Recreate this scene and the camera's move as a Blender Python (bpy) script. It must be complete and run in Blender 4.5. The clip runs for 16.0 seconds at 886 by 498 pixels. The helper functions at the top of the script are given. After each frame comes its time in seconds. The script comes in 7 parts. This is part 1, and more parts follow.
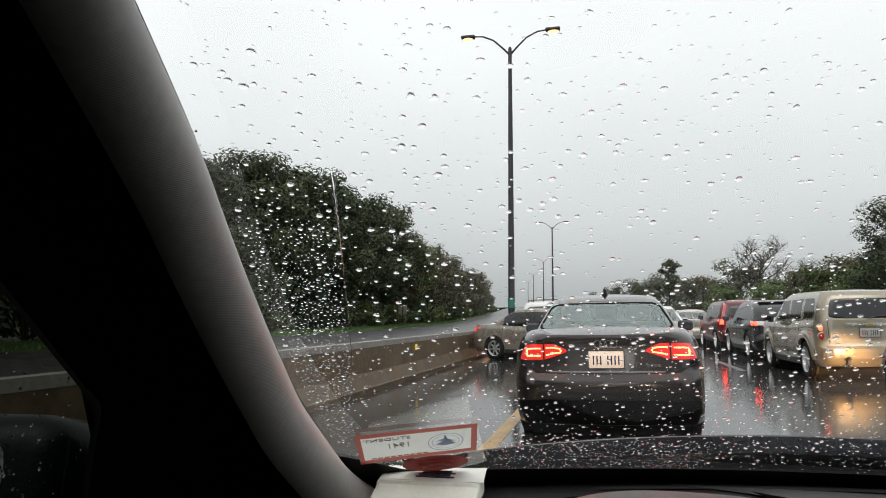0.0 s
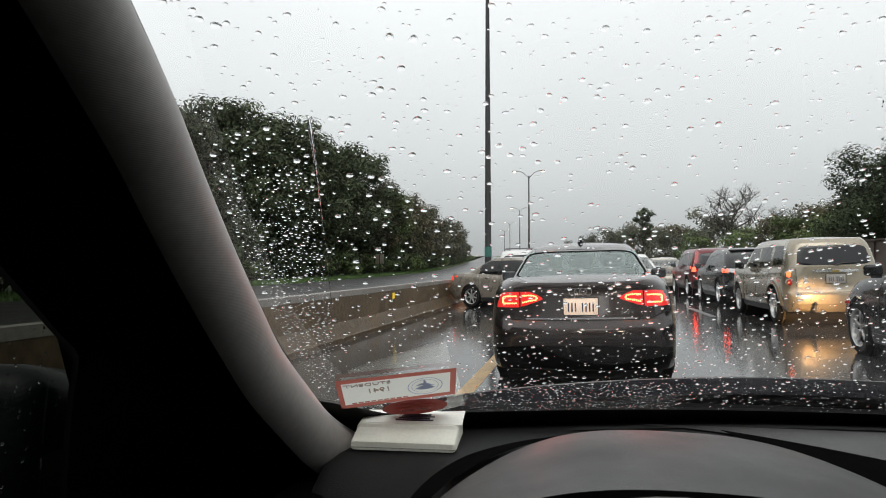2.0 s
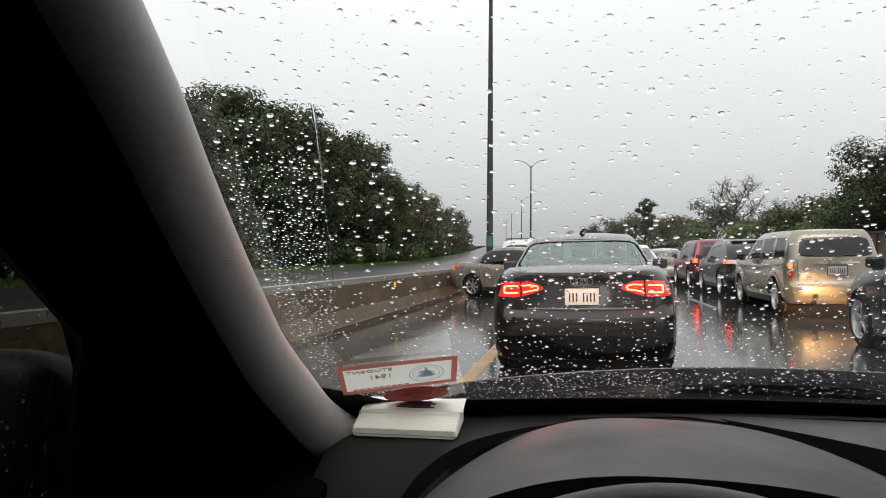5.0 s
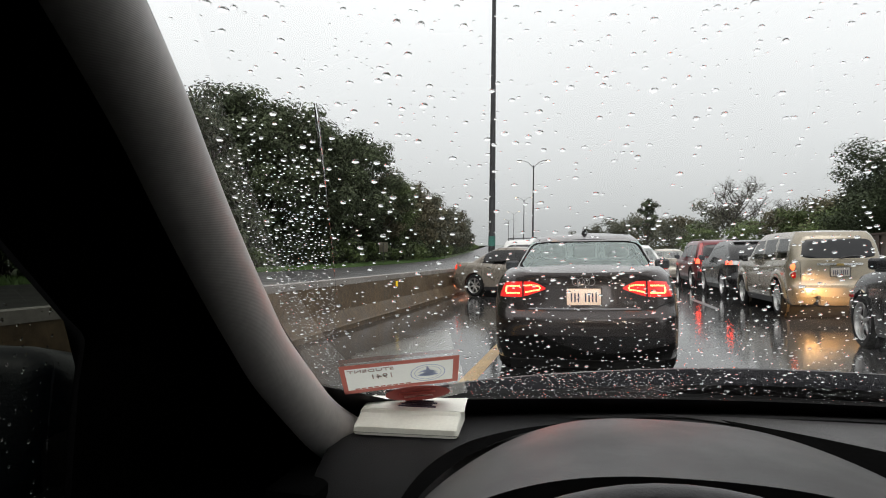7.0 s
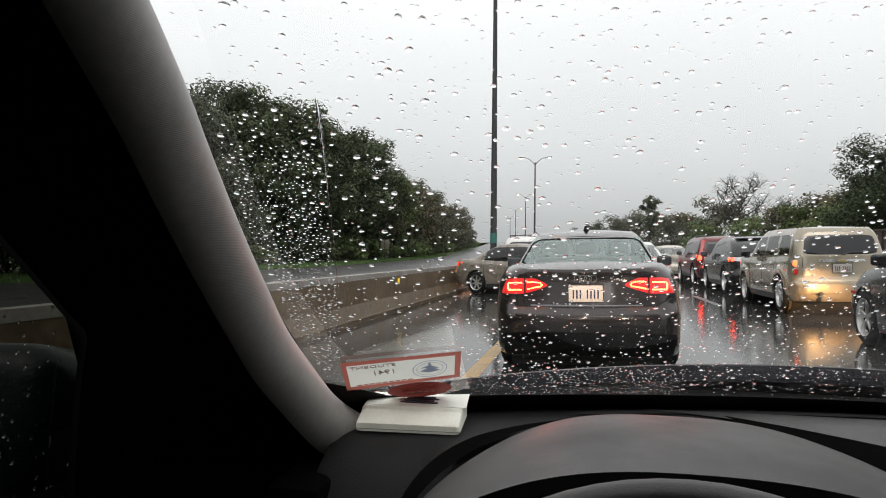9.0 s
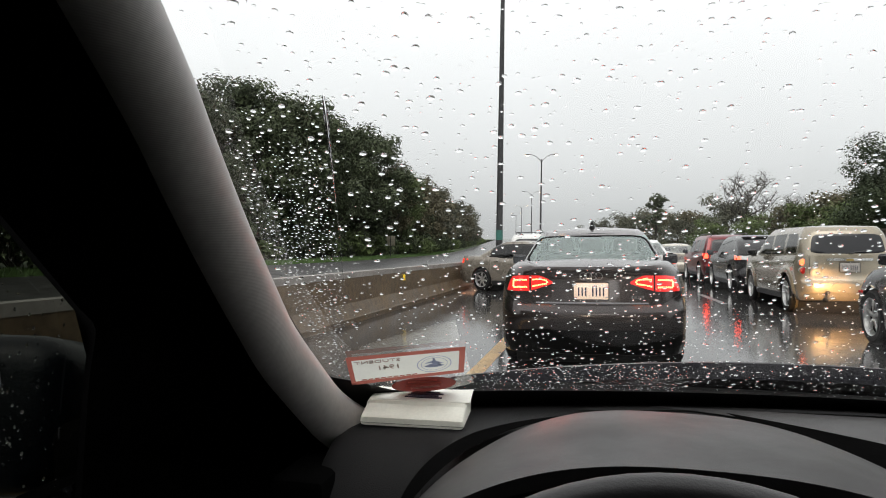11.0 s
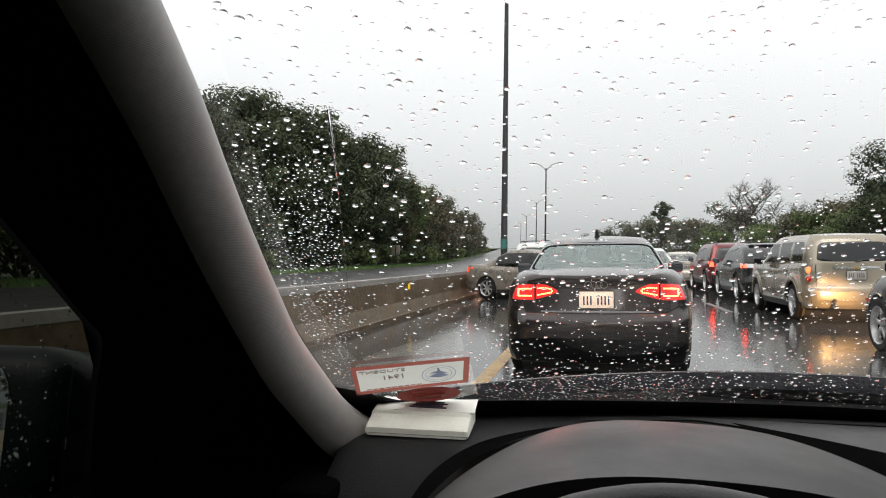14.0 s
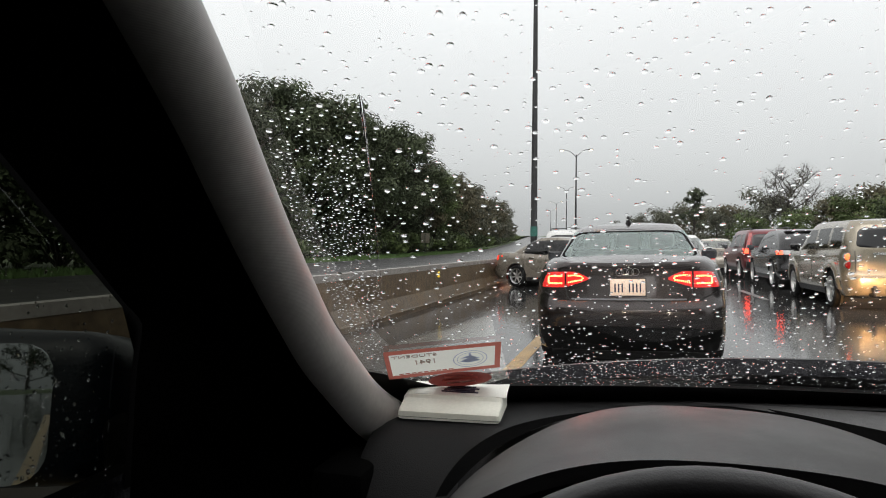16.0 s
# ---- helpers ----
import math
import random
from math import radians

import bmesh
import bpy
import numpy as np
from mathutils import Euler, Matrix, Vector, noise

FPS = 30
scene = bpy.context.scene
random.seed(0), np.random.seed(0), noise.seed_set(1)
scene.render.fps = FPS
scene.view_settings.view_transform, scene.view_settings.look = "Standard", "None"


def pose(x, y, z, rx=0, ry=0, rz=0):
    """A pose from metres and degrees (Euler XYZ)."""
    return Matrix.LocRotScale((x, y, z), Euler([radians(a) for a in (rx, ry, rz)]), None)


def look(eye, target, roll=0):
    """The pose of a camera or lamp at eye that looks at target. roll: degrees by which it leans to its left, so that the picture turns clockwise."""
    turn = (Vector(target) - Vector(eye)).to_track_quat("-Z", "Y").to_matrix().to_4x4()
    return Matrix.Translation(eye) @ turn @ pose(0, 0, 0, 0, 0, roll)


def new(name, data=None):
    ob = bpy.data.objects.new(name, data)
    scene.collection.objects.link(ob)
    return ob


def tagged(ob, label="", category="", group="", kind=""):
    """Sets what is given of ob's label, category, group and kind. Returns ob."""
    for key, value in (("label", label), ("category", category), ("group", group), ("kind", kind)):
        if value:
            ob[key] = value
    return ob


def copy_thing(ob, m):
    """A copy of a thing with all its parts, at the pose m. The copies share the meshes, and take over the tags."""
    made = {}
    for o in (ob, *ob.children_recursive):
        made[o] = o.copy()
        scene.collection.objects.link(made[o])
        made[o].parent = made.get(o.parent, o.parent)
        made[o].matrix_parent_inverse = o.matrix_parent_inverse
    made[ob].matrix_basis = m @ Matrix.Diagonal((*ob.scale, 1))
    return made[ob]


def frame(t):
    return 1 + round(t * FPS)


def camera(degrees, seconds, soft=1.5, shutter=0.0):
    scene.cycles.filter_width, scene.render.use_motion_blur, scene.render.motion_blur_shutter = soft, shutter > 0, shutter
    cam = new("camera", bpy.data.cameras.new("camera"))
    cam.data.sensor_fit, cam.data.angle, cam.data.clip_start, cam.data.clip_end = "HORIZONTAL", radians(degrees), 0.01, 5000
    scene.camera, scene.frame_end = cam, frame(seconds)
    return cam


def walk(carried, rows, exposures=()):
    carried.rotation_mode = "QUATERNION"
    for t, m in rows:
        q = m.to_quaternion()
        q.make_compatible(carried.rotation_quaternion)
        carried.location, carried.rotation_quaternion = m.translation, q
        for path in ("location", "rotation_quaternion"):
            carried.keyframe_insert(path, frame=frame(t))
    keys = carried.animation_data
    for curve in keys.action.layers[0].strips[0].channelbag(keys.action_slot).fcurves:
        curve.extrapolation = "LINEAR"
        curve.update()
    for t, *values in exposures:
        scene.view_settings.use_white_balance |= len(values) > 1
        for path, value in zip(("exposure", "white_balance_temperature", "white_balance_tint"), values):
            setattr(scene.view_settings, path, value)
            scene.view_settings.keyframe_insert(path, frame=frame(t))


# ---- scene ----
cam = camera(67.0, 16.0, soft=1.0)
# seconds, stops, kelvin, tint
EXPOSURES = [(0, -0.10, 6470, 9.4), (2.5, -0.08, 6470, 9.6), (3.5, -0.02, 6520, 10.4), (9, 0.02, 6560, 11), (11.5, 0.11, 6560, 11), (15, 0.13, 6560, 11), (16, -0.04, 6550, 11)]
HEAD_W, OWN_W, BRAKE_W = 1750.0, 16.0, 15.0
PATH = [
    (0, 0.0026, 0.0021, 1.2525, 94.919, -0.136, 14.089),
    (0.5, 0.0020, 0.0034, 1.2505, 91.627, -0.331, 12.270),
    (1, 0.0028, 0.0014, 1.2513, 91.235, -0.171, 11.657),
    (1.5, 0.0008, -0.0031, 1.2518, 91.055, 0.227, 11.768),
    (2, -0.0001, 0.0029, 1.2500, 90.570, 0.122, 12.113),
    (2.5, 0.0007, -0.0003, 1.2509, 90.378, -0.053, 12.179),
    (3, 0.0008, 0.0000, 1.2502, 90.132, -0.021, 12.037),
    (3.5, 0.0001, 0.0001, 1.2501, 89.996, 0.001, 12.043),
    (4, -0.0006, 0.0013, 1.2494, 89.832, -0.159, 12.039),
    (5.2, -0.0001, 0.0002, 1.2484, 89.636, -0.258, 12.287),
    (6.5, 0.0004, -0.0009, 1.2474, 89.441, -0.357, 12.536),
    (7, -0.0003, 0.0006, 1.2484, 89.619, -0.534, 12.424),
    (7.5, 0.0002, 0.0001, 1.2477, 89.586, -0.329, 12.528),
    (8, -0.0001, 0.0007, 1.2476, 89.525, -0.276, 12.460),
    (8.5, -0.0000, 0.0004, 1.2471, 89.454, -0.123, 12.540),
    (9, -0.0005, 0.0015, 1.2472, 89.373, -0.409, 12.571),
    (10, -0.0001, 0.0004, 1.2471, 89.299, -0.481, 12.693),
    (11, 0.0016, -0.0040, 1.2467, 89.079, -0.770, 13.060),
    (11.3, 0.0038, -0.0095, 1.2461, 88.637, -0.986, 13.385),
    (11.5, 0.0038, -0.0095, 1.2454, 87.900, -1.131, 13.385),
    (12, 0.0033, -0.0072, 1.2498, 88.993, -0.471, 13.860),
    (12.5, 0.0044, -0.0080, 1.2499, 90.023, -0.277, 13.219),
    (13, 0.0044, -0.0085, 1.2488, 89.962, -0.346, 13.077),
    (13.5, 0.0038, -0.0093, 1.2498, 89.881, -0.666, 13.467),
    (14, 0.0034, -0.0079, 1.2485, 89.836, -0.593, 13.475),
    (14.5, 0.0037, -0.0092, 1.2480, 89.890, -0.359, 13.800),
    (15, 0.0028, -0.0133, 1.2469, 88.986, 0.018, 15.554),
    (15.5, 0.0025, -0.0132, 1.2471, 88.998, -0.329, 15.835),
    (16, 0.0021, -0.0107, 1.2453, 88.798, -0.297, 15.989),
]
walk(cam, [(r[0], pose(*r[1:])) for r in PATH], EXPOSURES)

# ---- sky and light: thick overcast, rain, early evening ----
world = bpy.data.worlds.new("overcast_sky")
scene.world = world
world.use_nodes = True
wn, wl = world.node_tree.nodes, world.node_tree.links
wn.clear()
w_out = wn.new("ShaderNodeOutputWorld")
w_sky = wn.new("ShaderNodeTexSky")
w_sky.sky_type, w_sky.sun_disc = "NISHITA", False
w_sky.sun_elevation, w_sky.sun_rotation = radians(50), radians(200)
w_sky.air_density, w_sky.dust_density = 1.0, 6.0
w_grey = wn.new("ShaderNodeHueSaturation")
w_grey.inputs["Saturation"].default_value = 0.12
wl.new(w_sky.outputs[0], w_grey.inputs["Color"])
w_bg1 = wn.new("ShaderNodeBackground")
w_bg1.inputs["Strength"].default_value = 0.05
wl.new(w_grey.outputs[0], w_bg1.inputs["Color"])
# the cloud deck: brighter overhead than at the horizon, with faint large billows
w_tc = wn.new("ShaderNodeTexCoord")
w_sep = wn.new("ShaderNodeSeparateXYZ")
wl.new(w_tc.outputs["Generated"], w_sep.inputs[0])
w_ramp = wn.new("ShaderNodeValToRGB")
w_ramp.color_ramp.elements[0].position, w_ramp.color_ramp.elements[0].color = 0.0, (0.52, 0.545, 0.55, 1)
w_ramp.color_ramp.elements[1].position, w_ramp.color_ramp.elements[1].color = 0.9, (1.25, 1.27, 1.27, 1)
for pos_, col_ in ((0.06, (0.62, 0.65, 0.655, 1)), (0.20, (0.76, 0.795, 0.80, 1)), (0.36, (0.98, 1.015, 1.02, 1))):
    e_ = w_ramp.color_ramp.elements.new(pos_)
    e_.color = col_
wl.new(w_sep.outputs["Z"], w_ramp.inputs[0])
w_noise = wn.new("ShaderNodeTexNoise")
w_noise.inputs["Scale"].default_value, w_noise.inputs["Detail"].default_value = 2.2, 3
wl.new(w_tc.outputs["Generated"], w_noise.inputs["Vector"])
w_map = wn.new("ShaderNodeMapRange")
w_map.inputs["To Min"].default_value, w_map.inputs["To Max"].default_value = 0.9, 1.1
wl.new(w_noise.outputs["Fac"], w_map.inputs["Value"])
w_bg2 = wn.new("ShaderNodeBackground")
wl.new(w_ramp.outputs[0], w_bg2.inputs["Color"])
wl.new(w_map.outputs[0], w_bg2.inputs["Strength"])
w_add = wn.new("ShaderNodeAddShader")
wl.new(w_bg1.outputs[0], w_add.inputs[0])
wl.new(w_bg2.outputs[0], w_add.inputs[1])
wl.new(w_add.outputs[0], w_out.inputs[0])

sun = new("sun", bpy.data.lights.new("sun", "SUN"))
sun.data.energy, sun.data.angle, sun.data.color = 0.5, radians(25), (1.0, 0.97, 0.93)
sun.matrix_world = look((0, 0, 60), (-10, 27, 10))


def spot(name, eye, target, watts, size, colour, soft_r=0.05):
    ob = new(name, bpy.data.lights.new(name, "SPOT"))
    ob.data.energy, ob.data.spot_size, ob.data.spot_blend = watts, radians(size), 1.0
    ob.data.color, ob.data.shadow_soft_size = colour, soft_r
    ob.matrix_world = look(eye, target)
    return ob


# headlights: of the black car behind the gold wagon, and the dipped beams of the car that the camera sits in
for hx in (3.75, 4.75):
    spot("headlight_beam", (hx, 9.95, 0.68), (hx + 0.05, 12.6, 0.28), HEAD_W, 26, (1.0, 0.55, 0.22))
for hx in (-0.15, 1.0):
    spot("headlight_beam", (hx, 2.75, 0.62), (hx - 0.1, 8.0, 0.35), OWN_W, 60, (1.0, 0.86, 0.66))
# the brake lights of the white van glow on the barrier beside it
spot("brake_glow", (-2.75, 25.2, 0.9), (-3.75, 16.0, 0.3), 520, 125, (1.0, 0.27, 0.10), 0.10)
# brake lights of the dark saloon ahead, shining back on the wet road and through the windshield
for hx in (-0.65, 0.56):
    spot("brake_light_glow", (hx, 5.98, 0.87), (hx * 0.6, 0.0, 0.75), BRAKE_W, 130, (1.0, 0.10, 0.04), 0.30)

# ---- materials ----
def mat(name, col, rough=0.5, metal=0.0, var=0.15, scale=6.0, bump=0.0, bscale=60.0, coat=0.0, spec=0.5, rvar=0.0, emit=None, estr=0.0, rand=0.0, tint=None):
    m = bpy.data.materials.new(name)
    m.use_nodes = True
    nt = m.node_tree
    n, l = nt.nodes, nt.links
    p = n["Principled BSDF"]
    p.inputs["Roughness"].default_value, p.inputs["Metallic"].default_value = rough, metal
    p.inputs["Coat Weight"].default_value, p.inputs["Coat Roughness"].default_value = coat, 0.06
    p.inputs["Specular IOR Level"].default_value = spec
    tc = n.new("ShaderNodeTexCoord")
    big, small = n.new("ShaderNodeTexNoise"), n.new("ShaderNodeTexNoise")
    for t, s, d in ((big, scale, 3), (small, scale * 9, 4)):
        t.inputs["Scale"].default_value, t.inputs["Detail"].default_value = s, d
        l.new(tc.outputs["Object"], t.inputs["Vector"])
    add = n.new("ShaderNodeMath")
    add.operation = "ADD"
    l.new(big.outputs["Fac"], add.inputs[0])
    l.new(small.outputs["Fac"], add.inputs[1])
    fac = n.new("ShaderNodeMapRange")
    fac.inputs["From Min"].default_value, fac.inputs["From Max"].default_value = 0.7, 1.3
    l.new(add.outputs[0], fac.inputs["Value"])
    mix = n.new("ShaderNodeMix")
    mix.data_type = "RGBA"
    l.new(fac.outputs[0], mix.inputs["Factor"])
    lo = tuple(max(0.0, c * (1 - var)) for c in col)
    hi = tint if tint else tuple(min(1.0, c * (1 + var)) for c in col)
    mix.inputs["A"].default_value, mix.inputs["B"].default_value = (*lo, 1), (*hi, 1)
    out = mix.outputs["Result"]
    if rand:
        info = n.new("ShaderNodeObjectInfo")
        geo = n.new("ShaderNodeNewGeometry")
        sm = n.new("ShaderNodeMath")
        sm.operation = "ADD"
        l.new(info.outputs["Random"], sm.inputs[0])
        l.new(geo.outputs["Random Per Island"], sm.inputs[1])
        vr = n.new("ShaderNodeMapRange")
        vr.inputs["From Max"].default_value = 2.0
        vr.inputs["To Min"].default_value, vr.inputs["To Max"].default_value = 1 - rand, 1 + rand
        l.new(sm.outputs[0], vr.inputs["Value"])
        hs = n.new("ShaderNodeHueSaturation")
        l.new(vr.outputs[0], hs.inputs["Value"])
        l.new(out, hs.inputs["Color"])
        out = hs.outputs["Color"]
    l.new(out, p.inputs["Base Color"])
    if rvar:
        rr = n.new("ShaderNodeMapRange")
        rr.inputs["From Min"].default_value, rr.inputs["From Max"].default_value = 0.35, 0.65
        rr.inputs["To Min"].default_value, rr.inputs["To Max"].default_value = max(0.02, rough - rvar), rough + rvar
        l.new(big.outputs["Fac"], rr.inputs["Value"])
        l.new(rr.outputs[0], p.inputs["Roughness"])
    if bump:
        bt = n.new("ShaderNodeTexNoise")
        bt.inputs["Scale"].default_value, bt.inputs["Detail"].default_value = bscale, 4
        l.new(tc.outputs["Object"], bt.inputs["Vector"])
        bn = n.new("ShaderNodeBump")
        bn.inputs["Strength"].default_value, bn.inputs["Distance"].default_value = min(1.0, bump), 0.01
        l.new(bt.outputs["Fac"], bn.inputs["Height"])
        l.new(bn.outputs[0], p.inputs["Normal"])
    if emit:
        p.inputs["Emission Color"].default_value, p.inputs["Emission Strength"].default_value = (*emit, 1), estr
    return m


def pane(name, tint, rough=0.0, ior=1.45, sheen=(1.0, 1.0, 1.0)):
    """Thin glass: tinted see-through, with a mirror that grows towards grazing angles."""
    m = bpy.data.materials.new(name)
    m.use_nodes = True
    n, l = m.node_tree.nodes, m.node_tree.links
    n.clear()
    o = n.new("ShaderNodeOutputMaterial")
    t, g = n.new("ShaderNodeBsdfTransparent"), n.new("ShaderNodeBsdfGlossy")
    t.inputs["Color"].default_value = (*tint, 1)
    g.inputs["Roughness"].default_value = rough
    g.inputs["Color"].default_value = (*sheen, 1)
    f, mx = n.new("ShaderNodeFresnel"), n.new("ShaderNodeMixShader")
    f.inputs["IOR"].default_value = ior
    l.new(f.outputs[0], mx.inputs[0])
    l.new(t.outputs[0], mx.inputs[1])
    l.new(g.outputs[0], mx.inputs[2])
    l.new(mx.outputs[0], o.inputs[0])
    return m


def water(name):
    m = bpy.data.materials.new(name)
    m.use_nodes = True
    n, l = m.node_tree.nodes, m.node_tree.links
    n.clear()
    o, g = n.new("ShaderNodeOutputMaterial"), n.new("ShaderNodeBsdfGlass")
    g.inputs["IOR"].default_value, g.inputs["Roughness"].default_value = 1.33, 0.0
    l.new(g.outputs[0], o.inputs[0])
    return m


def ribbed(name, col):
    """Pillar trim: a fine corded cloth."""
    m = mat(name, col, 0.42, var=0.12, scale=14, bump=0.15, bscale=900, spec=0.9)
    m.node_tree.nodes["Principled BSDF"].inputs["Sheen Weight"].default_value = 0.7
    m.node_tree.nodes["Principled BSDF"].inputs["Sheen Roughness"].default_value = 0.35
    n, l = m.node_tree.nodes, m.node_tree.links
    tc, wv, bn = n.new("ShaderNodeTexCoord"), n.new("ShaderNodeTexWave"), n.new("ShaderNodeBump")
    wv.bands_direction = "Z"
    wv.inputs["Scale"].default_value, wv.inputs["Distortion"].default_value = 250.0, 0.8
    wv.inputs["Detail"].default_value = 1.5
    bn.inputs["Strength"].default_value, bn.inputs["Distance"].default_value = 0.14, 0.0005
    l.new(tc.outputs["Object"], wv.inputs["Vector"])
    l.new(wv.outputs["Fac"], bn.inputs["Height"])
    l.new(bn.outputs[0], n["Principled BSDF"].inputs["Normal"])
    return m


def wet_asphalt(name, film_lo, film_hi, pock, ripple):
    m = bpy.data.materials.new(name)
    m.use_nodes = True
    n, l = m.node_tree.nodes, m.node_tree.links
    p = n["Principled BSDF"]
    tc = n.new("ShaderNodeTexCoord")
    agg, patch, film = (n.new("ShaderNodeTexNoise") for _ in range(3))
    for t, s, d in ((agg, 110.0, 4), (patch, 0.35, 5), (film, 1.3, 3)):
        t.inputs["Scale"].default_value, t.inputs["Detail"].default_value = s, d
        l.new(tc.outputs["Object"], t.inputs["Vector"])
    mix = n.new("ShaderNodeMix")
    mix.data_type = "RGBA"
    mix.inputs["A"].default_value, mix.inputs["B"].default_value = (0.028, 0.028, 0.029, 1), (0.062, 0.06, 0.058, 1)
    l.new(patch.outputs["Fac"], mix.inputs["Factor"])
    l.new(mix.outputs["Result"], p.inputs["Base Color"])
    rr = n.new("ShaderNodeMapRange")
    rr.inputs["From Min"].default_value, rr.inputs["From Max"].default_value = 0.35, 0.68
    rr.inputs["To Min"].default_value, rr.inputs["To Max"].default_value = film_lo, film_hi
    l.new(film.outputs["Fac"], rr.inputs["Value"])
    l.new(rr.outputs[0], p.inputs["Roughness"])
    # rain-pocked film of water: tiny ripples that draw reflections out towards the eye
    rip = n.new("ShaderNodeTexNoise")
    rip.inputs["Scale"].default_value, rip.inputs["Detail"].default_value = 14.0, 3
    l.new(tc.outputs["Object"], rip.inputs["Vector"])
    b1, b2 = n.new("ShaderNodeBump"), n.new("ShaderNodeBump")
    b1.inputs["Strength"].default_value, b1.inputs["Distance"].default_value = pock, 0.003
    b2.inputs["Strength"].default_value, b2.inputs["Distance"].default_value = ripple, 0.008
    l.new(agg.outputs["Fac"], b1.inputs["Height"])
    l.new(rip.outputs["Fac"], b2.inputs["Height"])
    l.new(b1.outputs[0], b2.inputs["Normal"])
    l.new(b2.outputs[0], p.inputs["Normal"])
    p.inputs["Specular IOR Level"].default_value = 0.6
    return m


def backlit(name, col):
    """Thin vinyl or paper that lets daylight glow through."""
    m = mat(name, col, 0.5, var=0.06, scale=30)
    n, l = m.node_tree.nodes, m.node_tree.links
    p, o = n["Principled BSDF"], n["Material Output"]
    t, mx = n.new("ShaderNodeBsdfTranslucent"), n.new("ShaderNodeMixShader")
    t.inputs["Color"].default_value = (*col, 1)
    mx.inputs[0].default_value = 0.5
    l.new(p.outputs[0], mx.inputs[1])
    l.new(t.outputs[0], mx.inputs[2])
    l.new(mx.outputs[0], o.inputs[0])
    return m


def paint(name, col, metal=0.0, rough=0.28):
    return mat(name, col, rough, metal, var=0.10, scale=3.0, bump=0.05, bscale=260.0, coat=0.35, rvar=0.06, spec=0.4)


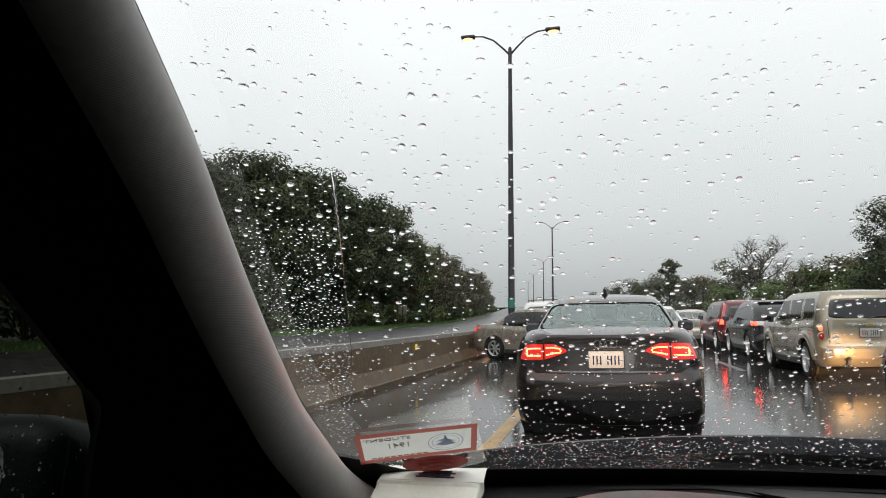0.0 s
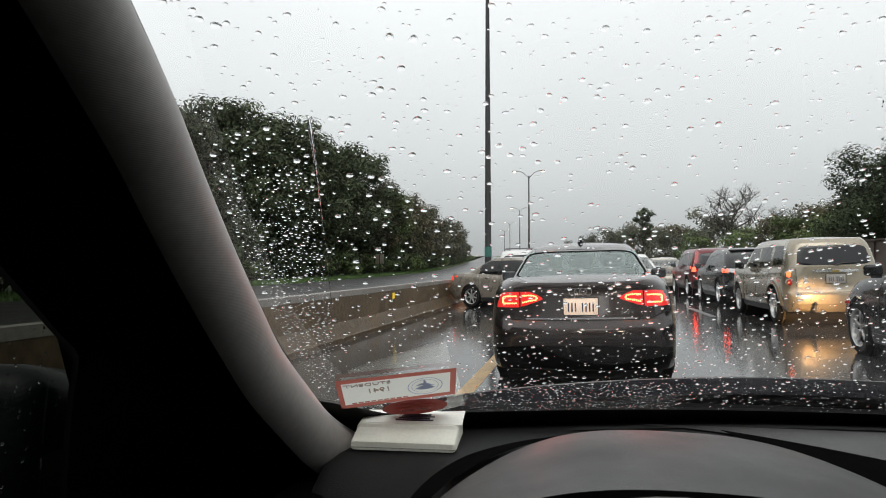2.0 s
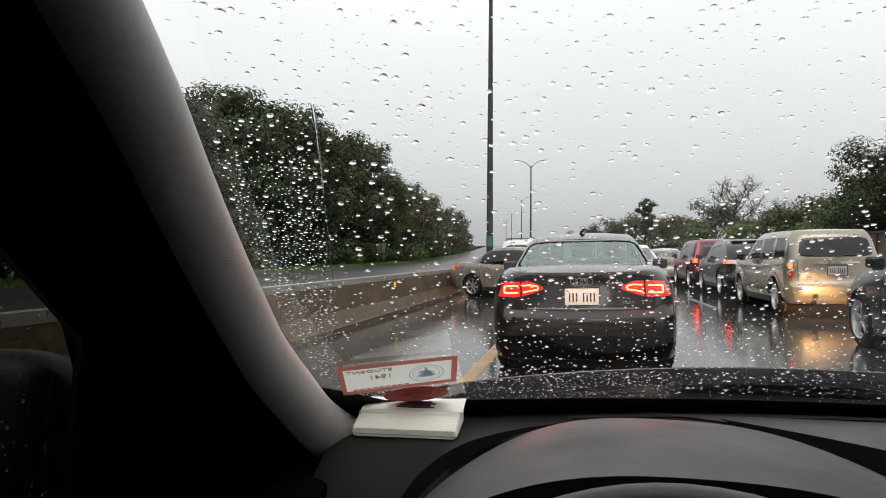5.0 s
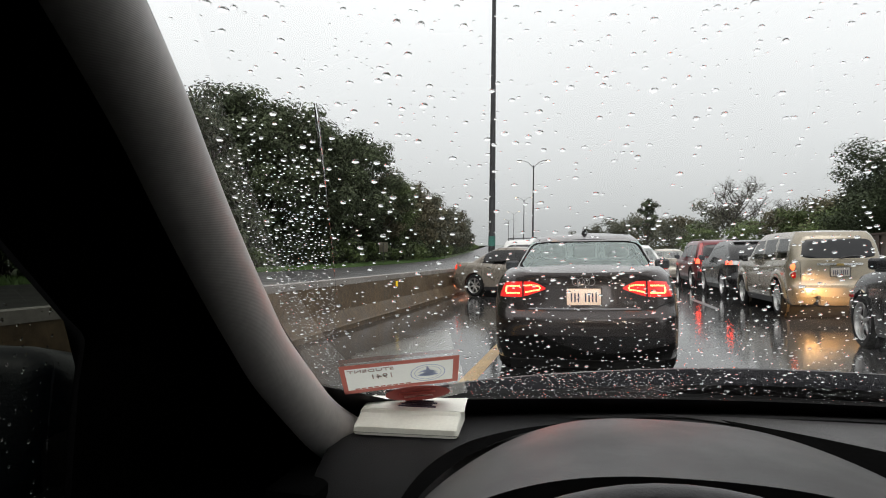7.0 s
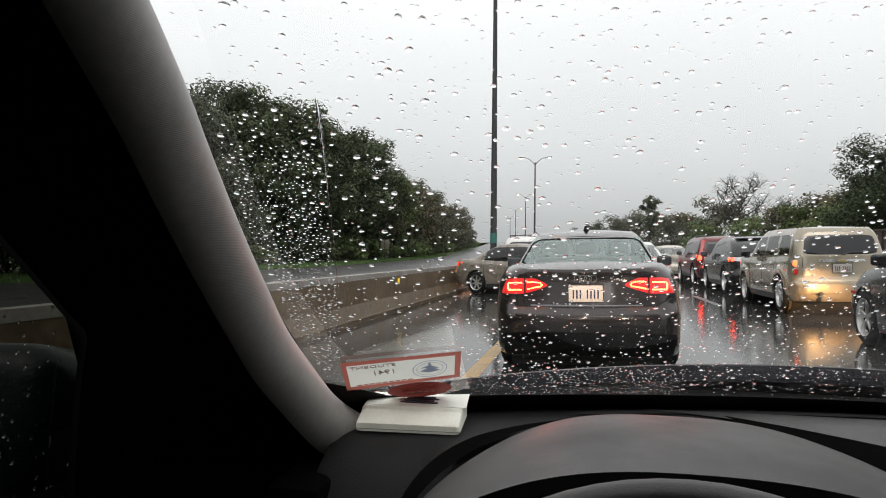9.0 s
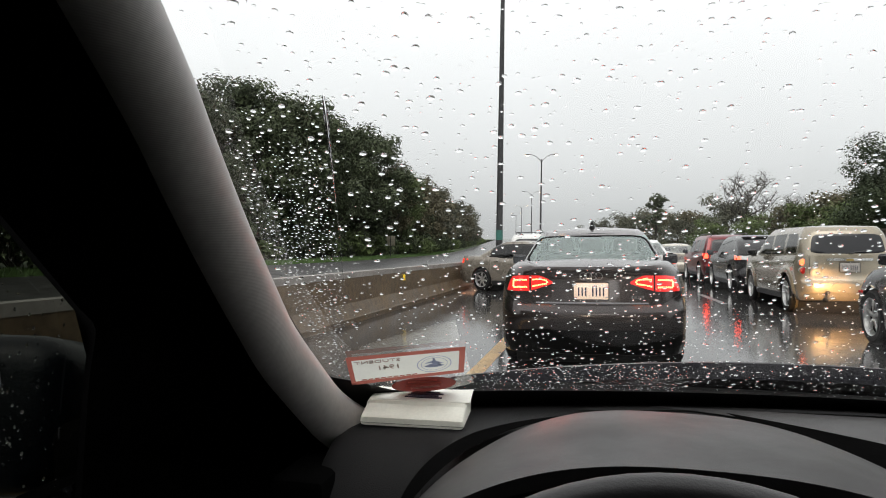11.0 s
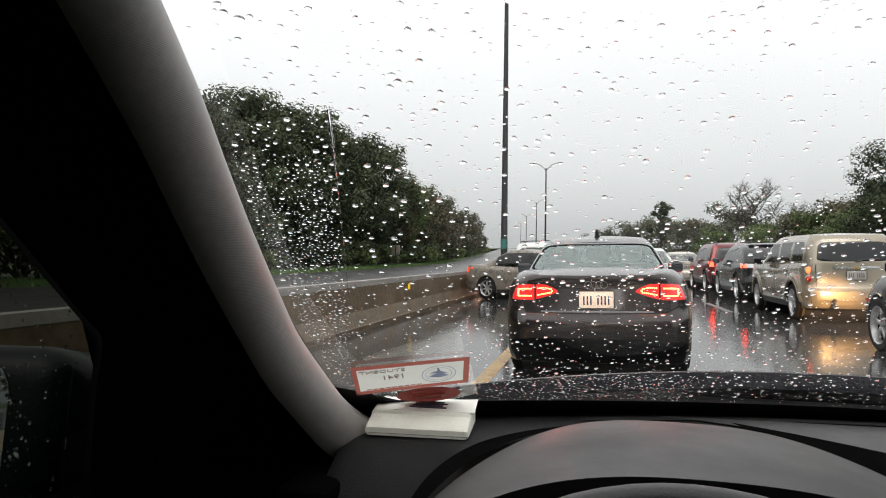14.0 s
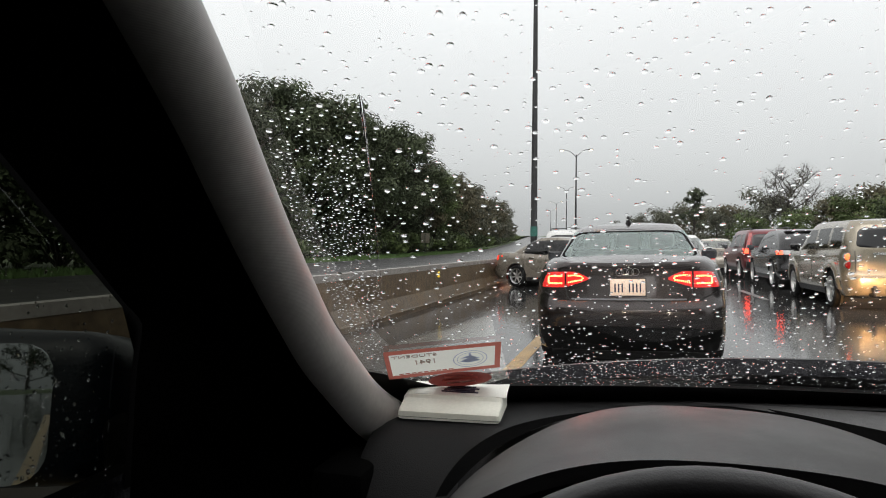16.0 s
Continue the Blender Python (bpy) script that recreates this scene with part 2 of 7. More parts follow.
M = {
    "asphalt": wet_asphalt("wet_asphalt", 0.03, 0.12, 0.10, 0.10),
    "asphalt_rough": wet_asphalt("rain_pocked_asphalt", 0.28, 0.42, 0.6, 0.6),
    "yellow_paint": mat("worn_yellow_road_paint", (0.42, 0.24, 0.05), 0.3, var=0.35, scale=5, bump=0.3, bscale=90, tint=(0.55, 0.33, 0.09)),
    "white_paint": mat("worn_white_road_paint", (0.085, 0.085, 0.082), 0.3, var=0.4, scale=5, bump=0.3, bscale=90),
    "concrete": mat("wet_stained_concrete", (0.088, 0.058, 0.032), 0.5, var=0.35, scale=1.3, bump=0.35, bscale=45, rvar=0.12, tint=(0.165, 0.115, 0.066), spec=0.35),
    "concrete_top": mat("pale_worn_concrete", (0.27, 0.25, 0.23), 0.5, var=0.25, scale=2.5, bump=0.3, bscale=50),
    "grass": mat("wet_rough_grass", (0.065, 0.115, 0.035), 0.8, var=0.4, scale=0.5, bump=0.8, bscale=7, tint=(0.13, 0.17, 0.06)),
    "blade": mat("grass_tuft", (0.085, 0.145, 0.045), 0.7, var=0.3, scale=2, rand=0.4),
    "bark": mat("wet_dark_bark", (0.045, 0.038, 0.030), 0.85, var=0.35, scale=4, bump=0.8, bscale=18),
    "leaf": mat("dull_green_leaf", (0.048, 0.067, 0.034), 0.7, var=0.5, scale=0.45, rand=0.6, tint=(0.098, 0.120, 0.062), spec=0.25),
    "leaf_dark": mat("deep_green_leaf", (0.030, 0.043, 0.023), 0.7, var=0.4, scale=0.45, rand=0.5, tint=(0.062, 0.080, 0.040), spec=0.2),
    "leaf_light": mat("fresh_green_leaf", (0.080, 0.120, 0.040), 0.65, var=0.3, scale=0.35, rand=0.45, tint=(0.130, 0.170, 0.060), spec=0.25),
    "leaf_brown": mat("brownish_green_leaf", (0.090, 0.084, 0.050), 0.7, var=0.25, scale=0.8, rand=0.45, tint=(0.14, 0.125, 0.075), spec=0.25),
    # grey-green for far trees: the haze of distance put into the base colour
    "leaf_haze_grey": mat("haze_grey_green_leaf", (0.092, 0.100, 0.070), 0.7, var=0.25, scale=0.8, rand=0.4, tint=(0.150, 0.150, 0.108), spec=0.25),
    "steel": mat("weathered_lamp_post_steel", (0.045, 0.045, 0.047), 0.5, 0.5, var=0.2, scale=2, bump=0.1),
    "green_band": mat("green_paint_band", (0.03, 0.15, 0.12), 0.6, var=0.25, scale=6),
    "lamp_on": mat("lit_street_lamp_lens", (0.9, 0.8, 0.6), 0.3, emit=(1.0, 0.80, 0.55), estr=9.0),
    "lamp_warm": mat("warming_street_lamp_lens", (0.8, 0.5, 0.3), 0.3, emit=(1.0, 0.5, 0.2), estr=3.0),
    "rubber": mat("black_tyre_rubber", (0.012, 0.012, 0.012), 0.8, var=0.2, scale=12, bump=0.2, bscale=120, spec=0.15),
    "alloy": mat("wet_alloy_rim", (0.58, 0.58, 0.57), 0.28, 0.85, var=0.12, scale=9),
    "dark_metal": mat("dark_brake_metal", (0.06, 0.06, 0.06), 0.5, 0.6, var=0.2),
    "black_trim": mat("black_plastic_trim", (0.015, 0.015, 0.016), 0.45, var=0.2, scale=10, bump=0.1, bscale=200),
    "matt_black": mat("matt_black_plastic", (0.005, 0.005, 0.005), 0.8, var=0.2, scale=10, bump=0.2, bscale=200, spec=0.03),
    "dull_silver": mat("dull_silver_badge", (0.20, 0.20, 0.21), 0.35, 0.7, var=0.1),
    "gap": mat("black_panel_gap", (0.004, 0.004, 0.004), 0.8, var=0.1),
    "chrome": mat("wet_chrome", (0.75, 0.75, 0.75), 0.12, 1.0, var=0.05),
    "red_lens": mat("dark_red_lamp_lens", (0.30, 0.006, 0.006), 0.1, var=0.1, coat=0.6, emit=(1.0, 0.03, 0.02), estr=0.09),
    "red_glow": mat("glowing_red_lamp_lens", (0.30, 0.006, 0.006), 0.1, var=0.1, coat=0.6, emit=(1.0, 0.040, 0.035), estr=0.72),
    "red_lit": mat("lit_red_lamp", (0.6, 0.02, 0.01), 0.2, emit=(1.0, 0.06, 0.03), estr=1.3),
    "led": mat("lit_brake_light_strip", (0.9, 0.2, 0.1), 0.2, emit=(1.0, 0.27, 0.085), estr=6.5),
    "amber_lit": mat("lit_amber_red_lamp", (0.9, 0.3, 0.1), 0.2, emit=(1.0, 0.10, 0.03), estr=3.4),
    "stop_lit": mat("lit_stop_lamp", (0.8, 0.1, 0.06), 0.2, emit=(1.0, 0.045, 0.02), estr=8.0),
    "clear_lens": mat("clear_lamp_lens", (0.75, 0.75, 0.75), 0.12, 0.3, var=0.1),
    "head_bulb": mat("lit_headlight_bulb", (0.9, 0.85, 0.7), 0.2, emit=(1.0, 0.88, 0.66), estr=45.0),
    "head_lit": mat("lit_headlamp", (0.9, 0.85, 0.7), 0.2, emit=(1.0, 0.86, 0.62), estr=12.0),
    # emission on the sheet stands in for the light falling on the plate
    "plate": mat("self_lit_plate_sheet", (0.72, 0.66, 0.58), 0.4, var=0.08, scale=20, emit=(1.0, 0.56, 0.32), estr=0.42),
    "plate_dull": mat("plain_plate_sheet", (0.36, 0.34, 0.31), 0.4, var=0.08, scale=20),
    "ink": mat("dark_plate_ink", (0.03, 0.03, 0.06), 0.5, var=0.1),
    "seat": mat("dark_seat_cloth", (0.02, 0.02, 0.022), 0.8, var=0.2, bump=0.3, bscale=150),
    "seat_pale": mat("pale_seat_leather", (0.50, 0.52, 0.50), 0.6, var=0.12, bump=0.2, bscale=80),
    "glass_clear": pane("car_window_glass", (0.66, 0.74, 0.72), 0.0, 2.1),
    "glass_bright": pane("clear_rear_window_glass", (0.90, 1.0, 0.97), 0.0, 2.5, (0.88, 1.0, 0.97)),
    "glass_dark": pane("tinted_car_window_glass", (0.10, 0.105, 0.11)),
    "windshield": pane("windshield_glass", (1.0, 1.0, 0.995), 0.0, 1.95),
    "side_glass": pane("dark_side_glass", (0.18, 0.19, 0.17)),
    # near-opaque tint for an unseen pane, to hold back daylight
    "light_block_glass": pane("light_block_side_glass", (0.05, 0.05, 0.05)),
    "water": water("rain_water"),
    "pillar": ribbed("grey_corded_pillar_trim", (0.315, 0.300, 0.279)),
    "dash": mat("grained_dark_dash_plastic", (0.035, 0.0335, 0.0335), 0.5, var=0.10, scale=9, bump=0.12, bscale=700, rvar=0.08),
    # the same dash plastic, darker: shade on the driver's side put into the colour
    "dash_shaded": mat("shaded_dark_dash_plastic", (0.0135, 0.0135, 0.014), 0.62, var=0.10, scale=9, bump=0.25, bscale=700, spec=0.18),
    "box_seam": mat("grey_case_seam", (0.30, 0.30, 0.26), 0.6, var=0.1),
    "black_glass": mat("black_privacy_glass", (0.010, 0.011, 0.013), 0.06, var=0.2, scale=4, spec=0.5),
    "dash_black": mat("black_dash_plastic", (0.018, 0.018, 0.019), 0.6, var=0.15, scale=9, bump=0.2, bscale=600),
    # black for rubber parts, and for shade laid on as flat dark surfaces
    "seal": mat("black_rubber_and_shade", (0.004, 0.004, 0.004), 0.95, var=0.2, scale=10, bump=0.1, bscale=200, spec=0.0),
    # dark tint put in for the dark scene that these mirrors reflect
    "mirror_darkened": mat("darkened_mirror_glass", (0.14, 0.15, 0.16), 0.05, 1.0, var=0.05),
    "frit": mat("black_windshield_frit", (0.004, 0.004, 0.004), 0.5, var=0.1),
    "leather": mat("black_wheel_leather", (0.028, 0.027, 0.029), 0.42, var=0.15, scale=20, bump=0.08, bscale=500),
    "headliner": mat("dark_cabin_lining", (0.008, 0.008, 0.008), 0.9, var=0.1, bump=0.2, bscale=300),
    "hood_paint": mat("wet_black_hood_paint", (0.018, 0.018, 0.022), 0.55, var=0.2, scale=9, bump=0.35, bscale=160, rvar=0.08, spec=0.25),
    "box_white": mat("ivory_plastic", (0.80, 0.80, 0.71), 0.45, var=0.06, scale=25, bump=0.05, bscale=300),
    "label_paper": mat("translucent_paper_label", (0.74, 0.74, 0.68), 0.6, var=0.05, scale=30),
    "sticker_red": backlit("brick_red_sticker_vinyl", (0.42, 0.13, 0.10)),
    "sticker_dark": backlit("dark_red_sticker_vinyl", (0.15, 0.032, 0.026)),
    "sticker_white": backlit("white_sticker_vinyl", (0.80, 0.82, 0.76)),
    "sticker_blue": backlit("blue_sticker_print", (0.38, 0.43, 0.62)),
    "sticker_ink": backlit("grey_sticker_print", (0.54, 0.43, 0.37)),
    "mirror": mat("mirror_glass", (0.36, 0.38, 0.39), 0.02, 1.0, var=0.02),
    "mirror_shell": mat("wet_dark_blue_mirror_shell", (0.003, 0.005, 0.008), 0.32, var=0.15, scale=8, bump=0.1, bscale=200, spec=0.3),
    # emission stands in for beams that the reflector throws back
    "reflector": mat("yellow_reflector", (0.75, 0.52, 0.02), 0.3, var=0.1, emit=(1.0, 0.65, 0.02), estr=0.45),
    "emblem_gold": mat("gold_emblem_metal", (0.42, 0.30, 0.10), 0.3, 0.8, var=0.1),
    "sign_back": mat("bare_sign_aluminium", (0.28, 0.25, 0.20), 0.5, 0.3, var=0.15),
    "brown_wall": mat("brown_red_wall_boards", (0.062, 0.040, 0.034), 0.7, var=0.3, scale=2, bump=0.3, bscale=20),
    "saloon_paint": mat("dark_grey_metallic_paint", (0.044, 0.036, 0.034), 0.24, 0.85, var=0.1, scale=3.0, bump=0.03, bscale=260.0, coat=0.75, spec=0.4),
    "gold_paint": mat("gold_beige_metallic_paint", (0.31, 0.272, 0.205), 0.22, 0.45, var=0.08, scale=3.0, bump=0.02, bscale=260.0, coat=0.8, spec=0.5),
    "grey_paint": mat("charcoal_metallic_paint", (0.006, 0.006, 0.0065), 0.25, 0.4, var=0.1, scale=3.0, bump=0.02, bscale=260.0, coat=0.42, spec=0.35),
    "red_paint": mat("deep_red_paint", (0.13, 0.006, 0.010), 0.3, 0.3, var=0.1, scale=3.0, bump=0.02, bscale=260.0, coat=0.55, spec=0.4),
    "silver_paint": paint("beige_silver_paint", (0.52, 0.48, 0.41), 0.2, 0.3),
    "white_car": paint("white_car_paint", (0.68, 0.68, 0.66), 0.0, 0.3),
    "taupe_paint": paint("grey_taupe_metallic_paint", (0.22, 0.195, 0.16), 0.3, 0.3),
    "black_paint": mat("black_car_paint", (0.003, 0.003, 0.005), 0.22, 0.2, var=0.1, scale=3.0, bump=0.02, bscale=260.0, coat=0.30, spec=0.3),
}


# ---- building helpers ----
def part(name, bm, material, parent=None, label="", smooth=True, kind=""):
    me = bpy.data.meshes.new(name)
    bm.normal_update()
    bm.to_mesh(me)
    bm.free()
    if smooth:
        me.polygons.foreach_set("use_smooth", [True] * len(me.polygons))
        me.set_sharp_from_angle(angle=radians(38))
    me.materials.append(M[material])
    ob = new(name, me)
    if parent is not None:
        ob.parent = parent
    if label:
        ob["label"] = label
    if kind:
        ob["kind"] = kind
    return ob


def thing(name, m, label, category, group="", kind=""):
    e = new(name)
    e.empty_display_size = 0.2
    e.matrix_basis = m
    return tagged(e, label, category, group, kind)


def spline(keys):
    """A smooth curve through (x, y) keys."""
    xs, ys = np.array([k[0] for k in keys], float), np.array([k[1] for k in keys], float)
    d = np.diff(ys) / np.diff(xs)
    tang = np.zeros(len(xs))
    tang[0], tang[-1] = d[0], d[-1]
    for i in range(1, len(xs) - 1):
        tang[i] = 0 if d[i - 1] * d[i] <= 0 else 2 * d[i - 1] * d[i] / (d[i - 1] + d[i])

    def f(v):
        v = min(max(v, xs[0]), xs[-1])
        i = int(min(max(np.searchsorted(xs, v) - 1, 0), len(xs) - 2))
        h = xs[i + 1] - xs[i]
        t = (v - xs[i]) / h
        return float((2 * t**3 - 3 * t**2 + 1) * ys[i] + (t**3 - 2 * t**2 + t) * h * tang[i] + (3 * t**2 - 2 * t**3) * ys[i + 1] + (t**3 - t**2) * h * tang[i + 1])

    return f


def box_bm(x0, x1, y0, y1, z0, z1, bevel=0.0, seg=2, bm=None):
    own = bmesh.new()
    r = bmesh.ops.create_cube(own, size=1.0)
    bmesh.ops.scale(own, vec=(x1 - x0, y1 - y0, z1 - z0), verts=r["verts"])
    bmesh.ops.translate(own, vec=((x0 + x1) / 2, (y0 + y1) / 2, (z0 + z1) / 2), verts=r["verts"])
    if bevel:
        bmesh.ops.bevel(own, geom=own.edges[:], offset=bevel, segments=seg, profile=0.5, affect="EDGES")
    if bm is None:
        return own
    tmp = bpy.data.meshes.new("tmp")
    own.to_mesh(tmp)
    own.free()
    bm.from_mesh(tmp)
    bpy.data.meshes.remove(tmp)
    return bm


def grid_bm(nu, nv, f, bm=None, thick=None):
    """A sheet from f(u, v), u and v from 0 to 1. thick: a vector that gives it a body."""
    bm = bm or bmesh.new()
    rows = [[bm.verts.new(f(i / nu, j / nv)) for j in range(nv + 1)] for i in range(nu + 1)]
    for i in range(nu):
        for j in range(nv):
            bm.faces.new((rows[i][j], rows[i + 1][j], rows[i + 1][j + 1], rows[i][j + 1]))
    if thick is not None:
        t = Vector(thick)
        back = [[bm.verts.new(v.co + t) for v in r] for r in rows]
        for i in range(nu):
            for j in range(nv):
                bm.faces.new((back[i][j + 1], back[i + 1][j + 1], back[i + 1][j], back[i][j]))
        for i in range(nu):
            bm.faces.new((rows[i + 1][0], rows[i][0], back[i][0], back[i + 1][0]))
            bm.faces.new((rows[i][nv], rows[i + 1][nv], back[i + 1][nv], back[i][nv]))
        for j in range(nv):
            bm.faces.new((rows[0][j], rows[0][j + 1], back[0][j + 1], back[0][j]))
            bm.faces.new((rows[nu][j + 1], rows[nu][j], back[nu][j], back[nu][j + 1]))
        bmesh.ops.recalc_face_normals(bm, faces=bm.faces[:])
    return bm


def tube_bm(path, radii, sides=10, bm=None, caps=True):
    """A round tube along points, with a radius at each."""
    bm = bm or bmesh.new()
    pts = [Vector(p) for p in path]
    rings = []
    ref = Vector((0, 0, 1))
    for i, p in enumerate(pts):
        d = (pts[min(i + 1, len(pts) - 1)] - pts[max(i - 1, 0)]).normalized()
        a = d.cross(ref if abs(d.dot(ref)) < 0.95 else Vector((1, 0, 0))).normalized()
        b = d.cross(a)
        r = radii[i] if hasattr(radii, "__len__") else radii
        rings.append([bm.verts.new(p + (a * math.cos(2 * math.pi * k / sides) + b * math.sin(2 * math.pi * k / sides)) * r) for k in range(sides)])
    for i in range(len(rings) - 1):
        for k in range(sides):
            bm.faces.new((rings[i][k], rings[i][(k + 1) % sides], rings[i + 1][(k + 1) % sides], rings[i + 1][k]))
    if caps:
        bm.faces.new(rings[0][::-1])
        bm.faces.new(rings[-1])
    return bm


def lathe_bm(profile, seg=28, axis="x", bm=None, closed=True):
    """Turn (along, radius) points round an axis."""
    bm = bm or bmesh.new()
    rings = []
    for a, r in profile:
        ring = []
        for k in range(seg):
            t = 2 * math.pi * k / seg
            c, s = math.cos(t) * r, math.sin(t) * r
            ring.append(bm.verts.new({"x": (a, c, s), "y": (c, a, s), "z": (c, s, a)}[axis]))
        rings.append(ring)
    pairs = list(zip(rings, rings[1:])) + ([(rings[-1], rings[0])] if closed else [])
    for p, q in pairs:
        for k in range(seg):
            bm.faces.new((p[k], p[(k + 1) % seg], q[(k + 1) % seg], q[k]))
    bmesh.ops.recalc_face_normals(bm, faces=bm.faces[:])
    return bm


def text_mesh(name, body, size, m, material, parent, depth=0.0003):
    cu = bpy.data.curves.new("lettering", "FONT")
    cu.body, cu.size, cu.extrude = body, size, depth
    cu.align_x, cu.align_y = "CENTER", "CENTER"
    cu.resolution_u = 3
    tmp = bpy.data.objects.new("lettering", cu)
    scene.collection.objects.link(tmp)
    bpy.context.view_layer.update()
    me = bpy.data.meshes.new_from_object(tmp.evaluated_get(bpy.context.evaluated_depsgraph_get()))
    bpy.data.objects.remove(tmp)
    me.name = name
    me.materials.clear()
    me.materials.append(M[material])
    ob = new(name, me)
    ob.parent = parent
    ob.matrix_basis = m
    return ob

# ---- road, barrier, verge ----
def bend(y):
    """How far the road has swung to the left by y metres ahead."""
    return -4.9e-4 * y * y if y < 150 else -4.9e-4 * 150 * 150 - 0.147 * (y - 150)


grade = spline([(-400, 2.0), (-60, 0.9), (7, 0.0), (60, -0.80), (110, -1.25), (260, -1.5), (2600, -1.5)])


def gz(x, y):
    """Height of the road: it falls gently ahead and leans down to the left with the bend."""
    return 0.025 * min(max(x - bend(y), -4.2), 14.0) + grade(y)


def on_road(x, y, turn=0.0):
    """A pose on the road, leaning with it."""
    e = 0.5
    sx, sy = (gz(x + e, y) - gz(x - e, y)) / (2 * e), (gz(x, y + e) - gz(x, y - e)) / (2 * e)
    nrm = Vector((-sx, -sy, 1)).normalized()
    lean = Vector((0, 0, 1)).rotation_difference(nrm).to_matrix().to_4x4()
    return Matrix.Translation((x, y, gz(x, y))) @ lean @ pose(0, 0, 0, 0, 0, turn)


ground_ys = [-60 + 12 * i for i in range(46)] + [500 + 150 * i for i in range(1, 12)]


def strip_bm(x0, x1, z0, z1, ys, drop=0.0):
    """A long strip that follows the road, from x0 to x1, with depth below."""
    bm = bmesh.new()
    prev = None
    for y in ys:
        b = bend(y)
        g0, g1 = gz(x0 + b, y), gz(x1 + b, y)
        row = [bm.verts.new((x0 + b, y, z0 + g0)), bm.verts.new((x1 + b, y, z1 + g1))]
        if drop:
            row += [bm.verts.new((x1 + b, y, z1 + g1 - drop)), bm.verts.new((x0 + b, y, z0 + g0 - drop))]
        if prev:
            n = len(row)
            for i in range(n if drop else 1):
                j = (i + 1) % n
                bm.faces.new((prev[i], prev[j], row[j], row[i]))
        elif drop:
            bm.faces.new(row[::-1])
        prev = row
    if drop:
        bm.faces.new(prev)
    bmesh.ops.recalc_face_normals(bm, faces=bm.faces[:])
    return bm


# one sheet of rough ground to the horizon, a hand lower than the paving
bm = bmesh.new()
g_xs = [-2500, -600, -150, -60, -35, -24, -19.0, -4.0, 13.2, 20, 30, 45, 70, 150, 600, 2500]
g_ys = [-2500, -900, -300] + ground_ys + [2400, 3200]
g_rows = [[bm.verts.new((x + (bend(y) if abs(x) < 40 and y > -60 else 0), y, gz(x + bend(max(y, -60)), max(-300, y)) - 0.12)) for x in g_xs] for y in g_ys]
for a_, b_ in zip(g_rows, g_rows[1:]):
    for i_ in range(len(g_xs) - 1):
        bm.faces.new((a_[i_], a_[i_ + 1], b_[i_ + 1], b_[i_]))
tagged(part("ground", bm, "grass"), "wet green verge and open ground beside the highway", "ground", kind="structure")
road = part("road", strip_bm(-3.75, 13.6, 0.0, 0.0, ground_ys, 0.3), "asphalt")
tagged(road, "wet dark asphalt highway with mirror-like rain film", "road", kind="structure")
far_road = part("road", strip_bm(-19.4, -4.2, 0.0, 0.0, ground_ys, 0.3), "asphalt_rough")
tagged(far_road, "wet empty asphalt carriageway beyond the median barrier", "road", kind="structure")


def line(x, w, y0, y1, material, label, parent=None):
    ys = [y0 + (y1 - y0) * i / max(1, int((y1 - y0) / 4)) for i in range(max(1, int((y1 - y0) / 4)) + 1)]
    ob = part("lane_marking", strip_bm(x - w / 2, x + w / 2, 0.004, 0.004, ys, 0.003), material, parent, label)
    return ob


line(-1.08, 0.15, -20, 200, "yellow_paint", "worn yellow edge line", road)
for i in range(-1, 14):
    line(2.72, 0.13, 2.8 + 12.2 * i, 5.9 + 12.2 * i, "white_paint", "worn white lane dash", road)
    line(6.45, 0.13, 2.8 + 12.2 * i, 5.9 + 12.2 * i, "white_paint", "worn white lane dash", road)
line(10.2, 0.15, -20, 200, "white_paint", "worn white edge line", road)
line(-5.6, 0.15, -20, 200, "yellow_paint", "worn yellow edge line", far_road)
line(-16.8, 0.15, -20, 200, "white_paint", "worn white edge line", far_road)

# median barrier: sloping-faced concrete, pale worn top
BX = -3.98
prof = [(0.23, -0.05), (0.23, 0.08), (0.12, 0.32), (0.085, 0.76), (0.075, 0.80), (-0.075, 0.80), (-0.085, 0.76), (-0.12, 0.32), (-0.23, 0.08), (-0.23, -0.05)]
bm = bmesh.new()
prev = None
bar_ys = [-12 + 3.0 * i for i in range(30)] + [80 + 10 * i for i in range(40)]
for y in bar_ys:
    row = [bm.verts.new((BX + bend(y) + px, y, pz + gz(BX + bend(y), y))) for px, pz in prof]
    if prev:
        for i in range(len(row) - 1):
            bm.faces.new((prev[i], prev[i + 1], row[i + 1], row[i]))
    prev = row
bmesh.ops.recalc_face_normals(bm, faces=bm.faces[:])
barrier = part("median_barrier", bm, "concrete", smooth=False)
tagged(barrier, "long wet brown-stained concrete median barrier", "barrier", kind="structure")
bm = strip_bm(BX - 0.098, BX + 0.098, 0.815, 0.815, bar_ys, 0.095)
part("barrier_top", bm, "concrete_top", barrier, "pale worn concrete coping")
bm = strip_bm(BX + 0.15, BX + 0.235, 0.160, 0.085, bar_ys, 0.03)
part("barrier_toe", bm, "concrete", barrier, "worn ledge at the barrier's foot")
# cast joints of the barrier
for i in range(16):
    y = 1.0 + 6.1 * i
    bm = bmesh.new()
    row = [[bm.verts.new((BX + bend(y) + px * 1.012 + 0.003, y + dy, pz + gz(BX + bend(y), y))) for px, pz in prof[1:5]] for dy in (-0.008, 0.008)]
    for k in range(3):
        bm.faces.new((row[0][k], row[1][k], row[1][k + 1], row[0][k + 1]))
    part("joint", bm, "gap", barrier, smooth=False)
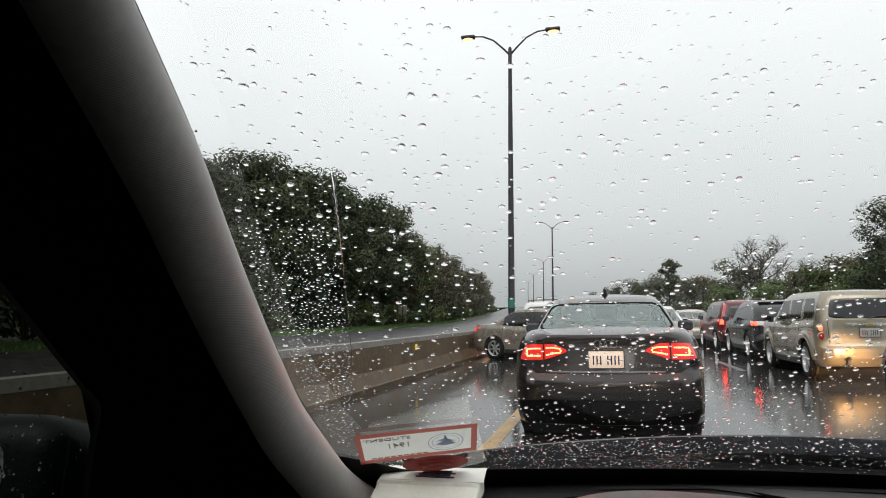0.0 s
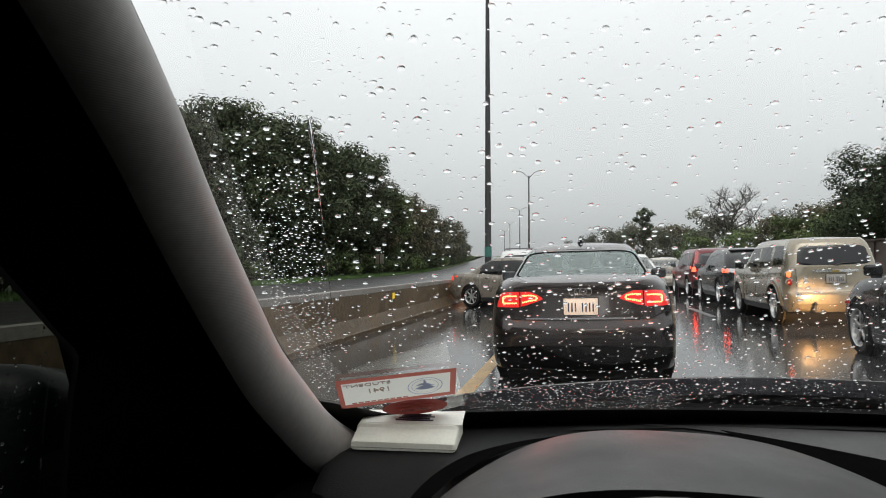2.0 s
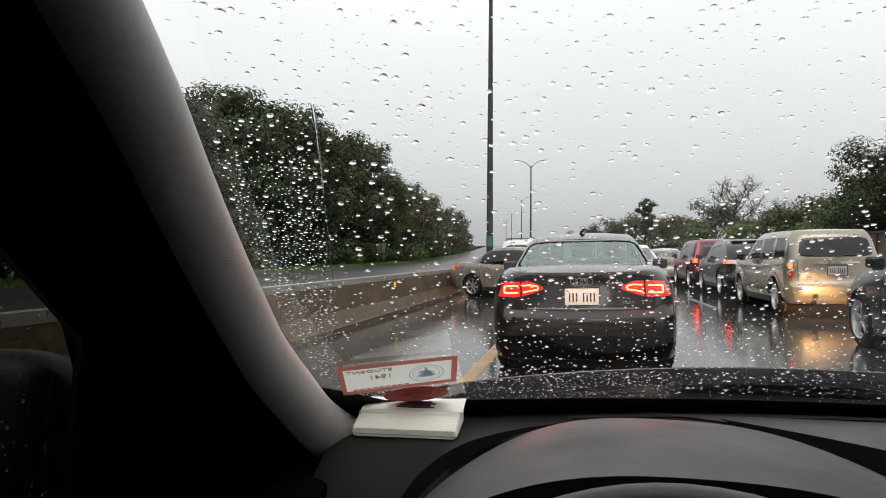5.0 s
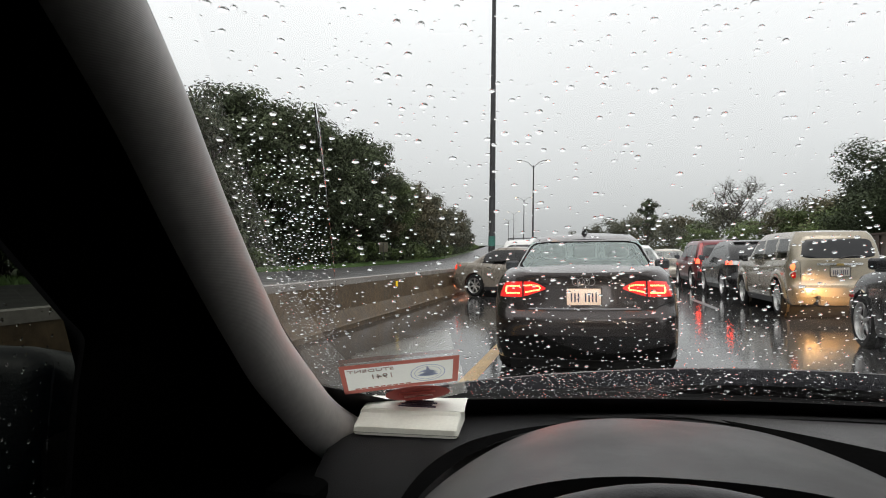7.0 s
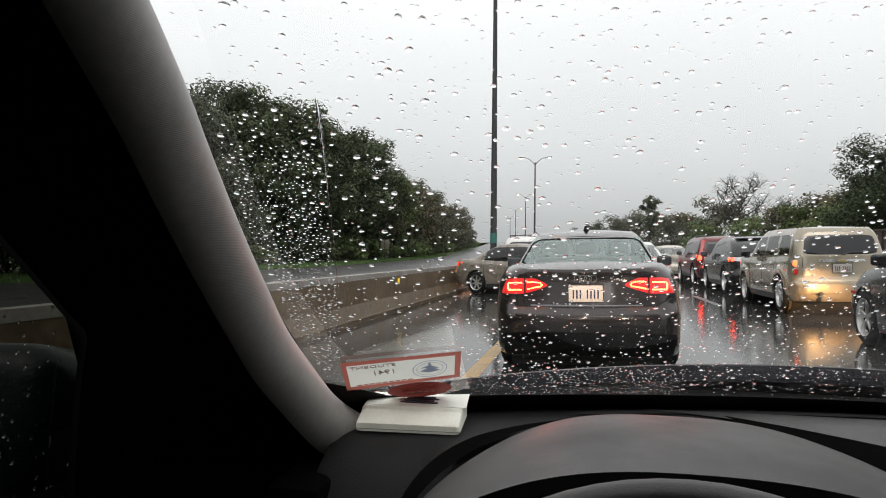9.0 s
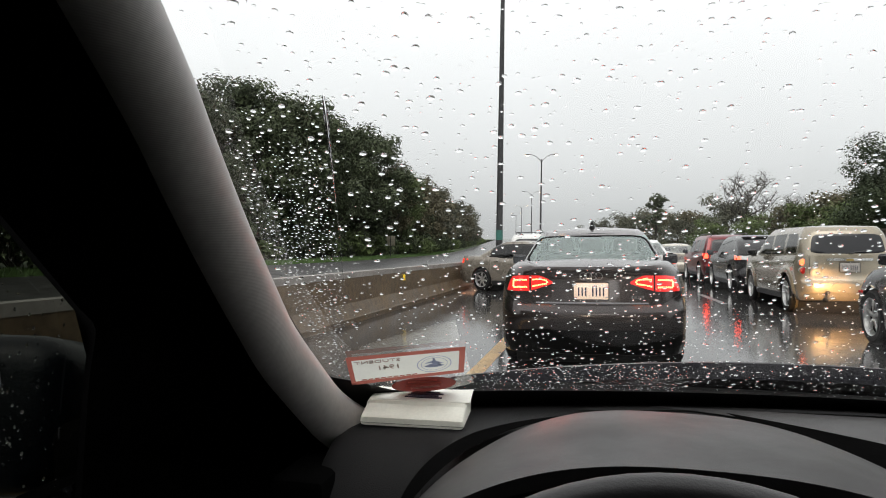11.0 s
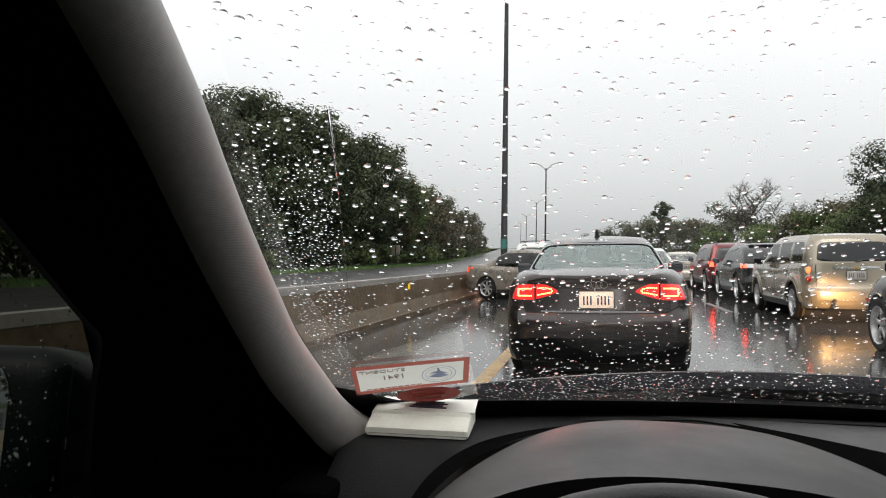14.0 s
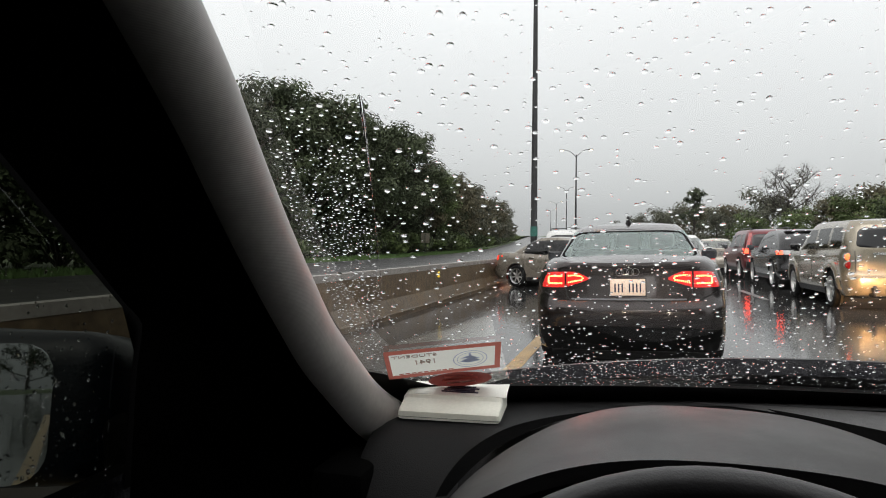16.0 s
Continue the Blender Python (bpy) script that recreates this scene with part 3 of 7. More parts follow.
# small yellow reflectors on brackets, with a glow of their own
for y in (13.5, 37.9, 62.3):
    zb_ = gz(BX + bend(y), y) + 0.15
    refl = part("reflector", box_bm(BX + bend(y) + 0.10, BX + bend(y) + 0.125, y - 0.05, y + 0.05, zb_ + 0.40, zb_ + 0.52, 0.006), "reflector", barrier, "small yellow reflector plate")
    part("bracket", box_bm(BX + bend(y) + 0.085, BX + bend(y) + 0.11, y - 0.02, y + 0.02, zb_ + 0.42, zb_ + 0.47, 0.003), "steel", refl)

# a low wall of boards beyond the right shoulder
fence = part("wall_east", strip_bm(20.0, 20.3, 2.5, 2.5, [30, 36, 42, 48, 54, 60, 66], 2.7), "brown_wall", smooth=False)
tagged(fence, "long weathered brown-red board wall beyond the road", "wall", kind="structure")
for i in range(18):
    y = 30.5 + 2 * i
    part("board", box_bm(19.94 + bend(y), 20.0 + bend(y), y - 0.93, y + 0.93, gz(20, y), gz(20, y) + 2.46, 0.01), "brown_wall", fence, smooth=False)
part("cap_rail", strip_bm(19.85, 20.4, 2.62, 2.62, [30, 36, 42, 48, 54, 60, 66], 0.12), "brown_wall", fence)


# ---- street lamps ----
def street_lamp(y, x, lit, z_top=12.0):
    zb_ = gz(x, y) + 0.76
    lamp = thing("street_lamp", pose(x, y, zb_), "tall grey steel street lamp with two curved arms on the barrier", "street lamp", "street lamps along the median")
    part("base", box_bm(-0.17, 0.17, -0.17, 0.17, 0.04, 0.30, 0.03), "steel", lamp)
    h = z_top - zb_
    part("pole", tube_bm([(0, 0, 0.2 + (h - 0.2) * i / 8) for i in range(9)], [0.14 - 0.065 * i / 8 for i in range(9)], 14), "steel", lamp)
    part("band", tube_bm([(0, 0, 0.85), (0, 0, 1.25)], [0.146, 0.144], 14), "green_band", lamp, "faded green painted band")
    for s in (-1, 1):
        pts = [(s * 0.03, 0, h - 0.25), (s * 0.28, 0, h + 0.02), (s * 0.7, 0, h + 0.42), (s * 1.15, 0, h + 0.62), (s * 1.55, 0, h + 0.66)]
        arm = part("arm", tube_bm(pts, [0.045, 0.04, 0.036, 0.034, 0.03], 8), "steel", lamp)
        bm = box_bm(s * 1.78 - 0.30, s * 1.78 + 0.30, -0.13, 0.13, h + 0.58, h + 0.72, 0.05, 3)
        head = part("lamp_head", bm, "steel", lamp)
        bm = bmesh.new()
        bmesh.ops.create_uvsphere(bm, u_segments=12, v_segments=7, radius=1.0)
        bmesh.ops.scale(bm, vec=(0.22, 0.11, 0.07), verts=bm.verts[:])
        bmesh.ops.translate(bm, vec=(s * 1.80, 0, h + 0.58), verts=bm.verts[:])
        part("lens", bm, lit, head, "glowing lens")
    part("finial", tube_bm([(0, 0, h - 0.05), (0, 0, h + 0.06)], [0.075, 0.05], 10), "steel", lamp)
    return lamp


for y, lit in ((27.0, "lamp_warm"), (85.0, "lamp_on"), (150.0, "lamp_on"), (214.0, "lamp_on"), (278.0, "lamp_on")):
    street_lamp(y, BX + bend(y) + (0.42 if y < 30 else 0.4), lit, 12.0 if y < 30 else 11.3)

# road sign seen from behind on the far verge
sign = thing("road_sign", pose(-24.0, 76.0, gz(-24.0, 76.0) - 0.12, 0, 0, -8), "small plain road sign seen from its back on a post", "sign")
part("post", box_bm(-0.04, 0.04, -0.03, 0.03, 0.0, 2.6, 0.01), "steel", sign)
part("panel", box_bm(-0.55, 0.55, 0.03, 0.05, 1.5, 2.65, 0.008), "sign_back", sign)

# ---- vehicles ----
N_REAR, N_CORN, N_SIDE = 10, 7, 44


def half_loop(hw, yr, yf, rx, ry, fx, fy, bow, taper):
    """Right half of a rounded plan outline, from the middle of the tail to the middle of the nose."""
    pts = []
    for i in range(N_REAR):
        x = (hw - rx) * i / N_REAR
        pts.append((x, yr + bow * (x / hw) ** 2))
    y_in = yr + bow * ((hw - rx) / hw) ** 2
    for i in range(N_CORN):
        a = math.pi / 2 * i / N_CORN
        pts.append((hw - rx + rx * math.sin(a), y_in + ry * (1 - math.cos(a))))
    ya, yb = y_in + ry, yf - bow - fy
    for i in range(N_SIDE):
        pts.append((hw, ya + (yb - ya) * i / N_SIDE))
    for i in range(N_CORN):
        a = math.pi / 2 * i / N_CORN
        pts.append((hw - fx + fx * math.cos(a), yb + fy * math.sin(a)))
    for i in range(N_REAR + 1):
        x = (hw - fx) * (1 - i / N_REAR)
        pts.append((x, yf - bow * (x / hw) ** 2))
    return [(x * taper(y), y) for x, y in pts]


NH = 2 * N_REAR + 2 * N_CORN + N_SIDE


class Shape:
    """A car's outer form: plan outlines stacked from the sills to the waist, then a cabin on top."""

    def __init__(s, L, hw, zb, ztop, hwk, yrk, yfk, corner, taper, cab):
        s.L, s.hw, s.zb = L, hw, zb
        s.ztop, s.hwk, s.yrk, s.yfk, s.taper = spline(ztop), spline(hwk), spline(yrk), spline(yfk), spline(taper)
        s.rx, s.ry, s.fx, s.fy, s.bow = corner
        s.cab = {k: (spline(v) if isinstance(v, list) else v) for k, v in cab.items()}

    def loop(s, k):
        half = half_loop(s.hw * s.hwk(k), s.yrk(k), s.L - s.yfk(k), s.rx, s.ry, s.fx, s.fy, s.bow, s.taper)
        return [(x, y, s.zb + k * (s.ztop(y) - s.zb)) for x, y in half]

    def cab_loop(s, k):
        c = s.cab
        half = half_loop(c["hw"](k), c["yr"](k), c["yf"](k), c["rx"], c["ry"], c["rx"], c["ry"], c["bow"], lambda y: 1.0)
        out = []
        for x, y in half:
            z0 = s.ztop(y) - 0.03
            out.append((x, y, z0 + k * (c["roof"](y) - z0)))
        return out

    def rear_y(s, x, z):
        k = min(1.0, max(0.0, (z - s.zb) / (s.ztop(0.1) - s.zb)))
        hw = s.hw * s.hwk(k)
        x = min(abs(x) / s.taper(0.2), hw * 0.9995)
        base = s.yrk(k)
        if x <= hw - s.rx:
            return base + s.bow * (x / hw) ** 2
        return base + s.bow * ((hw - s.rx) / hw) ** 2 + s.ry * (1 - math.sqrt(max(0.0, 1 - ((x - hw + s.rx) / s.rx) ** 2)))

    def side_x(s, y, z):
        k = min(1.0, max(0.0, (z - s.zb) / (s.ztop(y) - s.zb)))
        return s.hw * s.hwk(k) * s.taper(y)


def round_window(S, hw, kl, kh):
    """A tail window with rounded corners, set just proud of the cabin's rear face."""
    c = S.cab
    bm = bmesh.new()

    def at(a, r):
        ca, sa = math.cos(a), math.sin(a)
        px_ = math.copysign(abs(ca) ** 0.36, ca) * r
        pz_ = math.copysign(abs(sa) ** 0.36, sa) * r
        k = (kl + kh) / 2 + pz_ * (kh - kl) / 2
        x = px_ * hw * (1 - 0.10 * (k - kl) / (kh - kl))
        h = c["hw"](k)
        y = c["yr"](k) + c["bow"] * (x / h) ** 2
        edge = h - c["rx"]
        if abs(x) > edge:
            y += c["ry"] * (1 - math.sqrt(max(0.0, 1 - ((abs(x) - edge) / c["rx"]) ** 2)))
        z0 = S.ztop(y) - 0.03
        return (x, y - 0.007 * (1.0 if r < 0.97 else 0.2), z0 + k * (c["roof"](y) - z0))

    rings = [[bm.verts.new(at(2 * math.pi * i / 48, r)) for i in range(48)] for r in (0.05, 0.3, 0.55, 0.8, 0.96, 1.0)]
    bm.faces.new(rings[0])
    for p, q in zip(rings, rings[1:]):
        for i in range(48):
            bm.faces.new((p[i], p[(i + 1) % 48], q[(i + 1) % 48], q[i]))
    bmesh.ops.recalc_face_normals(bm, faces=bm.faces[:])
    return bm


def window_seal(S, hw, narrow, kl, kh, wide=0.022):
    """A dark rubber line round a tail window."""
    c = S.cab
    bm = bmesh.new()
    rows = []
    for i in range(64):
        a = 2 * math.pi * i / 64
        ca, sa = math.cos(a), math.sin(a)
        row = []
        for r, lift in ((1 - wide, 0.004), (1.0, 0.007), (1 + wide, 0.003)):
            k = (kl + kh) / 2 + math.copysign(abs(sa) ** 0.30, sa) * r * (kh - kl) / 2
            x = math.copysign(abs(ca) ** 0.30, ca) * r * hw * (1 - narrow * (k - kl) / (kh - kl))
            h = c["hw"](k)
            y = c["yr"](k) + c["bow"] * (x / h) ** 2
            edge = h - c["rx"]
            if abs(x) > edge:
                y += c["ry"] * (1 - math.sqrt(max(0.0, 1 - ((abs(x) - edge) / c["rx"]) ** 2)))
            z0 = S.ztop(y) - 0.03
            row.append(bm.verts.new((x, y - lift, z0 + k * (c["roof"](y) - z0) + lift)))
        rows.append(row)
    for i in range(64):
        p, q = rows[i], rows[(i + 1) % 64]
        for j in range(2):
            bm.faces.new((p[j], p[j + 1], q[j + 1], q[j]))
    bmesh.ops.recalc_face_normals(bm, faces=bm.faces[:])
    return bm


def mirrored(bm):
    geom = bm.verts[:] + bm.edges[:] + bm.faces[:]
    r = bmesh.ops.duplicate(bm, geom=geom)
    vs = [g for g in r["geom"] if isinstance(g, bmesh.types.BMVert)]
    bmesh.ops.scale(bm, vec=(-1, 1, 1), verts=vs)
    fs = [g for g in r["geom"] if isinstance(g, bmesh.types.BMFace)]
    bmesh.ops.reverse_faces(bm, faces=fs)
    bmesh.ops.remove_doubles(bm, verts=bm.verts[:], dist=0.0008)


def wheel(parent, x, y, r, width, spokes, side):
    hub = part("wheel", lathe_bm([(-0.04, 0.001), (-0.04, r * 0.55), (0.02, r * 0.55), (0.02, 0.001)], 20, closed=False), "dark_metal", parent)
    hub.matrix_basis = pose(x, y, r, 0, 0, 0 if side > 0 else 180)
    w = width / 2
    tyre = [(-w, r * 0.68), (-w, r * 0.9), (-w * 0.75, r * 0.985), (-w * 0.4, r), (w * 0.4, r), (w * 0.75, r * 0.985), (w, r * 0.9), (w * 0.96, r * 0.70), (w * 0.7, r * 0.66), (-w * 0.8, r * 0.66)]
    part("tyre", lathe_bm(tyre, 32), "rubber", hub)
    bm = lathe_bm([(w * 0.98, r * 0.70), (w * 0.9, r * 0.66), (w * 0.3, r * 0.62), (w * 0.3, r * 0.66), (w * 0.85, r * 0.69)], 32)
    lathe_bm([(w * 0.62, 0.001), (w * 0.66, r * 0.10), (w * 0.55, r * 0.17), (w * 0.2, r * 0.17), (w * 0.2, 0.001)], 16, bm=bm, closed=False)
    for i in range(spokes):
        a = 2 * math.pi * i / spokes
        b = box_bm(w * 0.45, w * 0.72, -r * 0.065, r * 0.065, r * 0.12, r * 0.66, 0.006, 1)
        bmesh.ops.rotate(b, cent=(0, 0, 0), matrix=Matrix.Rotation(a, 3, "X"), verts=b.verts[:])
        tmp = bpy.data.meshes.new("tmp")
        b.to_mesh(tmp)
        b.free()
        bm.from_mesh(tmp)
        bpy.data.meshes.remove(tmp)
    part("rim", bm, "alloy", hub, "silver alloy rim")
    return hub


def cut_arch(bm, y0, r0, rad, xmin):
    doomed = [f for f in bm.faces if all(abs(v.co.x) > xmin and math.hypot(v.co.y - y0, v.co.z - r0) < rad for v in f.verts)]
    bmesh.ops.delete(bm, geom=doomed, context="FACES")
    for v in bm.verts:
        d = math.hypot(v.co.y - y0, v.co.z - r0)
        if abs(v.co.x) > xmin and d < rad:
            q = rad / max(d, 1e-4)
            v.co.y, v.co.z = y0 + (v.co.y - y0) * q, r0 + (v.co.z - r0) * q


def car(name, m, label, S, spec, category="car", group="stopped traffic"):
    """Body, cabin, windows, wheels, mirrors from a Shape; lamps and badges are added by the caller."""
    top = thing(name, m, label, category, group)
    pm = spec["paint"]
    # lower body
    bm = bmesh.new()
    ks = [0, 0.05, 0.1, 0.16, 0.22, 0.29, 0.36, 0.43, 0.5, 0.57, 0.64, 0.71, 0.78, 0.85, 0.91, 0.96, 1.0]
    rings = [[bm.verts.new(p) for p in S.loop(k)] for k in ks]
    rim = S.loop(1.0)
    for j in (1, 2, 3, 4, 5):
        q = 1 - j / 5
        rings.append([bm.verts.new((x * q, y, z + 0.035 * (1 - q * q) * math.sin(math.pi / 2 * min(1.0, max(0.0, min(y - rim[0][1], rim[-1][1] - y) / 0.45))))) for x, y, z in rim])
    bot = [bm.verts.new((0, y, z)) for x, y, z in S.loop(0.0)]
    rings.insert(0, bot)
    for a, b in zip(rings, rings[1:]):
        for i in range(NH):
            try:
                bm.faces.new((a[i], a[i + 1], b[i + 1], b[i]))
            except ValueError:
                pass
    bmesh.ops.remove_doubles(bm, verts=bm.verts[:], dist=0.0008)
    bmesh.ops.dissolve_degenerate(bm, edges=bm.edges[:], dist=0.0005)
    for wy in spec["axles"]:
        cut_arch(bm, wy, spec["r"], spec["r"] * 1.16, 0.45)
    mirrored(bm)
    bmesh.ops.recalc_face_normals(bm, faces=bm.faces[:])
    body = part("body", bm, pm, top)
    # dark wells behind the wheels
    for wy in spec["axles"]:
        well = lathe_bm([(-S.hw + 0.12, spec["r"] * 1.17), (S.hw - 0.12, spec["r"] * 1.17)], 24, closed=False)
        ob = part("wheel_well", well, "gap", top)
        ob.location = (0, wy, spec["r"])
        for sx in (-1, 1):
            wheel(top, sx * (S.hw - 0.115), wy, spec["r"], spec.get("tyre", 0.22), spec.get("spokes", 10), sx)
    # cabin
    kk = [0, 0.06, 0.12, 0.2, 0.3, 0.4, 0.5, 0.6, 0.7, 0.78, 0.86, 0.93, 1.0]
    loops = [S.cab_loop(k) for k in kk]
    frame_bm, rear_bm, front_bm = bmesh.new(), bmesh.new(), bmesh.new()
    side_bms = [{1: bmesh.new(), -1: bmesh.new()} for _ in spec["side_windows"]]
    k0, k1 = spec.get("win_k", (0.12, 0.86))
    rlim = spec.get("rear_lim", N_REAR + 2)
    for a in range(len(kk) - 1):
        km = (kk[a] + kk[a + 1]) / 2
        for i in range(NH):
            quad = [loops[a][i], loops[a][i + 1], loops[a + 1][i + 1], loops[a + 1][i]]
            ym = sum(p[1] for p in quad) / 4
            dest = frame_bm
            if k0 < km < k1:
                if i < rlim and not spec.get("round_rear"):
                    dest = rear_bm
                elif i >= NH - N_REAR - 2:
                    dest = front_bm
                elif i >= N_REAR + 2:
                    for sb, (w0, w1, sl0, sl1) in zip(side_bms, spec["side_windows"]):
                        if w0 + sl0 * km < ym < w1 + sl1 * km:
                            dest = sb
            for s in (1, -1):
                d_ = dest[s] if isinstance(dest, dict) else dest
                d_.faces.new([d_.verts.new((p[0] * s, p[1], p[2])) for p in (quad if s > 0 else quad[::-1])])
    rim = loops[-1]
    y_a, y_b = min(p[1] for p in rim), max(p[1] for p in rim)

    def swell(y):
        q = min(1.0, (y - y_a) / 0.55, (y_b - y) / 0.55)
        return spec.get("crown", 0.035) * math.sin(math.pi / 2 * q)

    rows = [rim] + [[(x * (1 - j / 6), y, z + swell(y) * (1 - (1 - j / 6) ** 2)) for x, y, z in rim] for j in range(1, 7)]
    for a, b in zip(rows, rows[1:]):
        for i in range(NH):
            for s in (1, -1):
                quad = (a[i], a[i + 1], b[i + 1], b[i])
                vs = [frame_bm.verts.new((p[0] * s, p[1], p[2])) for p in (quad if s > 0 else quad[::-1])]
                frame_bm.faces.new(vs)
    panes = [b for d_ in side_bms for b in d_.values()]
    for b in (frame_bm, rear_bm, front_bm, *panes):
        bmesh.ops.remove_doubles(b, verts=b.verts[:], dist=0.0008)
        bmesh.ops.dissolve_degenerate(b, edges=b.edges[:], dist=0.0005)
        bmesh.ops.recalc_face_normals(b, faces=b.faces[:])
    part("roof_frame", frame_bm, pm, top)
    gl = spec.get("glass", "glass_dark")
    if spec.get("round_rear"):
        rear_bm.free()
        hw_, kl, kh = spec["round_rear"]
        part("rear_window", round_window(S, hw_, kl, kh), "black_glass", top)
    else:
        part("rear_window", rear_bm, gl, top)
    part("windscreen", front_bm, spec.get("front_glass", "glass_clear"), top)
    for b in panes:
        part("side_window", b, spec.get("side_glass", gl), top)
    # door mirrors
    my = spec["mirror_y"]
    for s in (-1, 1):
        zx = S.ztop(my) + 0.04
        bm = box_bm(-0.11, 0.11, -0.045, 0.055, -0.07, 0.08, 0.04, 3)
        mir = part("door_mirror", bm, spec.get("mirror_paint", pm), top)
        mir.scale = (0.84, 0.84, 0.84)
        mir.location = (s * (S.hw + 0.10), my, zx + 0.03)
        bm = box_bm(-0.085, 0.085, -0.052, -0.046, -0.05, 0.06, 0.002, 1)
        mg_ = part("mirror_glass", bm, "mirror_darkened", mir)
        mg_.matrix_basis = pose(0, -0.004, 0, 6, 0, s * 6)
        bm = box_bm(-0.10, 0.03, -0.02, 0.03, -0.10, -0.05, 0.01, 1) if s > 0 else box_bm(-0.03, 0.10, -0.02, 0.03, -0.10, -0.05, 0.01, 1)
        part("mirror_foot", bm, "black_trim", mir)
    # door handles and shut lines
    for dy in spec.get("doors", ()):
        for s in (-1, 1):
            zc = S.ztop(dy) - 0.10
            xx = S.side_x(dy, zc)
            bm = box_bm(-0.012, 0.018, -0.09, 0.09, -0.014, 0.014, 0.008, 2)
            h = part("door_handle", bm, spec.get("handle", pm), top)
            h.location = (s * xx, dy, zc)
    for gy in spec.get("gaps", ()):
        for s in (-1, 1):
            bm = grid_bm(10, 1, lambda u, v: (s * (S.side_x(gy, S.zb + 0.12 + u * (S.ztop(gy) - S.zb - 0.14)) + 0.002), gy + (v - 0.5) * 0.009, S.zb + 0.12 + u * (S.ztop(gy) - S.zb - 0.14)), thick=(-s * 0.01, 0, 0))
            part("door_gap", bm, "gap", top, smooth=False)
    # sill moulding
    for s in (-1, 1):
        y0, y1 = spec["axles"][0] + spec["r"] * 1.2, spec["axles"][1] - spec["r"] * 1.2
        bm = grid_bm(12, 2, lambda u, v: (s * (S.side_x(y0 + u * (y1 - y0), S.zb + 0.02 + 0.09 * v) + 0.006), y0 + u * (y1 - y0), S.zb - 0.02 + 0.11 * v), thick=(-s * 0.03, 0, 0))
        part("sill", bm, "black_trim", top)
    # seats seen through the glass
    for sy, xs in spec.get("seats", ()):
        for sx in xs:
            bm = box_bm(-0.24, 0.24, -0.07, 0.07, -0.45, 0.12, 0.05, 3)
            seat = part("seat_back", bm, spec.get("seat_mat", "seat"), top)
            seat.matrix_basis = pose(sx, sy, S.ztop(sy) + 0.02, 10, 0, 0)
            bm = box_bm(-0.13, 0.13, -0.05, 0.05, 0.15, 0.31, 0.045, 3)
            part("headrest", bm, spec.get("seat_mat", "seat"), seat)
    return top


def rear_patch(S, x0, x1, zlo, zhi, out, back, nx=16, nz=4):
    """A body-hugging panel on the tail; zlo and zhi are functions of x (or numbers)."""
    lo = zlo if callable(zlo) else (lambda x: zlo)
    hi = zhi if callable(zhi) else (lambda x: zhi)

    def f(u, v):
        x = x0 + u * (x1 - x0)
        z = lo(x) + v * (hi(x) - lo(x))
        return (x, S.rear_y(x, z) - out, z)

    return grid_bm(nx, nz, f, thick=(0, back, 0))


def ribbon(S, pts, half, out=0.003):
    """A narrow strip along (x, z) points on the tail."""
    bm = bmesh.new()
    prev = None
    for i, (x, z) in enumerate(pts):
        a, b = pts[max(i - 1, 0)], pts[min(i + 1, len(pts) - 1)]
        dx, dz = b[0] - a[0], b[1] - a[1]
        n = math.hypot(dx, dz)
        qx, qz = -dz / n * half, dx / n * half
        row = [bm.verts.new((x + k * qx, S.rear_y(x + k * qx, z + k * qz) - out, z + k * qz)) for k in (-1, 1)]
        row += [bm.verts.new((x + k * qx, S.rear_y(x, z) + 0.008, z + k * qz)) for k in (1, -1)]
        if prev:
            for k in range(4):
                bm.faces.new((prev[k], prev[(k + 1) % 4], row[(k + 1) % 4], row[k]))
        prev = row
    bmesh.ops.recalc_face_normals(bm, faces=bm.faces[:])
    return bm


def plate(parent, S, z, w=0.305, h=0.152, sheet="plate", x=0.0, out=0.02):
    y = S.rear_y(x, z) - out
    pl = part("number_plate", box_bm(x - w / 2, x + w / 2, y - 0.004, y + 0.012, z - h / 2, z + h / 2, 0.008, 2), sheet, parent, "pale number plate with dark bars")
    fr = bmesh.new()
    for a, b, c, d in ((-w / 2 - 0.008, w / 2 + 0.008, h / 2, h / 2 + 0.008), (-w / 2 - 0.008, w / 2 + 0.008, -h / 2 - 0.008, -h / 2), (-w / 2 - 0.008, -w / 2, -h / 2, h / 2), (w / 2, w / 2 + 0.008, -h / 2, h / 2)):
        box_bm(x + a, x + b, y - 0.007, y + 0.01, z + c, z + d, 0.002, 1, fr)
    part("plate_frame", fr, "black_trim", pl)
    n = 8
    for i in range(n):
        if i == 3:
            continue
        cx = x - w * 0.41 + w * 0.82 * (i + 0.5) / n
        part("plate_bar", box_bm(cx - w * 0.021, cx + w * 0.021, y - 0.006, y - 0.003, z - h * 0.30, z + h * 0.22), "ink", pl, smooth=False)
    return pl


SEDAN_HW = [(0, 0.955), (0.12, 0.985), (0.35, 1.0), (0.55, 1.0), (0.72, 0.985), (0.88, 0.955), (1.0, 0.90)]

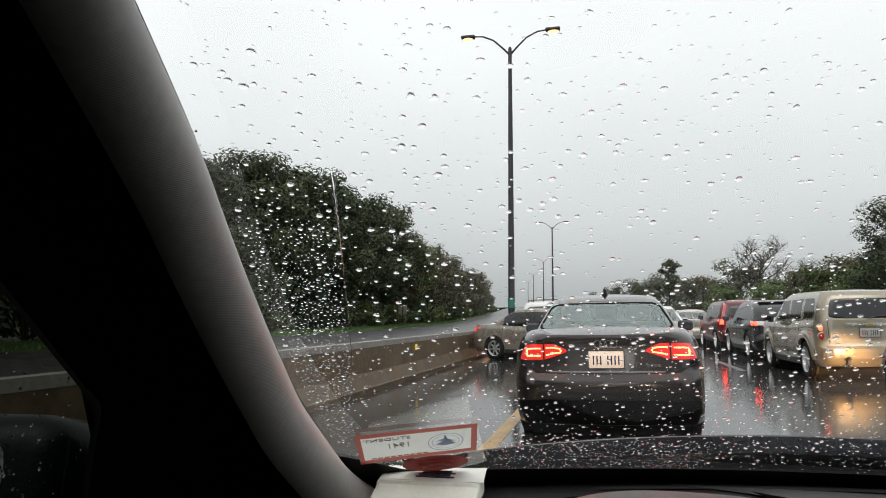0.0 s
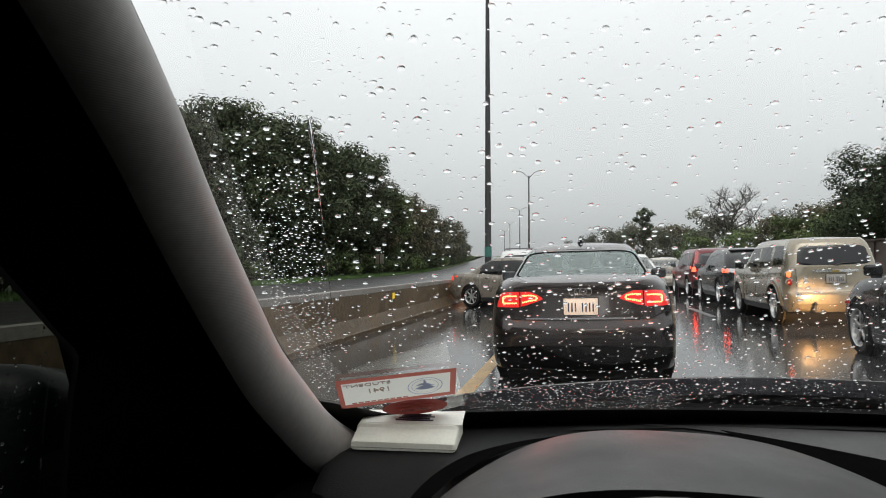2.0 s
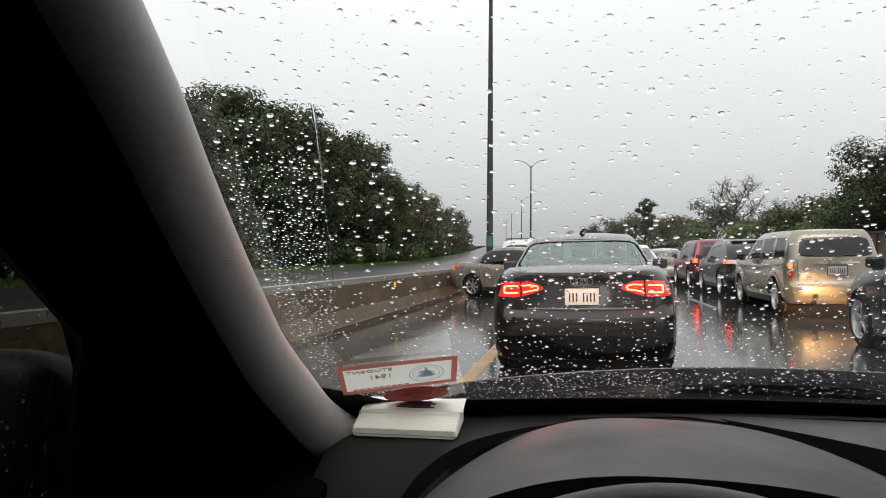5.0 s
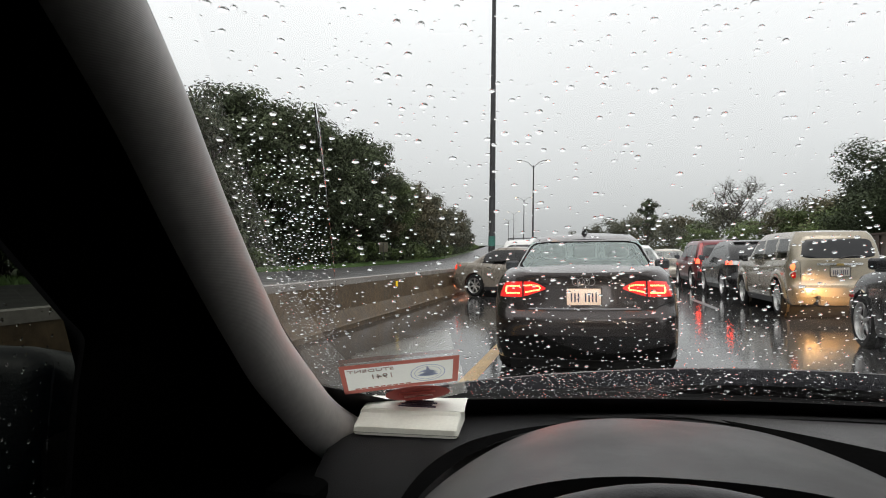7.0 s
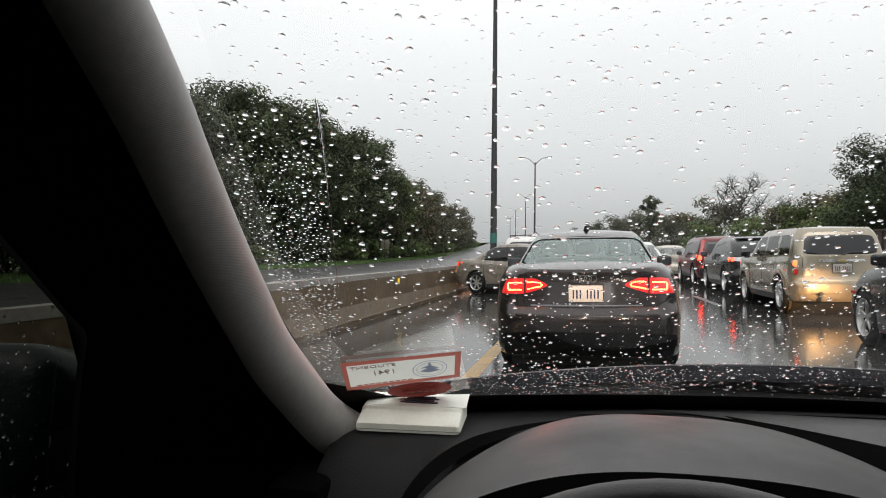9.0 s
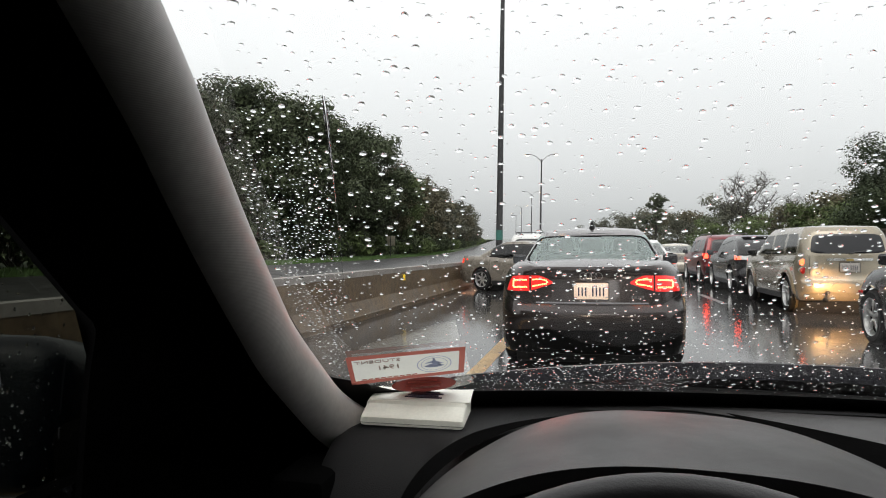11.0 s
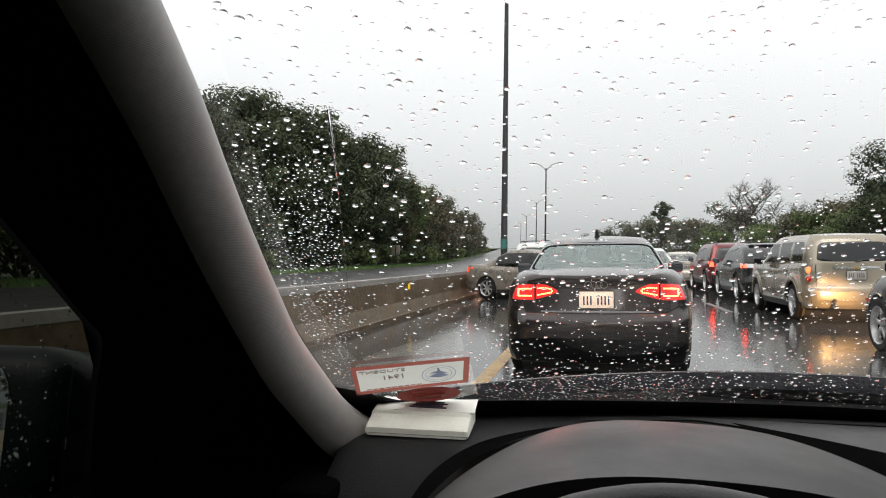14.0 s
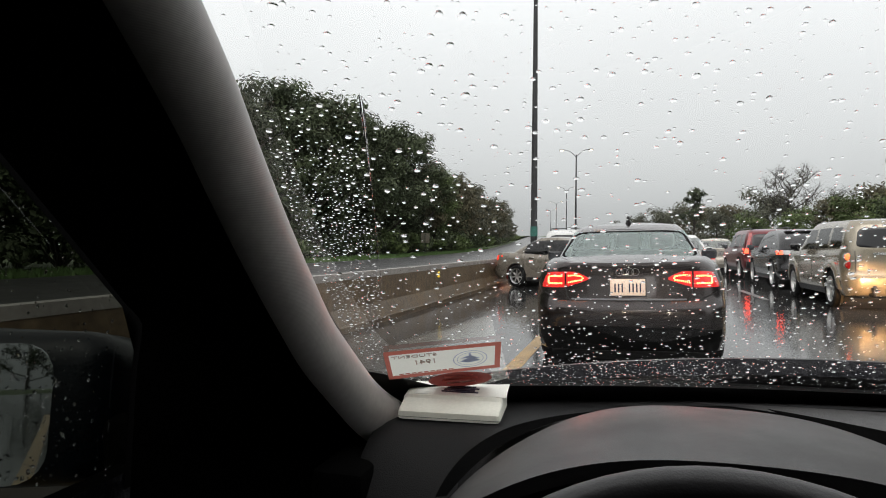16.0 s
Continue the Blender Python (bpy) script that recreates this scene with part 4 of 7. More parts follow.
# dark grey four-door saloon straight ahead, brake lights on
A = Shape(
    4.70, 0.880, 0.20,
    [(0, 0.982), (0.10, 0.996), (0.30, 1.018), (0.55, 1.038), (1.0, 1.01), (2.2, 0.94), (3.2, 0.955), (3.9, 0.88), (4.5, 0.74), (4.7, 0.66)],
    [(0, 0.975), (0.12, 0.995), (0.35, 1.0), (0.55, 1.0), (0.74, 0.985), (0.88, 0.945), (0.95, 0.89), (1.0, 0.82)],
    [(0, 0.10), (0.10, 0.06), (0.24, 0.038), (0.35, 0.014), (0.42, 0.002), (0.46, 0.0), (0.50, 0.010), (0.56, 0.076), (0.74, 0.088), (0.90, 0.093), (0.965, 0.080), (1.0, 0.085)],
    [(0, 0.12), (0.3, 0.0), (0.6, 0.05), (1.0, 0.22)],
    (0.22, 0.40, 0.35, 0.5, 0.085),
    [(0, 0.945), (0.7, 0.985), (1.4, 1.0), (3.2, 1.0), (4.2, 0.96), (4.7, 0.90)],
    {"hw": [(0, 0.700), (0.3, 0.665), (0.7, 0.605), (0.9, 0.560), (1.0, 0.51)], "yr": [(0, 0.52), (0.3, 0.72), (0.6, 0.98), (0.85, 1.25), (1.0, 1.50)],
     "yf": [(0, 3.60), (0.4, 3.2), (0.8, 2.75), (1.0, 2.45)], "rx": 0.14, "ry": 0.22, "bow": 0.05,
     "roof": [(0.5, 1.29), (1.2, 1.35), (1.9, 1.38), (2.5, 1.375), (3.2, 1.33), (3.6, 1.28)]},
)
dark_saloon = car("sedan", on_road(-0.035, 6.10), "dark grey metallic sedan stopped ahead with brake lights lit", A, {
    "paint": "saloon_paint", "axles": (1.06, 3.87), "r": 0.325, "tyre": 0.235, "spokes": 10, "glass": "glass_bright", "front_glass": "glass_bright", "mirror_paint": "black_trim",
    "side_windows": ((1.25, 2.05, -0.0, 0.1), (2.12, 3.25, 0.0, -0.6)), "win_k": (0.06, 0.86), "rear_lim": N_REAR + 3,
    "mirror_y": 3.05, "doors": (1.55, 2.55), "gaps": (1.35, 2.1, 3.2), "seats": ((2.6, (-0.37, 0.37)), (1.75, (-0.36, 0.0, 0.36))), "seat_mat": "seat_pale"}, group="stopped traffic in our lane")
part("window_seal", window_seal(A, 0.655, 0.16, 0.08, 0.86), "matt_black", dark_saloon)
part("headlining", grid_bm(6, 10, lambda u, v: (-0.46 + 0.92 * u, 1.35 + 1.5 * v, A.cab["roof"](1.35 + 1.5 * v) - 0.05 + 0.02 * math.sin(math.pi * u))), "seat_pale", dark_saloon, "pale headlining")
part("parcel_shelf", grid_bm(6, 4, lambda u, v: (-0.60 + 1.2 * u, 0.66 + 0.50 * v, 1.03 - 0.01 * v)), "seat_pale", dark_saloon, "pale shelf under the rear window")
# boot lid shut lines and bumper seam
for s in (-1, 1):
    curve = [(s * (0.552 - 0.07 * (1 - math.cos(math.pi / 2 * i / 12))), 0.785 - 0.140 * math.sin(math.pi / 2 * i / 12)) for i in range(13)]
    part("boot_gap", ribbon(A, curve, 0.0045), "gap", dark_saloon, smooth=False)
part("bumper_seam", rear_patch(A, -0.50, 0.50, 0.640, 0.650, 0.003, 0.01, 24, 1), "gap", dark_saloon, smooth=False)
for s in (-1, 1):
    part("bumper_seam", rear_patch(A, s * 0.57, s * 0.80, lambda x: 0.645 + (abs(x) - 0.57) * 0.42, lambda x: 0.655 + (abs(x) - 0.57) * 0.42, 0.003, 0.01, 14, 1), "gap", dark_saloon, smooth=False)
# silver trim, made wider to stand in for a pale reflection above the seam
part("lid_trim", rear_patch(A, -0.50, 0.50, 0.661, 0.674, 0.005, 0.02, 24, 2), "dull_silver", dark_saloon, "thin bright strip along the lid edge")
part("lid_lip", rear_patch(A, -0.62, 0.62, lambda x: 0.952 - 0.075 * x * x, lambda x: 0.982 - 0.075 * x * x, 0.008, 0.05, 24, 3), "saloon_paint", dark_saloon)
# number plate recess and plate; no lamp, the sheet glows by itself
part("plate_recess", rear_patch(A, -0.25, 0.25, 0.690, 0.865, -0.004, 0.02, 10, 3), "black_trim", dark_saloon)
plate(dark_saloon, A, 0.775, out=0.004)
# badge: plain silver shape, and small bars for the lettering
badge = bmesh.new()
for i in range(4):
    r_ = lathe_bm([(-0.002, 0.034), (0.002, 0.034), (0.002, 0.0295), (-0.002, 0.0295)], 20, "y")
    bmesh.ops.translate(r_, vec=(-0.069 + 0.046 * i, A.rear_y(0, 0.91) - 0.006, 0.91), verts=r_.verts[:])
    t_ = bpy.data.meshes.new("tmp")
    r_.to_mesh(t_)
    r_.free()
    badge.from_mesh(t_)
    bpy.data.meshes.remove(t_)
part("badge", badge, "dull_silver", dark_saloon, "small silver badge")
bars = bmesh.new()
for i in range(4):
    bx = 0.36 + 0.03 * i
    box_bm(bx - 0.011, bx + 0.011, A.rear_y(bx, 0.72) - 0.006, A.rear_y(bx, 0.72) + 0.004, 0.708, 0.733, bm=bars)
part("lettering_bars", bars, "chrome", dark_saloon)
for s in (-1, 1):
    # tail lamp: dark red lens, two pieces split at the lid, each with a loop of bright light strips
    def z_hi(x):
        a = abs(x)
        return 0.915 - 0.055 * max(0.0, (0.47 - a) / 0.125) ** 1.3 - max(0, a - 0.66) * 0.15

    def z_lo(x):
        a = abs(x)
        return 0.772 + 0.075 * max(0.0, (0.58 - a) / 0.245) ** 1.3

    for a0, a1 in ((0.345, 0.545), (0.560, 0.785)):
        lens = part("tail_light", rear_patch(A, s * a0, s * a1, z_lo, z_hi, 0.012, 0.03, 14, 5), "red_glow", dark_saloon, "lit red tail light")
        q0, q1 = a0 + (0.05 if a0 < 0.5 else 0.02), a1 - (0.012 if a0 < 0.5 else 0.07)
        # a row of small lit cells along the top, another along the bottom, closed at one end
        for f_ in (0.72, 0.26):
            cells_ = bmesh.new()
            for i in range(8):
                xc = q0 + (q1 - q0) * (i + 0.5) / 8
                zc = z_lo(xc) + f_ * (z_hi(xc) - z_lo(xc))
                yc = A.rear_y(xc, zc)
                box_bm(s * xc - 0.0064, s * xc + 0.0064, yc - 0.020, yc - 0.006, zc - 0.0075, zc + 0.0075, 0.003, 1, cells_)
            part("light_strip", cells_, "led", lens, "row of bright red-orange light cells")
        e0 = q0 if a0 < 0.5 else q1
        h_ = 0.22 if a0 < 0.5 else 0.40
        part("light_strip", rear_patch(A, s * (e0 - 0.008), s * (e0 + 0.008), lambda x: z_lo(x) + (0.5 - h_ / 2) * (z_hi(x) - z_lo(x)), lambda x: z_lo(x) + (0.5 + h_ / 2) * (z_hi(x) - z_lo(x)), 0.0185, 0.01, 1, 3), "led", lens)
# lower bumper, diffuser, tail pipes, reflectors
part("diffuser", rear_patch(A, -0.80, 0.80, lambda x: 0.205, lambda x: 0.425 - 0.03 * (x / 0.8) ** 4, 0.010, 0.05, 30, 4), "matt_black", dark_saloon, "matt black lower bumper")
part("bumper_crease", rear_patch(A, -0.76, 0.76, 0.445, 0.455, 0.006, 0.02, 30, 1), "saloon_paint", dark_saloon)
ant = bmesh.new()
tube_bm([(0, 1.76, 1.395), (0, 1.73, 1.430), (0, 1.69, 1.462), (0, 1.675, 1.470)], [0.038, 0.022, 0.016, 0.008], 10, ant)
part("roof_antenna", ant, "black_trim", dark_saloon, "small black fin antenna")


def wagon_shape(L, hw, h, zb, belt, yr_top, rake, nose):
    """Tall estate or off-road body with an upright tail."""
    return Shape(
        L, hw, zb,
        [(0, belt), (0.5, belt), (L * 0.5, belt - 0.03), (L * 0.70, belt - 0.02), (L * 0.9, nose + 0.05), (L, nose - 0.1)],
        [(0, 0.91), (0.12, 0.965), (0.3, 1.0), (0.6, 1.0), (0.8, 0.985), (1.0, 0.935)],
        [(0, 0.14), (0.10, 0.05), (0.25, 0.0), (0.40, 0.0), (0.46, 0.07), (0.7, 0.09), (1.0, 0.10)],
        [(0, 0.12), (0.3, 0.0), (0.6, 0.04), (1.0, 0.15)],
        (0.22, 0.30, 0.3, 0.45, 0.05),
        [(0, 0.955), (0.7, 0.99), (1.3, 1.0), (L * 0.7, 1.0), (L * 0.9, 0.965), (L, 0.91)],
        {"hw": [(0, hw * 0.915), (0.4, hw * 0.87), (0.8, hw * 0.80), (1.0, hw * 0.72)],
         "yr": [(0, 0.13), (0.5, 0.13 + rake * 0.45), (0.85, 0.13 + rake), (1.0, yr_top)],
         "yf": [(0, L * 0.77), (0.5, L * 0.69), (0.9, L * 0.61), (1.0, L * 0.57)], "rx": 0.17, "ry": 0.20, "bow": 0.05,
         "roof": [(0, h - 0.10), (0.5, h - 0.045), (1.6, h - 0.03), (L * 0.55, h - 0.045), (L * 0.77, h - 0.16)]},
    )


# gold-beige tall wagon in the next lane, lit from behind by headlights
H = wagon_shape(4.47, 0.805, 1.575, 0.24, 1.03, 0.32, 0.11, 1.02)
gold_wagon = car("wagon", on_road(4.20, 12.55, 1.2), "gold-beige retro wagon lit from behind by headlights", H, {
    "paint": "gold_paint", "axles": (0.88, 3.51), "r": 0.33, "spokes": 5, "glass": "glass_dark", "win_k": (0.12, 0.80),
    "side_windows": ((0.48, 1.12, 0.12, 0.0), (1.26, 1.98, 0.0, 0.0), (2.08, 2.95, 0.0, -0.45)), "round_rear": (0.61, 0.11, 0.78),
    "mirror_y": 2.85, "doors": (1.45, 2.25), "gaps": (1.2, 2.03, 3.0), "mirror_paint": "grey_paint", "handle": "chrome", "crown": 0.025}, group="stopped traffic in the next lane")
for s in (-1, 1):
    for zc, mt, lb in ((0.905, "amber_lit", "lit round tail lamp"), (0.765, "red_lens", "unlit round tail lamp")):
        xx = s * 0.70
        bm = lathe_bm([(-0.020, 0.001), (-0.016, 0.044), (0.0, 0.058), (0.03, 0.058)], 20, "y", closed=False)
        bmesh.ops.translate(bm, vec=(xx, H.rear_y(xx, zc) - 0.004, zc), verts=bm.verts[:])
        lamp = part("tail_light", bm, mt, gold_wagon, lb)
        bm = lathe_bm([(-0.012, 0.058), (-0.006, 0.070), (0.03, 0.070), (0.03, 0.058)], 20, "y")
        bmesh.ops.translate(bm, vec=(xx, H.rear_y(xx, zc) - 0.004, zc), verts=bm.verts[:])
        part("lamp_ring", bm, "gold_paint", lamp)
    # swollen mudguards
    for wy in (0.88, 3.51):
        bm = bmesh.new()
        ring = []
        for i in range(19):
            a = radians(2 + 176 * i / 18)
            row = []
            for rr_, off in ((0.385, -0.02), (0.385, 0.022), (0.43, 0.030), (0.50, 0.016), (0.53, -0.01)):
                y, z = wy + rr_ * math.cos(a), 0.33 + rr_ * math.sin(a)
                row.append(bm.verts.new((s * (H.side_x(min(max(y, 0.35), 4.1), max(z, 0.26)) + off), y, max(z, 0.25))))
            ring.append(row)
        for a, b in zip(ring, ring[1:]):
            for k in range(4):
                bm.faces.new((a[k], a[k + 1], b[k + 1], b[k]))
        bmesh.ops.recalc_face_normals(bm, faces=bm.faces[:])
        part("mudguard", bm, "gold_paint", gold_wagon)
    # reflector in a glowing material, in place of headlight sent back
    part("bumper_reflector", rear_patch(H, s * 0.64, s * 0.70, 0.50, 0.56, 0.012, 0.02, 3, 2), "red_lit", gold_wagon)
part("bumper", rear_patch(H, -0.74, 0.74, 0.40, 0.60, 0.055, 0.09, 30, 4), "gold_paint", gold_wagon)
part("bumper_skirt", rear_patch(H, -0.69, 0.69, 0.25, 0.385, 0.02, 0.05, 24, 3), "gold_paint", gold_wagon)
part("chrome_strip", rear_patch(H, -0.36, 0.36, 0.935, 0.975, 0.025, 0.04, 16, 2), "chrome", gold_wagon)
part("plate_recess", rear_patch(H, -0.36, 0.36, 0.72, 0.925, 0.003, 0.02, 12, 3), "gold_paint", gold_wagon)
plate(gold_wagon, H, 0.82, sheet="plate_dull", out=0.012)
part("emblem", rear_patch(H, -0.055, 0.055, 0.93, 0.965, 0.035, 0.02, 4, 2), "emblem_gold", gold_wagon, "small gold emblem shape")
for s in (-1, 1):
    part("hatch_gap", rear_patch(H, s * 0.610, s * 0.618, 0.62, 1.0, 0.003, 0.01, 1, 10), "gap", gold_wagon, smooth=False)
part("wiper", tube_bm([(0.02, 0.10, 1.055), (0.12, 0.085, 1.085), (0.36, 0.085, 1.10)], [0.016, 0.01, 0.006], 6), "black_trim", gold_wagon)
hitch = part("tow_hitch", tube_bm([(-0.40, 0.25, 0.27), (-0.40, -0.10, 0.28), (-0.40, -0.10, 0.38)], [0.03, 0.03, 0.02], 10), "black_trim", gold_wagon)
bm = bmesh.new()
bmesh.ops.create_uvsphere(bm, u_segments=12, v_segments=8, radius=0.035)
bmesh.ops.translate(bm, vec=(-0.40, -0.10, 0.395), verts=bm.verts[:])
part("tow_ball", bm, "black_trim", hitch)

# charcoal crossover in front of it
C = wagon_shape(4.55, 0.92, 1.54, 0.25, 1.02, 1.35, 0.72, 1.0)
cross = car("crossover", on_road(4.36, 18.1, 1.0), "charcoal grey crossover with lit tail lamps", C, {
    "paint": "grey_paint", "axles": (0.95, 3.62), "r": 0.36, "spokes": 5, "glass": "glass_dark", "win_k": (0.12, 0.80),
    "round_rear": (0.66, 0.14, 0.74), "side_windows": ((0.75, 1.25, 0.5, 0.3), (1.40, 2.2, 0.0, 0.0), (2.3, 3.35, 0.0, -0.5)), "mirror_y": 3.15, "doors": (1.7, 2.6), "gaps": (1.35, 2.25, 3.3)}, group="stopped traffic in the next lane")
for s in (-1, 1):
    lamp = part("tail_light", rear_patch(C, s * 0.50, s * 0.90, lambda x: 0.87 + (abs(x) - 0.5) * 0.05, lambda x: 0.97 + (abs(x) - 0.5) * 0.06, 0.015, 0.04, 14, 3), "clear_lens", cross, "wide tail lamp, red and clear")
    part("lamp_core", rear_patch(C, s * 0.80, s * 0.90, lambda x: 0.88, lambda x: 0.975, 0.021, 0.03, 10, 3), "stop_lit", lamp)
    # lit lamp material on a reflector: its returned light is emitted
    part("bumper_reflector", rear_patch(C, s * 0.55, s * 0.80, 0.50, 0.54, 0.012, 0.02, 8, 1), "red_lit", cross)
part("bumper", rear_patch(C, -0.84, 0.84, 0.36, 0.60, 0.04, 0.09, 26, 4), "grey_paint", cross)
plate(cross, C, 0.80, sheet="plate_dull")
part("spoiler", box_bm(-0.58, 0.58, 0.86, 1.25, 1.445, 1.485, 0.018, 2), "grey_paint", cross)

# dark red off-roader with tall lamps up its rear pillars
R = wagon_shape(4.53, 0.91, 1.66, 0.30, 1.05, 0.55, 0.20, 1.03)
redsuv = car("suv", on_road(4.3, 23.3, 2.2), "deep red SUV with tall lit tail lamps up the rear pillars", R, {
    "paint": "red_paint", "axles": (0.92, 3.54), "r": 0.36, "spokes": 5, "glass": "glass_dark", "win_k": (0.12, 0.80), "round_rear": (0.64, 0.10, 0.80),
    "side_windows": ((0.45, 1.1, 0.12, 0.0), (1.25, 2.05, 0.0, 0.0), (2.15, 3.1, 0.0, -0.45)), "mirror_y": 2.9, "doors": (1.5, 2.4), "gaps": (1.2, 2.1, 3.1), "mirror_paint": "black_trim"}, group="stopped traffic in the next lane")
for s in (-1, 1):
    part("tail_light", rear_patch(R, s * 0.74, s * 0.86, 0.86, 1.02, 0.016, 0.04, 8, 4), "stop_lit", redsuv, "lit red tail lamp")
    bm = grid_bm(3, 8, lambda u, v: (s * (0.815 - 0.13 * v - 0.09 * u), 0.14 + 0.17 * v - 0.02 + 0.02 * (1 - u), 1.03 + 0.50 * v), thick=(0, 0.05, 0))
    part("pillar_light", bm, "red_lens", redsuv, "tall dark red pillar lamp")
part("bumper", rear_patch(R, -0.82, 0.82, 0.38, 0.60, 0.05, 0.09, 26, 4), "black_trim", redsuv)
plate(redsuv, R, 0.90, sheet="plate_dull")
for s in (-1, 1):
    part("bumper_lamp", rear_patch(R, s * 0.52, s * 0.74, 0.60, 0.66, 0.03, 0.03, 8, 2), "red_lit", redsuv)
    part("roof_rail", tube_bm([(s * 0.56, 0.5, 1.63), (s * 0.56, 0.7, 1.685), (s * 0.56, 2.2, 1.685), (s * 0.56, 2.5, 1.63)], 0.018, 8), "dark_metal", redsuv)


def sedan_shape(L=4.7, hw=0.90, h=1.45, boot=1.0):
    return Shape(
        L, hw, 0.21,
        [(0, boot - 0.02), (0.12, boot), (0.6, boot), (1.1, 0.98), (2.2, 0.93), (3.2, 0.95), (3.9, 0.88), (L - 0.2, 0.76), (L, 0.68)],
        SEDAN_HW,
        [(0, 0.14), (0.2, 0.02), (0.42, 0.0), (0.52, 0.05), (0.8, 0.08), (1.0, 0.09)],
        [(0, 0.12), (0.3, 0.0), (0.6, 0.05), (1.0, 0.22)],
        (0.28, 0.38, 0.35, 0.5, 0.05),
        [(0, 0.95), (0.7, 0.985), (1.4, 1.0), (3.2, 1.0), (4.2, 0.96), (L, 0.90)],
        {"hw": [(0, 0.74), (0.3, 0.70), (0.7, 0.62), (1.0, 0.52)], "yr": [(0, 0.62), (0.3, 0.85), (0.6, 1.1), (0.85, 1.35), (1.0, 1.55)],
         "yf": [(0, 3.62), (0.4, 3.2), (0.8, 2.75), (1.0, 2.45)], "rx": 0.14, "ry": 0.22, "bow": 0.05,
         "roof": [(0.5, h - 0.13), (1.2, h - 0.06), (1.9, h - 0.035), (2.5, h - 0.04), (3.2, h - 0.10), (3.6, h - 0.16)]},
    )


SED_SPEC = {"axles": (1.02, 3.78), "r": 0.325, "spokes": 7, "glass": "glass_clear",
            "side_windows": ((1.22, 2.05, 0.05, 0.1), (2.12, 3.25, 0.0, -0.6)), "win_k": (0.06, 0.86),
            "mirror_y": 3.0, "doors": (1.6, 2.55), "gaps": (1.32, 2.09, 3.15), "seats": ((2.6, (-0.37, 0.37)), (1.75, (-0.36, 0.36)))}


def sedan_tail(ob, S, lens, pnt, sheet="plate_dull"):
    for s in (-1, 1):
        part("tail_light", rear_patch(S, s * 0.50, s * 0.84, lambda x: 0.80, lambda x: 0.95 - 0.02 * abs(x), 0.014, 0.03, 12, 3), lens, ob, "lit red tail light")
    part("bumper", rear_patch(S, -0.82, 0.82, 0.36, 0.60, 0.03, 0.07, 26, 4), pnt, ob)
    plate(ob, S, 0.80, sheet=sheet)
    part("boot_gap", rear_patch(S, -0.6, 0.6, 0.655, 0.665, 0.003, 0.01, 20, 1), "gap", ob, smooth=False)


D = sedan_shape()
# pale sedan far ahead in the next lane
pale = car("sedan", on_road(3.5, 29.8, 2.6), "pale beige-silver sedan further ahead in the queue", D, dict(SED_SPEC, paint="silver_paint"), group="stopped traffic in the next lane")
sedan_tail(pale, D, "red_lit", "silver_paint")
# white sedan just ahead of the dark one
ahead = car("sedan", on_road(1.10, 17.2, 1.0), "white sedan mostly hidden behind the dark grey one", D, dict(SED_SPEC, paint="white_car"), group="stopped traffic in our lane")
sedan_tail(ahead, D, "red_lit", "white_car")
# taupe sedan turned half across the shoulder
taupe = car("sedan", on_road(-3.75, 20.6, -120), "grey-taupe sedan turned across the wet shoulder", D, dict(SED_SPEC, paint="taupe_paint", handle="chrome", side_glass="glass_dark"), group="vehicles on the shoulder")
sedan_tail(taupe, D, "red_lit", "taupe_paint")
# white SUV on the shoulder further on
V = wagon_shape(4.7, 0.93, 1.82, 0.30, 1.06, 0.5, 0.18, 1.05)
van = car("suv", on_road(-2.42, 25.0, 1.4), "white SUV with roof rails on the wet shoulder, brake lights lit", V, {
    "paint": "white_car", "axles": (0.95, 3.70), "r": 0.36, "spokes": 6, "glass": "glass_dark", "win_k": (0.12, 0.80), "round_rear": (0.66, 0.10, 0.80),
    "side_windows": ((0.45, 1.15, 0.1, 0.0), (1.3, 2.15, 0.0, 0.0), (2.25, 3.2, 0.0, -0.45)), "mirror_y": 3.0, "doors": (1.6, 2.5), "gaps": (1.25, 2.2, 3.2)}, group="vehicles on the shoulder")
for s in (-1, 1):
    part("tail_light", rear_patch(V, s * 0.72, s * 0.89, 0.80, 1.03, 0.016, 0.04, 8, 4), "amber_lit", van, "lit tail lamp")
    part("roof_rail", tube_bm([(s * 0.58, 0.5, 1.79), (s * 0.58, 0.7, 1.86), (s * 0.58, 2.4, 1.86), (s * 0.58, 2.7, 1.79)], 0.02, 8), "dark_metal", van)
part("cross_bar", tube_bm([(-0.58, 0.9, 1.87), (0.58, 0.9, 1.87)], 0.018, 8), "dark_metal", van)
part("bumper", rear_patch(V, -0.84, 0.84, 0.38, 0.62, 0.05, 0.09, 26, 4), "black_trim", van)
plate(van, V, 0.90, sheet="plate_dull")
# pale SUV two lanes over, its roof showing above the queue
pale_suv = car("suv", on_road(8.3, 25.5, 1.8), "silver SUV two lanes over, mostly hidden", V, {
    "paint": "silver_paint", "axles": (0.95, 3.70), "r": 0.36, "spokes": 6, "glass": "glass_dark", "win_k": (0.12, 0.80), "round_rear": (0.66, 0.10, 0.80),
    "side_windows": ((0.45, 1.15, 0.1, 0.0), (1.3, 2.15, 0.0, 0.0), (2.25, 3.2, 0.0, -0.45)), "mirror_y": 3.0, "doors": (1.6, 2.5), "gaps": (1.25, 2.2, 3.2)}, group="stopped traffic in the far lane")
for s in (-1, 1):
    part("tail_light", rear_patch(V, s * 0.72, s * 0.89, 0.80, 1.03, 0.016, 0.04, 8, 4), "red_lit", pale_suv, "lit tail lamp")
